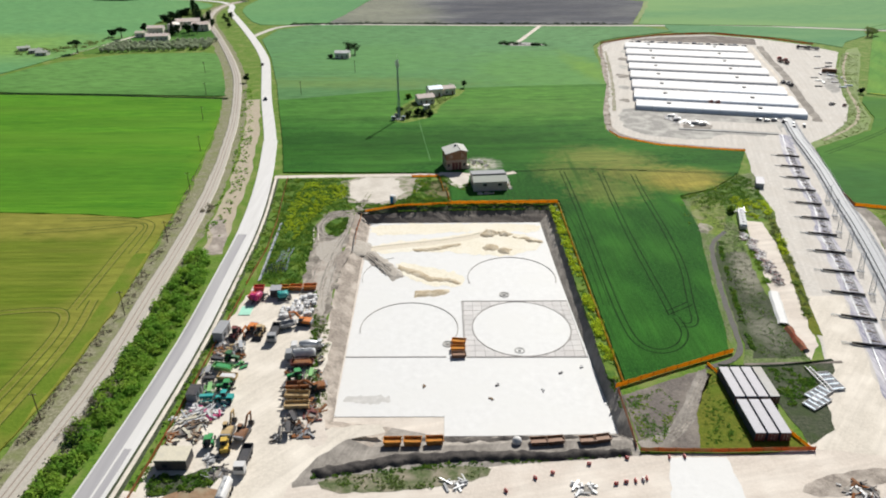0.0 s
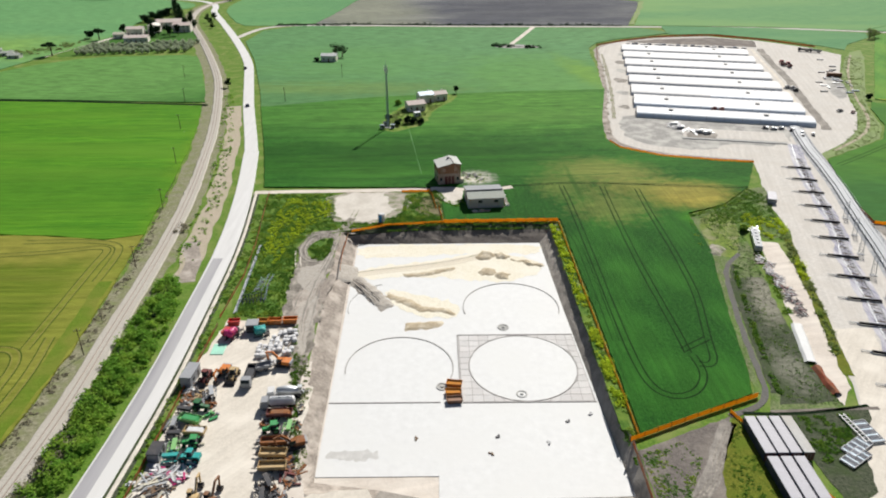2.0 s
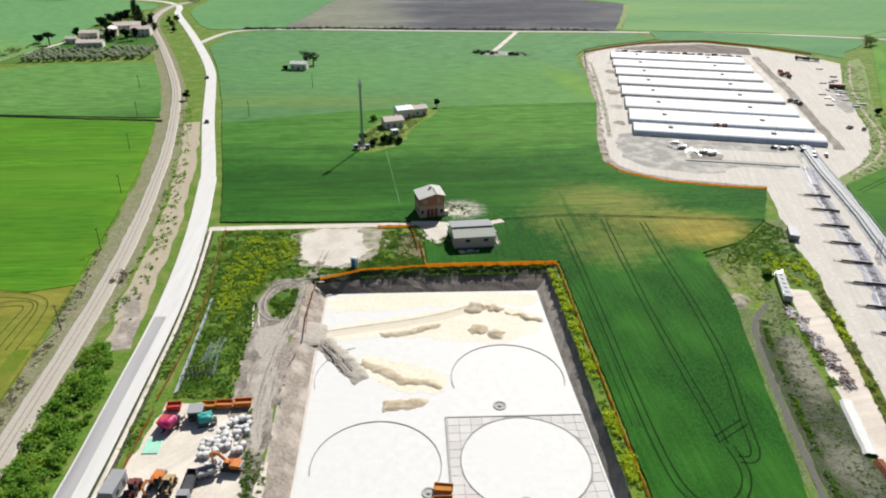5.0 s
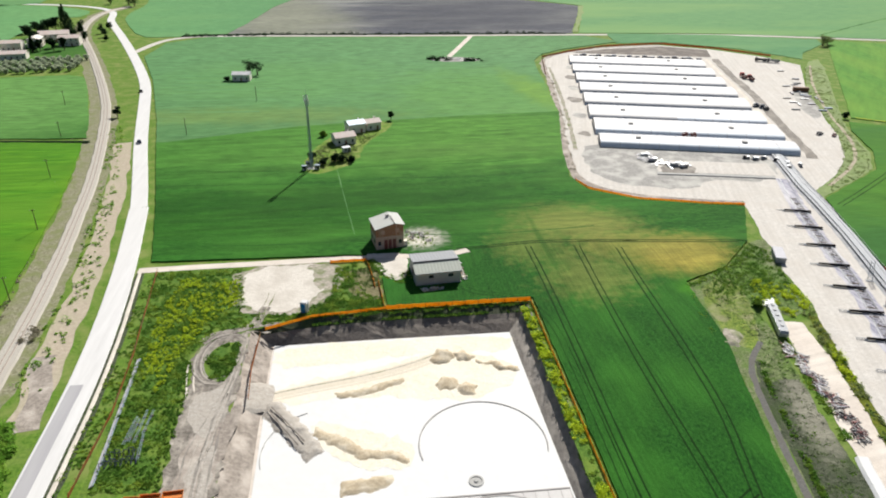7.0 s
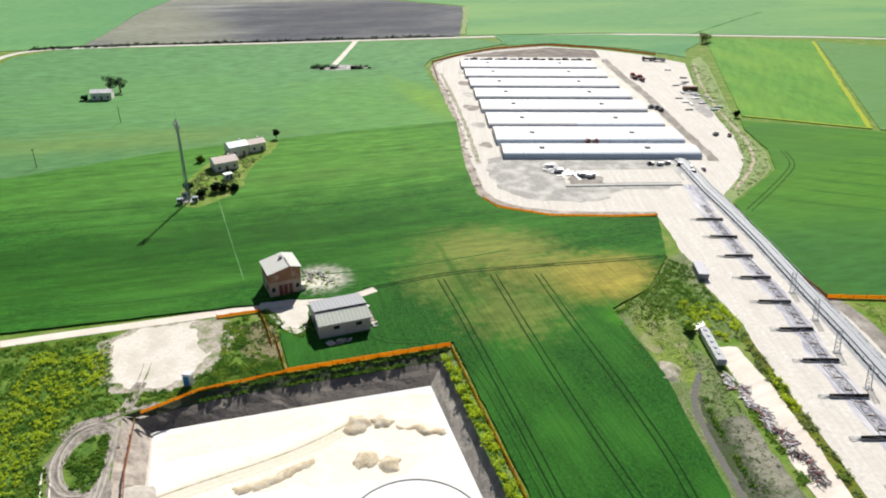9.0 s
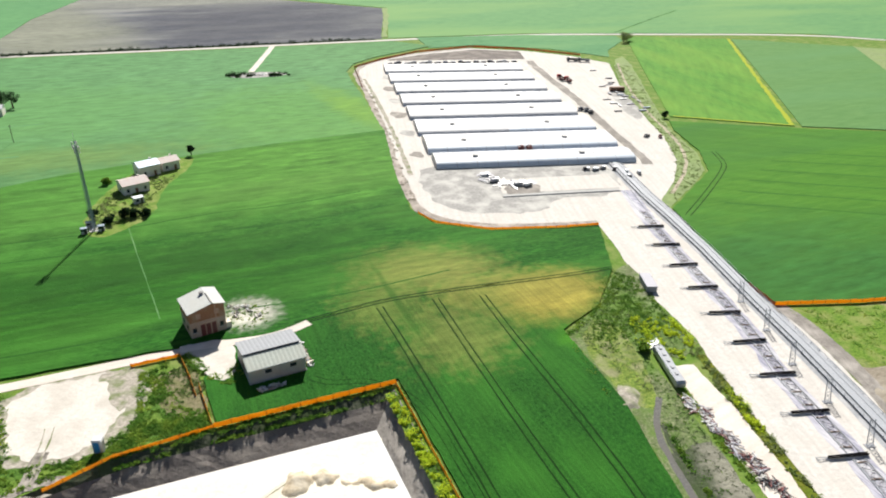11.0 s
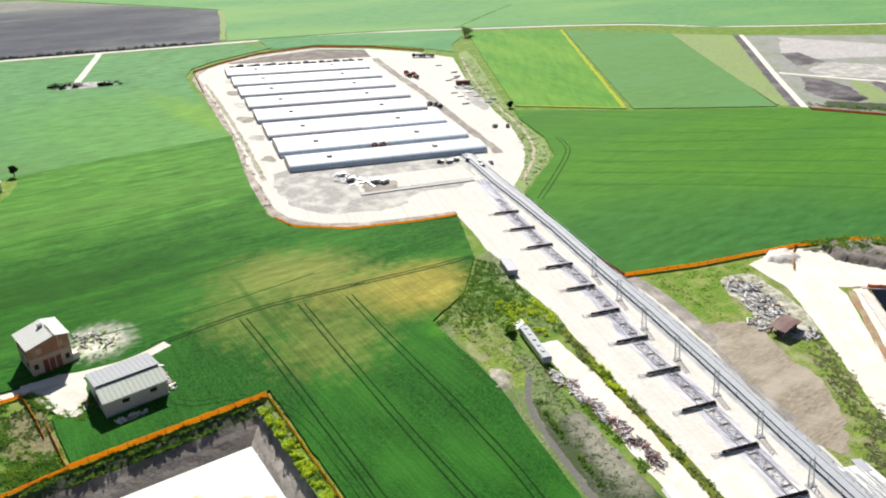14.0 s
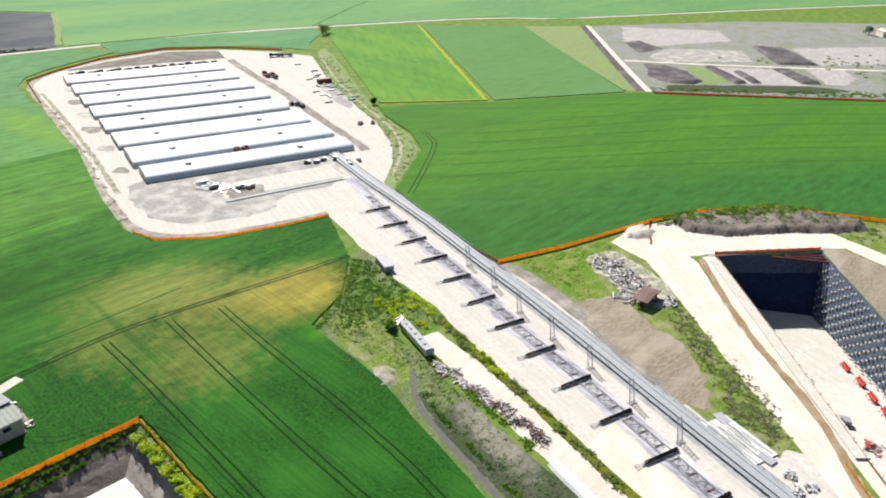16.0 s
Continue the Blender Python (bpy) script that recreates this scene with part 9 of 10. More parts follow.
# Dark earth colour stands in for shade on the south facing cut.
mound("spoil_bank", [(236, 232), (244, 219.5), (264, 206), (277, 194), (290, 186), (298, 190), (286, 216), (262, 233), (243, 243)], 3.0, 0.05, DIRT_DARK, "overgrown spoil bank, its cut face darkened for shade", 15, 1.2, 2.6)
mound("earth_mound", [(157, 224), (167, 220), (164, 207), (162, 195), (150, 184), (147, 192), (150, 207)], 0.3, 0.0, DIRT_WARM, "broad low mound of scraped earth", 16, 1.4)
t = thing("sheet_stack", pose(140.4, 169.2, 0.1, 0, 0, 73.5), "white sheets with pale steel bars laid on them", "sheet stack")
part("pad", Build().slab(0, 0, 0, 15, 9, 0.25, 0.1), WHITE, t)
for k in range(13):
    a, y = 0.5 * math.sin(k * 2.3), -3.2 + k * 0.6
    part("bar", Build().bar((-7.0 + 2.4 * (k % 3), y - a * 0.3, 0.36), (1.5 + 1.9 * (k % 4), y + a * 0.3, 0.36), 0.16 + 0.07 * (k % 2), 0.16), (STEEL, WHITE, GREY, WHITE)[k % 4], t)
for k, (x, y, a) in enumerate(((6.2, 3.6, 12), (7.0, -2.6, -9), (-6.4, 3.8, -14), (-7.2, -1.0, 7), (1.0, 4.4, 5))):
    part("edge_sheet", Build().box(x, y, 0.26, 3.6, 2.6, 0.06, a), (WHITE, LILAC)[k % 2], t)
for k in range(4):
    part("loose_sheet", Build().box(-5 + 3.4 * k, 3.4 - 0.9 * (k % 2), 0.25, 2.6, 1.5, 0.1), (WHITE, PALE_STEEL)[k % 2], t)
for k, (x, y) in enumerate(((138.0, 156.6), (137.8, 152.2), (134.6, 153.6))):
    scrap_pile(pose(x, y, 0.1), (WHITE, WHITE, STEEL), "white rubble beside the gravel track", 10, (1.6, 1.2), 95 + k, (0.6, 1.8))
# wall along the pit, formwork and plant on its floor
W0, W1 = Vector((221.5, 214.0)), Vector((155, 147.0))
d = (W1 - W0).normalized()
b = Build()
b.bar((W0.x, W0.y, 0.35), (W1.x, W1.y, 0.35), 3.4, 0.6)
tagged(part("pit_wall_cap", b, WHITE_GRAVEL), "white concrete capping beam of the pit wall", "wall", kind="structure")
for (ax, ay), (bx, by) in (((242, 202.4), (253, 187.4)), ((246, 199.4), (254.8, 188.8)), ((250, 196.6), (256.4, 190.2))):
    t = thing("steel_prop", pose((ax + bx) / 2, (ay + by) / 2, -0.9, 0, 0, math.degrees(math.atan2(by - ay, bx - ax))), "red steel prop braced across the corner of the pit", "prop", "pit props")
    n = math.hypot(bx - ax, by - ay) / 2
    part("tube", Build().rod((-n, 0, 0), (n, 0, 0), 0.45, 10), MAROON, t)
    for sgn in (-1, 1):
        part("end_plate", Build().box(sgn * n, 0, -0.6, 0.2, 1.2, 1.2), MAROON, t)
for k, (x, y) in enumerate(((219, 166), (213, 160), (206, 155), (200, 150))):
    t = thing("formwork_carriage", pose(x, y, pit_depth(x, y), 0, 0, 45), "red steel formwork standing at the foot of the pit wall", "formwork", "red formwork")
    part("panel", Build().box(0, 0, 0, 4.0, 0.3, 2.0), RED, t)
    for xx in (-1.6, 0, 1.6):
        part("brace", Build().bar((xx, 0, 1.8), (xx, 1.4, 0.1), 0.16, 0.16), RED, t)
    part("walkway", Build().box(0, 0.7, 1.2, 4.0, 0.8, 0.1), RED, t)
excavator(pose(186, 158, pit_depth(186, 158), 0, 0, 120), GREY, "grey excavator on the pit floor")
scrap_pile(pose(203, 173, pit_depth(203, 173)), (MAROON, GREY, WHITE), "reddish materials on the pit floor", 18, (2.8, 2.0), 120)
scrap_pile(pose(180, 148, pit_depth(180, 148)), (RED, MAROON, GREY), "red materials on the pit floor", 18, (2.8, 2.0), 121)
# wall anchors: pale heads in rows on the long pit wall
anchor = Build().box(0, 0, 0, 0.75, 0.35, 0.6)
ANCHOR = anchor.mesh("anchor_block")
ANCHOR.materials.append(CONCRETE_GREY)
wall_e = thing("anchor_grid", pose(0, 0, 0), "grid of concrete anchor blocks on the long pit wall", "wall anchors")
for k in range(42):
    for r in range(7):
        u = k / 41
        ox, oy = 257.5 + (190 - 257.5) * u, 190.6 + (132 - 190.6) * u
        ix, iy = 243.6 + (184 - 243.6) * u, 184.6 + (130 - 184.6) * u
        f = (r + 0.5 + 0.4 * (k % 2)) / 7.6
        low = pit_depth(ix, iy)
        part("anchor_block", ANCHOR, None, wall_e).matrix_local = pose(ox + (ix - ox) * f, oy + (iy - oy) * f, low * f - 0.45, 0, 0, 41)

# ---- the quarry's floor and heaps ----
QUARRY = (("quarry_floor_1", [(515, 409), (553, 417), (601, 373), (564, 347), (501, 393)], GREY_GRAVEL, "worked grey gravel floor in the quarry"),
          ("quarry_floor_2", [(616, 497), (679, 430), (635, 398), (547, 431), (553, 456)], QUARRY_PALE, "bleached pale spoil in the quarry"),
          ("quarry_floor_3", [(646, 350), (730, 300), (644, 276), (595, 308)], QUARRY_PALE, "pale sloping spoil in the quarry"),
          ("quarry_floor_4", [(486, 397), (495, 383), (490, 364), (470, 344), (446, 356), (451, 372)], QUARRY_DARK, "dark damp soil in the quarry"),
          ("quarry_floor_5", [(507, 374), (511, 363), (483, 327), (460, 337)], MEADOW_PALE, "grass grown strip in the quarry"),
          ("quarry_floor_6", [(520, 357), (549, 327), (517, 288), (488, 317)], QUARRY_PALE, "pale tipped spoil in the quarry"),
          ("quarry_floor_7", [(571, 310), (592, 291), (570, 275), (539, 271), (532, 283)], QUARRY_PALE, "pale weedy spoil in the quarry"),
          ("quarry_floor_8", [(551, 453), (568, 451), (552, 418), (517, 420)], QUARRY_DARK, "dark soil beside the quarry track"),
          ("quarry_floor_9", [(440, 353), (516, 288), (527, 265), (505, 272), (426, 343)], SCRUB_DEEP, "weedy foot of the quarry bank"))
for k, (name, outline, mat, label) in enumerate(QUARRY):
    zone(name, outline, 0.09 + 0.006 * k, mat, label, 0, 3, 2.5, 0, "quarry")
for k, outline in enumerate(([(515, 364), (521, 360), (489, 319), (481, 325)], [(550, 327), (556, 318), (529, 284), (519, 294)], [(518, 343), (520, 336), (498, 313), (492, 317)], [(625, 375), (640, 354), (593, 310), (570, 331)], [(465, 365), (475, 358), (470, 342), (457, 342), (446, 355)])):
    mound("quarry_mound", outline, 2.4, 0.1, QUARRY_DARK, "long dark soil heap in the quarry", 880 + k, 1.6)

# ---- trees, bushes and weeds ----
def tree(m, height, radius, leaf, label, seed, shape="round", count=70, size=0.55, name="tree"):
    rng = random.Random(seed)
    t = thing(name, m, label, "tree", "trees")
    b = Build()
    base = height * (0.12 if shape in ("cypress", "shrub") else 0.35 if shape == "umbrella" else 0.25)
    b.rod((0, 0, 0), (0, 0, base), radius * 0.09 + 0.08, 7, radius * 0.07 + 0.06)
    b.rod((0, 0, base), (0.1, 0.1, height * 0.85), radius * 0.07 + 0.06, 6, 0.05)
    part("trunk", b, BARK, t)
    spots = []
    for k in range(14):
        a = rng.uniform(0, 6.283)
        if shape == "cypress":
            z = height * (0.1 + 0.88 * k / 13)
            r = radius * (1.05 - 0.9 * (k / 13) ** 1.3)
            spots.append((0.2 * math.cos(a), 0.2 * math.sin(a), z, r, r, height * 0.07))
        else:
            zz = rng.uniform(0.35, 0.85) if shape == "round" else rng.uniform(0.2, 0.75) if shape == "shrub" else rng.uniform(0.75, 0.92)
            q = radius * rng.uniform(0.15, 0.75) * (1.0 if shape == "umbrella" else 1.25 - zz * 0.6)
            r = radius * rng.uniform(0.3, 0.5)
            x, y = q * math.cos(a), q * math.sin(a)
            spots.append((x, y, height * zz, r, r * rng.uniform(0.8, 1.2), r * (0.45 if shape == "umbrella" else 0.8)))
    limbs = Build()
    for x, y, z, *_ in spots[::2]:
        limbs.rod((0, 0, min(z * 0.8, base * 1.2)), (x * 0.9, y * 0.9, z), 0.09, 5, 0.03)
    part("limbs", limbs, BARK, t)
    part("crown", leaves(spots, count, size, seed), leaf, t)
    return t


# hamlet trees
for k, (x, y, h, r, sh) in enumerate(((-253, 738, 21, 5.0, "cypress"), (-257, 744, 18, 5.0, "cypress"), (-248, 733, 15, 5.0, "cypress"), (-266, 733, 11, 6, "round"), (-273, 730, 9, 5.5, "round"), (-260, 735, 12, 6, "round"), (-280, 724, 8, 5, "round"), (-234, 700, 9, 4, "round"), (-243, 655, 9, 4, "round"), (-246, 650, 11, 3.0, "cypress"), (-226, 656, 10, 3.2, "round"), (-232, 652, 9, 3.0, "round"), (-286, 636, 9, 5.5, "umbrella"), (-296, 574, 10, 5.5, "umbrella"), (-270, 705, 10, 5, "round"), (-262, 712, 11, 5, "round"), (-278, 668, 8, 3.5, "round"), (-296, 640, 7, 4, "round"), (-238, 664, 9, 4, "round"), (-258, 684, 10, 4.5, "round"), (-238, 706, 12, 5, "round"), (-232, 712, 13, 5, "round"), (-222, 690, 8, 3.5, "round"))):
    tree(pose(x, y, 0.04), h, r, LEAF_DARK, "dark cypress in the hamlet" if sh == "cypress" else "dark evergreen tree beside the hamlet", 200 + k, sh, 60, 0.7)
# olive grove
olive = tree(pose(-278, 577, 0.04), 3.6, 2.8, LEAF_GROVE, "grey green olive tree in a grove below the hamlet", 300, "round", 34, 0.55, "olive_tree")
for i in range(16):
    for j in range(6):
        if i + j and not (j > 4 and 2 < i < 9):
            copy_thing(olive, pose(-278 + i * 5.3 + 0.8 * math.sin(i * 3 + j), 576 + j * 6.6 + i * 0.7 + math.cos(i + j * 2), 0.04, 0, 0, 37 * (i + 3 * j)))
# single trees and shrubs
singles = ((-77, 563, 10, 5.6, "round", LEAF_DARK), (-72, 562, 9, 5.0, "round", LEAF_DARK), (-89, 548, 4, 2.5, "shrub", LEAF_DARK), (-27, 392, 6, 2.4, "round", LEAF_DARK), (-22, 389, 5, 2.2, "shrub", LEAF_DARK), (-17, 392, 5, 2.4, "shrub", LEAF_DARK), (-13, 393, 4, 2.2, "shrub", LEAF_DARK), (-9.5, 392.5, 4, 2.2, "shrub", LEAF_DARK), (-24, 430, 3.5, 2.4, "shrub", LEAF_MID), (11, 455, 5, 2.2, "round", LEAF_DARK),
           (-135, 474, 6, 2.4, "round", LEAF_DARK), (-212, 706, 7, 3, "round", LEAF_DARK), (-219, 722, 8, 3.2, "round", LEAF_DARK), (-206, 690, 5, 2.4, "shrub", LEAF_DARK), (-216, 735, 8, 3.5, "round", LEAF_DARK), (-233, 872, 10, 6, "round", LEAF_DARK), (-240, 878, 9, 6, "round", LEAF_DARK), (-262, 890, 9, 6, "round", LEAF_DARK), (362, 625, 8, 5.5, "round", LEAF_OLIVE), (368, 629, 7, 5, "round", LEAF_OLIVE), (258, 437, 4, 2.4, "shrub", LEAF_DARK),
           (112.5, 257, 2.6, 2.0, "shrub", LEAF_MID), (785, 330, 9, 6, "round", LEAF_DARK))
for k, (x, y, h, r, sh, leaf) in enumerate(singles):
    tree(pose(x, y, 0.3 if y > 300 else 0.06), h, r, leaf, "dense green shrub on rough ground" if sh == "shrub" else "dark green tree beside the fields", 400 + k, sh, 55, 0.42, "shrub" if sh == "shrub" else "tree")
# long hedges and scrub
scrub("hedge", [(-90.2, 108), (-84, 108), (-80.4, 140), (-79.6, 170), (-79.6, 196), (-82.4, 214), (-88.5, 229), (-91.5, 222), (-91.2, 195), (-90.2, 165), (-89.6, 140)], 1150, 1.25, 60, 0.36, LEAF, "thick green bushes between road and railway", 501, 0, 0.9, "hedge")
scrub("hedge_shade", [(-90, 108), (-85, 108), (-84, 160), (-86, 215), (-91, 215), (-90, 160)], 45, 1.5, 50, 0.34, LEAF_DARK, "darker bushes between road and railway", 502, 0, 0.9, "hedge")
scrub("dry_bushes", [(-91, 128), (-86, 128), (-86, 150), (-90, 150)], 40, 1.5, 50, 0.3, LEAF_DRY, "leafless grey bushes beside the railway", 503, 0, 0.8, "bushes")
scrub("railside_scrub", [(-102, 60), (-98.5, 60), (-99, 190), (-104.5, 250), (-122, 340), (-138, 410), (-146, 440), (-149, 438), (-120, 330), (-108.5, 250), (-103, 190)], 420, 1.0, 18, 0.3, LEAF_DRY, "dry scrub along the railway", 504, 0, 0.25, "scrub")
scrub("roadside_scrub", [(-92, 236), (-85, 236), (-91, 300), (-105, 370), (-127, 455), (-134, 455), (-112, 370), (-99, 300)], 260, 0.9, 24, 0.3, LEAF, "green and dry scrub between road and railway", 505, 0, 0.6, "scrub")
scrub("verge_weeds", [(-69.2, 112), (-66.5, 112), (-65.6, 170), (-65.6, 240), (-71, 292), (-74, 292), (-70.8, 240), (-68.8, 170)], 700, 0.5, 22, 0.22, LEAF_WEED, "green weeds on the roadside verge", 506, 0, 0.5, "weeds")
WEEDS = [(-71.5, 295.4), (-44.5, 295.6), (-40, 268), (-36, 261), (-46, 259), (-52, 249), (-50.5, 231), (-50, 201), (-62, 201), (-66, 250)]
scrub("weed_patch", WEEDS, 2300, 0.75, 20, 0.24, LEAF_WEED, "dense bright green weeds on the plot", 510, 0, 0.42, "weeds")
scrub("weed_patch_mid", WEEDS, 900, 0.75, 22, 0.26, LEAF_MID, "dense dark green weeds on the plot", 509, 0, 0.5, "weeds")
scrub("yellow_weed_patch", [(-62, 290), (-45, 290), (-42, 275), (-50, 262), (-54, 248), (-56, 232), (-62, 240), (-65, 268)], 680, 0.6, 20, 0.22, LEAF_YELLOW, "yellow flowering weeds on the plot", 511, 0.4, 0.5, "weeds")
scrub("weed_patch_fence", [(-38, 267), (-24, 266.5), (-16, 274), (-11, 284), (-12, 296), (-7, 296), (-8.5, 280), (-5, 272), (1, 270), (0.5, 266.6), (-18, 263.6), (-34, 261.4)], 900, 0.65, 20, 0.24, LEAF_MID, "dense green weeds between gravel and fence", 559, 0, 0.45, "weeds")
scrub("weed_patch_east", [(-14, 294), (-9, 292), (-5, 276), (1, 272), (0.5, 267), (-18, 264), (-33, 262.5), (-24, 266.5), (-15, 276)], 900, 0.6, 20, 0.22, LEAF_WEED, "green weeds along the net fence", 512, 0, 0.42, "weeds")
scrub("island_weeds", [(-39, 253), (-44, 252.5), (-47, 246), (-46, 238.5), (-41, 236), (-39, 240)], 170, 0.8, 30, 0.26, LEAF_MID, "green weeds inside the track loop", 513, 0, 0.42, "weeds")
scrub("weed_strip_pad", [(41.5, 262), (44.3, 262), (44.6, 205), (42, 205)], 170, 0.9, 40, 0.24, LEAF_YELLOW, "yellow flowering bushes along the orange fence", 514, 0, 0.9, "bushes")
scrub("weed_strip_pad_south", [(42.4, 192), (45, 192), (45.2, 158), (43, 158)], 130, 0.9, 40, 0.24, LEAF_YELLOW, "yellow green bushes along the orange fence", 515, 0, 0.9, "bushes")
scrub("weed_strip_pad_green", [(41.6, 262), (45, 262), (45.4, 146), (43.4, 146)], 200, 0.7, 30, 0.24, LEAF_WEED, "green weeds along the orange fence", 516, 0, 0.42, "weeds")
scrub("bank_weeds", [(-16, 265), (2, 266), (44, 266.6), (44, 265), (2, 263.6), (-16, 262.5)], 260, 0.6, 28, 0.22, LEAF_MID, "weeds on the lip of the excavation", 517, 0, 0.42, "weeds")
scrub("bank_slope_weeds", [(-20, 262.3), (2, 263.4), (43, 264), (43, 262.6), (2, 262), (-20, 261)], 520, 0.36, 18, 0.2, LEAF_MID, "green weeds growing on the upper bank", 519, -1.0, 0.5, "weeds")
scrub("bank_east_weeds", [(42, 258), (43.6, 258), (43.8, 140), (42.8, 140), (42.2, 190)], 420, 0.6, 22, 0.22, LEAF_MID, "green weeds growing down the earth bank", 554, -1.2, 0.6, "weeds")
scrub("track_weeds", [(-38, 182), (-33, 168), (-34, 152), (-30.5, 140), (-33, 138), (-37, 152), (-38, 168), (-41, 182)], 110, 0.8, 26, 0.24, LEAF_OLIVE, "dusty weeds beside the rutted track", 518, 0, 0.42, "weeds")
SCRUB = [(131, 298), (137, 288), (131, 275), (129, 255), (120, 250), (112, 258), (110, 242), (106, 222), (101, 200), (98, 172), (99, 158), (86.5, 160), (87.6, 180), (91.6, 200), (97, 226), (101, 240), (99, 270), (114, 280)]
scrub("scrub_patch", SCRUB, 1100, 0.6, 14, 0.22, LEAF_MID, "green scrub on the waste ground", 520, 0, 0.22, "scrub")
scrub("scrub_patch_grey", SCRUB, 1700, 0.55, 12, 0.2, LEAF_GREY, "grey green scrub on the waste ground", 521, 0, 0.22, "scrub")
scrub("scrub_patch_north", [(113, 279), (131, 297), (135, 290), (130, 268), (119, 262), (106, 258), (100, 266)], 900, 0.75, 18, 0.24, LEAF_MID, "rank green weeds at the corner of the field", 557, 0, 0.4, "weeds")
scrub("field_edge_weeds", [(97, 268), (99, 270), (114, 280), (131, 299), (130, 301), (112, 282), (96, 271), (91, 240), (93, 240)], 420, 0.7, 18, 0.24, LEAF_WEED, "rank green weeds along the edge of the wheat", 558, 0, 0.5, "weeds")
scrub("scrub_patch_yellow", [(112, 258), (120, 250), (129, 256), (130, 268), (118, 272)], 220, 0.8, 30, 0.26, LEAF_YELLOW, "yellow green scrub above the trailer", 522, 0, 0.7, "scrub")
scrub("strip_weeds", [(125, 255), (128, 253), (123, 232), (118.5, 212), (113, 192), (108, 176), (106, 178), (111, 196), (116, 216), (120, 236)], 210, 0.7, 30, 0.24, LEAF_OLIVE, "weeds on the strip between the tracks", 523, 0, 0.8, "weeds")
scrub("strip_weeds_yellow", [(121, 236), (123.4, 234), (120, 220), (117.5, 220)], 70, 0.8, 34, 0.24, LEAF_YELLOW, "yellow flowering weeds on the strip", 524, 0, 0.8, "weeds")
scrub("track_edge_weeds", [(113, 243), (109.5, 236), (105, 212), (103, 200), (105, 200), (107.5, 214), (111.6, 236)], 90, 0.8, 34, 0.24, LEAF_WEED, "green weeds behind the stored pipes", 525, 0, 0.42, "weeds")
scrub("triangle_weeds", [(45, 142), (55, 146), (58, 140), (50, 126), (45, 126)], 520, 0.34, 16, 0.2, LEAF_WEED, "weeds on the bare triangle", 526, 0, 0.42, "weeds")
scrub("triangle_grass", [(70, 153), (81, 127), (60, 125), (63, 138)], 320, 0.4, 22, 0.2, LEAF_MID, "tall grass in the fenced triangle", 527, 0, 0.42, "grass")
scrub("container_weeds", [(84, 154), (99, 155), (95, 146), (85, 138)], 260, 0.6, 26, 0.24, LEAF_MID, "weeds behind the containers", 528, 0, 0.42, "weeds")
scrub("east_weeds", [(178, 208), (188, 211), (168, 182), (150, 160), (144, 172), (152, 178), (167, 193)], 195, 0.75, 14, 0.24, LEAF_WEED, "green weeds beside the gravel track", 530, 0, 0.16, "weeds")
scrub("east_weeds_pale", [(178, 208), (188, 211), (168, 182), (150, 160), (144, 172), (152, 178), (167, 193)], 338, 0.75, 14, 0.24, LEAF_OLIVE, "pale dusty weeds beside the gravel track", 531, 0.1, 0.16, "weeds")
scrub("east_bank_scrub", [(239, 242), (256, 234), (283, 216), (297, 190), (290, 189), (277, 201), (262, 214), (246, 226)], 560, 1.1, 26, 0.32, LEAF_SCRUB, "grey green scrub on the spoil bank", 532, 1.5, 0.6, "scrub")
scrub("bank_top_weeds", [(234, 245), (256, 237), (285, 218), (292, 204), (284, 206), (272, 217), (256, 229), (240, 236)], 760, 0.9, 22, 0.3, LEAF_WEED, "bright weeds on top of the spoil bank", 560, 1.9, 0.5, "weeds")
scrub("east_field_scrub", [(300, 186), (340, 150), (310, 140), (274, 190)], 260, 1.0, 22, 0.32, LEAF_OLIVE, "grey green scrub beyond the spoil bank", 552, 0, 0.5, "scrub")
scrub("east_grass", [(166, 259), (190, 252), (210, 246), (196, 240), (180, 240), (171, 230)], 338, 0.75, 14, 0.24, LEAF_WEED, "bright grass beside the orange fence", 533, 0, 0.16, "grass")
scrub("verge_scrub", [(184, 336), (206, 351), (222, 363), (236, 385), (246, 416), (254, 433), (317, 553), (306, 556), (268, 492), (246, 434), (237, 411), (220, 379), (203, 359), (186, 341)], 900, 0.7, 14, 0.3, LEAF_OLIVE, "grey green scrub round the storage yard", 534, 0, 0.3, "scrub")
scrub("yard_edge_scrub", [(86, 372), (91, 404), (105, 468), (118, 540), (122, 540), (109, 468), (95, 404), (89, 372)], 110, 0.8, 14, 0.3, LEAF_DRY, "dry scrub along the edge of the gravel yard", 535, 0, 0.25, "scrub")
scrub("quarry_scrub", [(540, 400), (640, 320), (760, 240), (640, 160), (570, 230), (580, 300)], 150, 2.4, 16, 0.8, LEAF_SCRUB, "scrub on the quarry floor", 536, 0, 0.2, "scrub")
scrub("quarry_edge_scrub", [(418, 349), (445, 320), (520, 245), (620, 165), (630, 175), (530, 256), (450, 332), (424, 356)], 330, 2.0, 18, 0.6, LEAF_MID, "green scrub along the quarry edge", 537, 0, 0.25, "scrub")
scrub("earth_patch_weeds", [(-9, 292), (-2, 293), (1, 283), (1, 272), (-5, 275)], 200, 0.5, 18, 0.22, LEAF_SCRUB, "scattered weeds on the bare earth", 544, 0.1, 0.35, "weeds")
scrub("track_side_bush", [(-99, 266), (-96, 266), (-95.5, 259), (-98.5, 258)], 14, 1.2, 40, 0.3, LEAF_DRY, "leafless grey bush beside the railway", 545, 0.1, 0.8, "bushes")
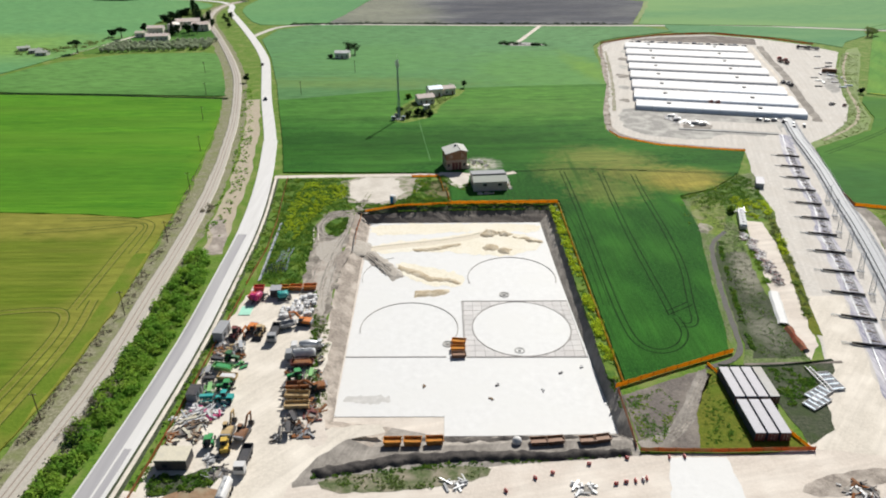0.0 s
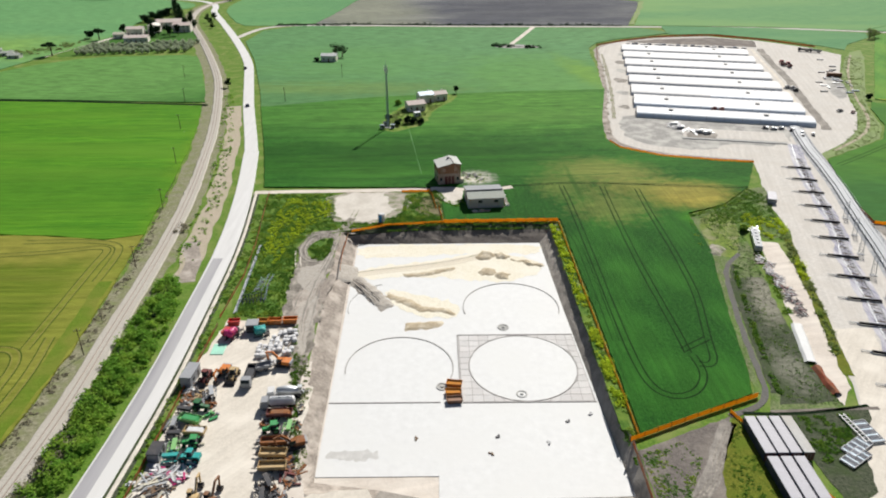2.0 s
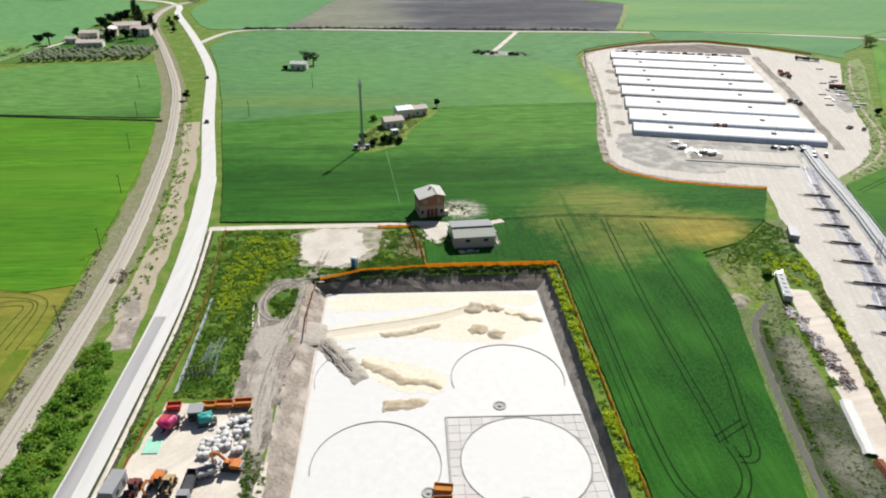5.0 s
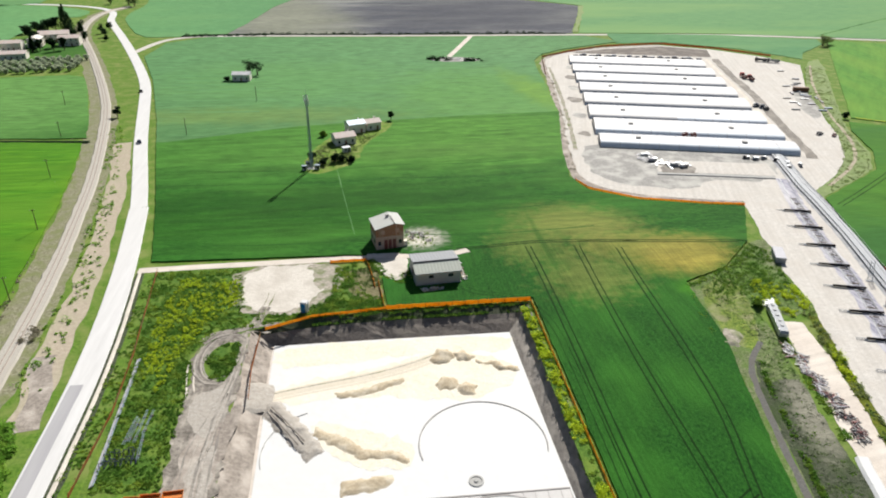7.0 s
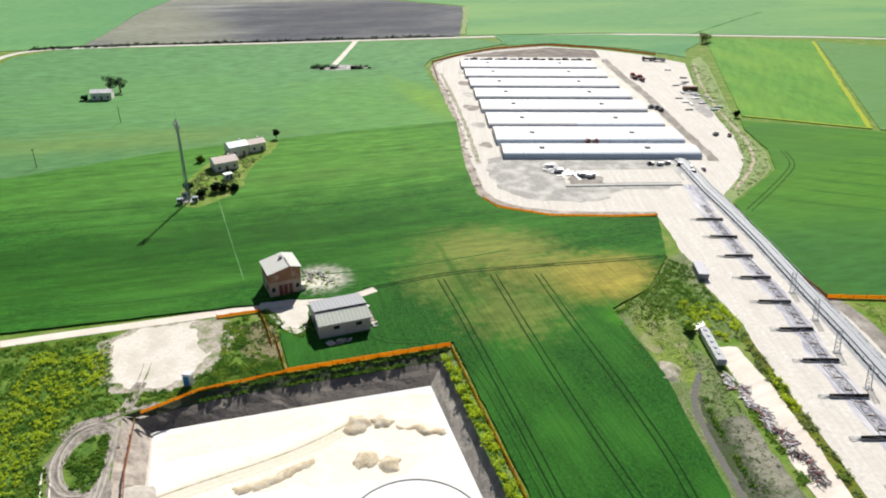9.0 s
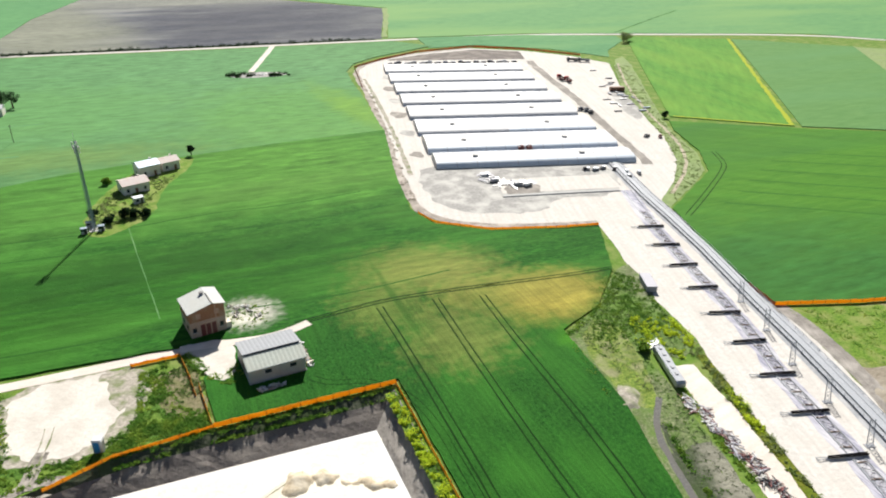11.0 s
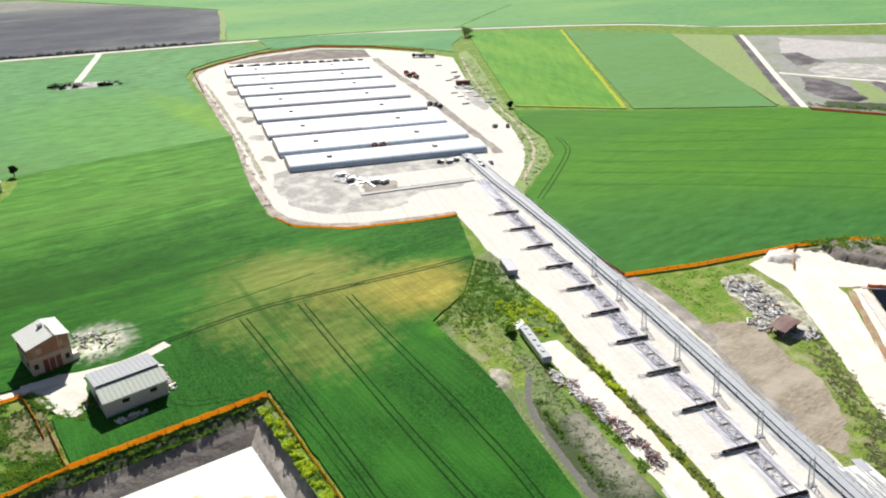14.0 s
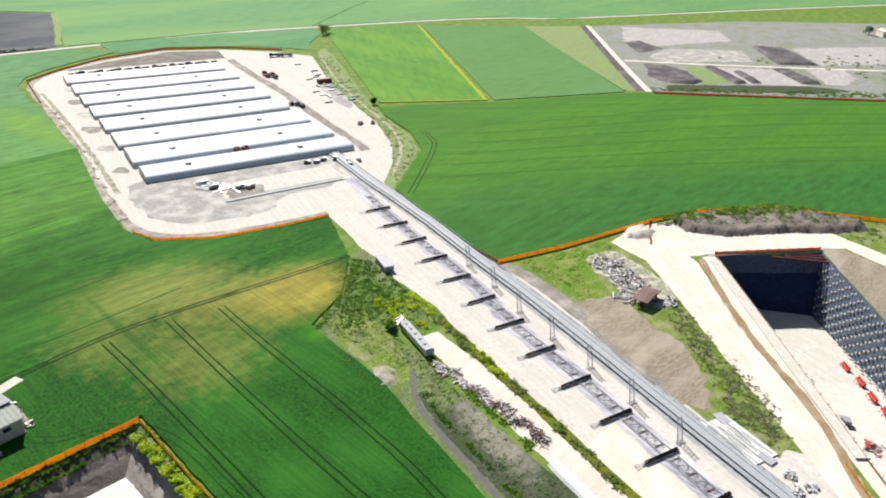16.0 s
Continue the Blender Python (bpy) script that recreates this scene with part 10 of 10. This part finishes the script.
scrub("haul_edge_weeds", [(-52, 246), (-50, 246), (-48.6, 230), (-48, 200), (-51, 200), (-51, 230)], 160, 0.5, 22, 0.22, LEAF_MID, "weeds at the edge of the rutted earth", 546, 0.08, 0.5, "weeds")
scrub("yard_edge_weeds", [(-40.5, 183), (-37.5, 176), (-37.5, 164), (-34.6, 160), (-34.2, 148), (-32, 140), (-33.4, 140), (-36, 150), (-38.8, 164), (-43, 196), (-42, 196)], 200, 0.5, 22, 0.22, LEAF_MID, "weeds behind the parked machines", 547, 0.08, 0.5, "weeds")
scrub("east_dry_weeds", [(178, 208), (188, 210), (171, 184), (158, 166), (144, 161), (146, 174), (157, 184), (168, 197)], 338, 0.75, 14, 0.24, LEAF_DRY, "dry pale weeds beside the gravel track", 548, 0.1, 0.16, "weeds")
scrub("yard_corner_scrub", [(-66, 116), (-58, 115.4), (-52, 118), (-50, 113.5), (-57, 111), (-65, 109.5)], 150, 0.6, 26, 0.24, LEAF_MID, "dark weeds at the corner of the machine yard", 549, 0.08, 0.6, "weeds")
scrub("garden_weeds", [(-29, 384), (-12, 390), (-6, 412), (4, 432), (-4, 433), (-20, 424), (-29, 402)], 420, 0.8, 18, 0.3, LEAF_OLIVE, "patchy weeds and hedges in the farm garden", 556, 0.54, 0.4, "weeds")
scrub("hut_bushes", [(43, 602), (58, 603), (62, 596), (50, 592)], 40, 2.0, 40, 0.5, LEAF_DARK, "dark bushes at the end of the dirt track", 538, 0.4, 0.6, "bushes")
scrub("hut_bushes_east", [(70, 598), (82, 597), (82, 592), (70, 592)], 30, 1.6, 40, 0.5, LEAF_DARK, "dark bushes beside the bare ground", 539, 0.4, 0.6, "bushes")
scrub("lane_hedge", [(-345, 560), (-318, 570), (-300, 590), (-290, 640), (-296, 645), (-312, 600), (-340, 588)], 110, 2.0, 34, 0.6, LEAF_OLIVE, "grey green scrub along the lane to the hamlet", 540, 0, 0.6, "scrub")
scrub("hollow_weeds", [(-28, 114), (-14, 116.5), (0, 118), (9, 118), (7, 115.5), (-4, 112), (-18, 111)], 240, 0.32, 16, 0.2, LEAF_OLIVE, "dusty weeds in the hollow beside the haul road", 542, 0.05, 0.5, "weeds")
scrub("bank_foot_weeds", [(-30, 116), (0, 119.4), (42, 123), (42, 121.6), (0, 118), (-30, 114.6)], 300, 0.34, 16, 0.2, LEAF_MID, "dark weeds along the low earth bank", 543, 0.05, 0.5, "weeds")
scrub("country_hedge", [(-150, 704), (-60, 708), (5, 702), (170, 696), (170, 693), (5, 698), (-60, 703), (-150, 700)], 240, 1.6, 26, 0.6, LEAF_DARK, "dark hedge along the country road", 541, 0, 0.7, "hedge")

# ---- tramlines in the crops ----
def tramline(line, z, label, gap=1.9, width=0.42, mat=None):
    for s in (-gap / 2, gap / 2):
        ribbon("tramline", line, s + width / 2, -s + width / 2, z, mat or TRACK, label, "wheel track", 0.12, 2.0)


TRACK = surface("crushed_crop", (0.003, 0.018, 0.002), (0.007, 0.032, 0.004), None, 0.8, 6, bump=0.3)
TRACK_SOFT = surface("leaning_crop", (0.012, 0.062, 0.008), (0.022, 0.09, 0.012), None, 0.8, 6, bump=0.3)
TRACK_DRY = surface("dry_track", (0.16, 0.16, 0.035), (0.235, 0.225, 0.055), None, 0.8, 6, bump=0.3)
TRACK_OLIVE = surface("olive_track", (0.035, 0.065, 0.008), (0.06, 0.095, 0.012), None, 0.8, 6, bump=0.3)
for line in ([(52, 302), (52.5, 282), (52.4, 255), (52.2, 227), (51.8, 200), (51.9, 176), (53.4, 164.5), (58.4, 161), (64, 163), (67.5, 167.5), (69, 173), (68.2, 179)], [(69.2, 301), (68.4, 280), (67.6, 252), (67.2, 230), (67.4, 208), (67.6, 189), (67.4, 180)], [(83.4, 298), (82.4, 278), (82, 255), (81.4, 232), (80, 211), (77, 196), (75, 186), (73.6, 177), (71.6, 174.4), (68.8, 175)], [(66.4, 181.4), (75, 187)]):
    tramline(line, 0.535, "dark wheel tracks through the wheat")
tramline([(49, 186), (49.5, 230), (49, 258), (40, 270), (30, 272), (26, 276)], 0.533, "faint wheel track along the field edge", 1.8, 0.22)
for line in ([(-160, 240), (-135, 243), (-122, 247), (-117, 245), (-117.5, 235), (-116.5, 209), (-115.6, 184)], [(-140, 182), (-124, 185), (-116.5, 183), (-113.6, 172), (-114.2, 145.4), (-116, 125), (-120, 95)], [(-150, 251), (-128, 252), (-115, 249), (-112.5, 240), (-112, 222)], [(-111.5, 190), (-108.5, 172), (-108.5, 150), (-110, 120), (-112, 90)]):
    tramline(line, 0.535, "dry wheel tracks curving through yellowing wheat", 1.9, 0.4, TRACK_DRY)
    tramline(line, 0.533, "darker crop beside the wheel tracks", 2.7, 0.35, TRACK_OLIVE)
tramline(CROSS[1:] + [(131, 299)], 0.531, "dark wheel tracks crossing the wheat", 1.5, 0.5)
for k in range(5):
    y = 314 + k * 18 + 4 * math.sin(k * 2.3)
    ribbon("crop_row", [(-72 - k * 4.6, y), (-46, y - 2.5 + 2 * math.sin(k)), (-20, y - 3 + 2 * math.sin(k)), (12, y + 1.5 * math.cos(k * 1.9)), (40, y - 2), (80 - 9 * (k % 3), y + 2)], 0.3, 0.3, 0.526, TRACK_SOFT, "thin darker line in the crop", "crop row", 0.6)
for k in range(6):
    ribbon("crop_row", [(205 + k * 14, 330 + 8 * k), (270 + 12 * k, 292 + 10 * k), (350 + 14 * k, 235 + 14 * k), (430 + 14 * k, 170 + 14 * k)], 0.5, 0.5, 0.526, EAST_ROW, "thin darker line in the crop", "crop row", 0.8)
tramline([(183, 325), (205, 340.3), (230, 359), (238, 367), (244.2, 381.7)], 0.53, "wheel tracks along the crop's edge", 2.0, 0.4)
for k in range(8):
    y = 480 + k * 12
    ribbon("crop_row", [(-108 - k * 2.6, y), (-90 - k * 2.2, y - 2), (-60 - k * 2 - 14 * math.sin(k * 2.7), y - 3 + 2 * math.sin(k * 1.7))], 0.7, 0.7, 0.526, WHEAT_HAZED, "curved sprayer mark in the crop", "crop row", 0.8)
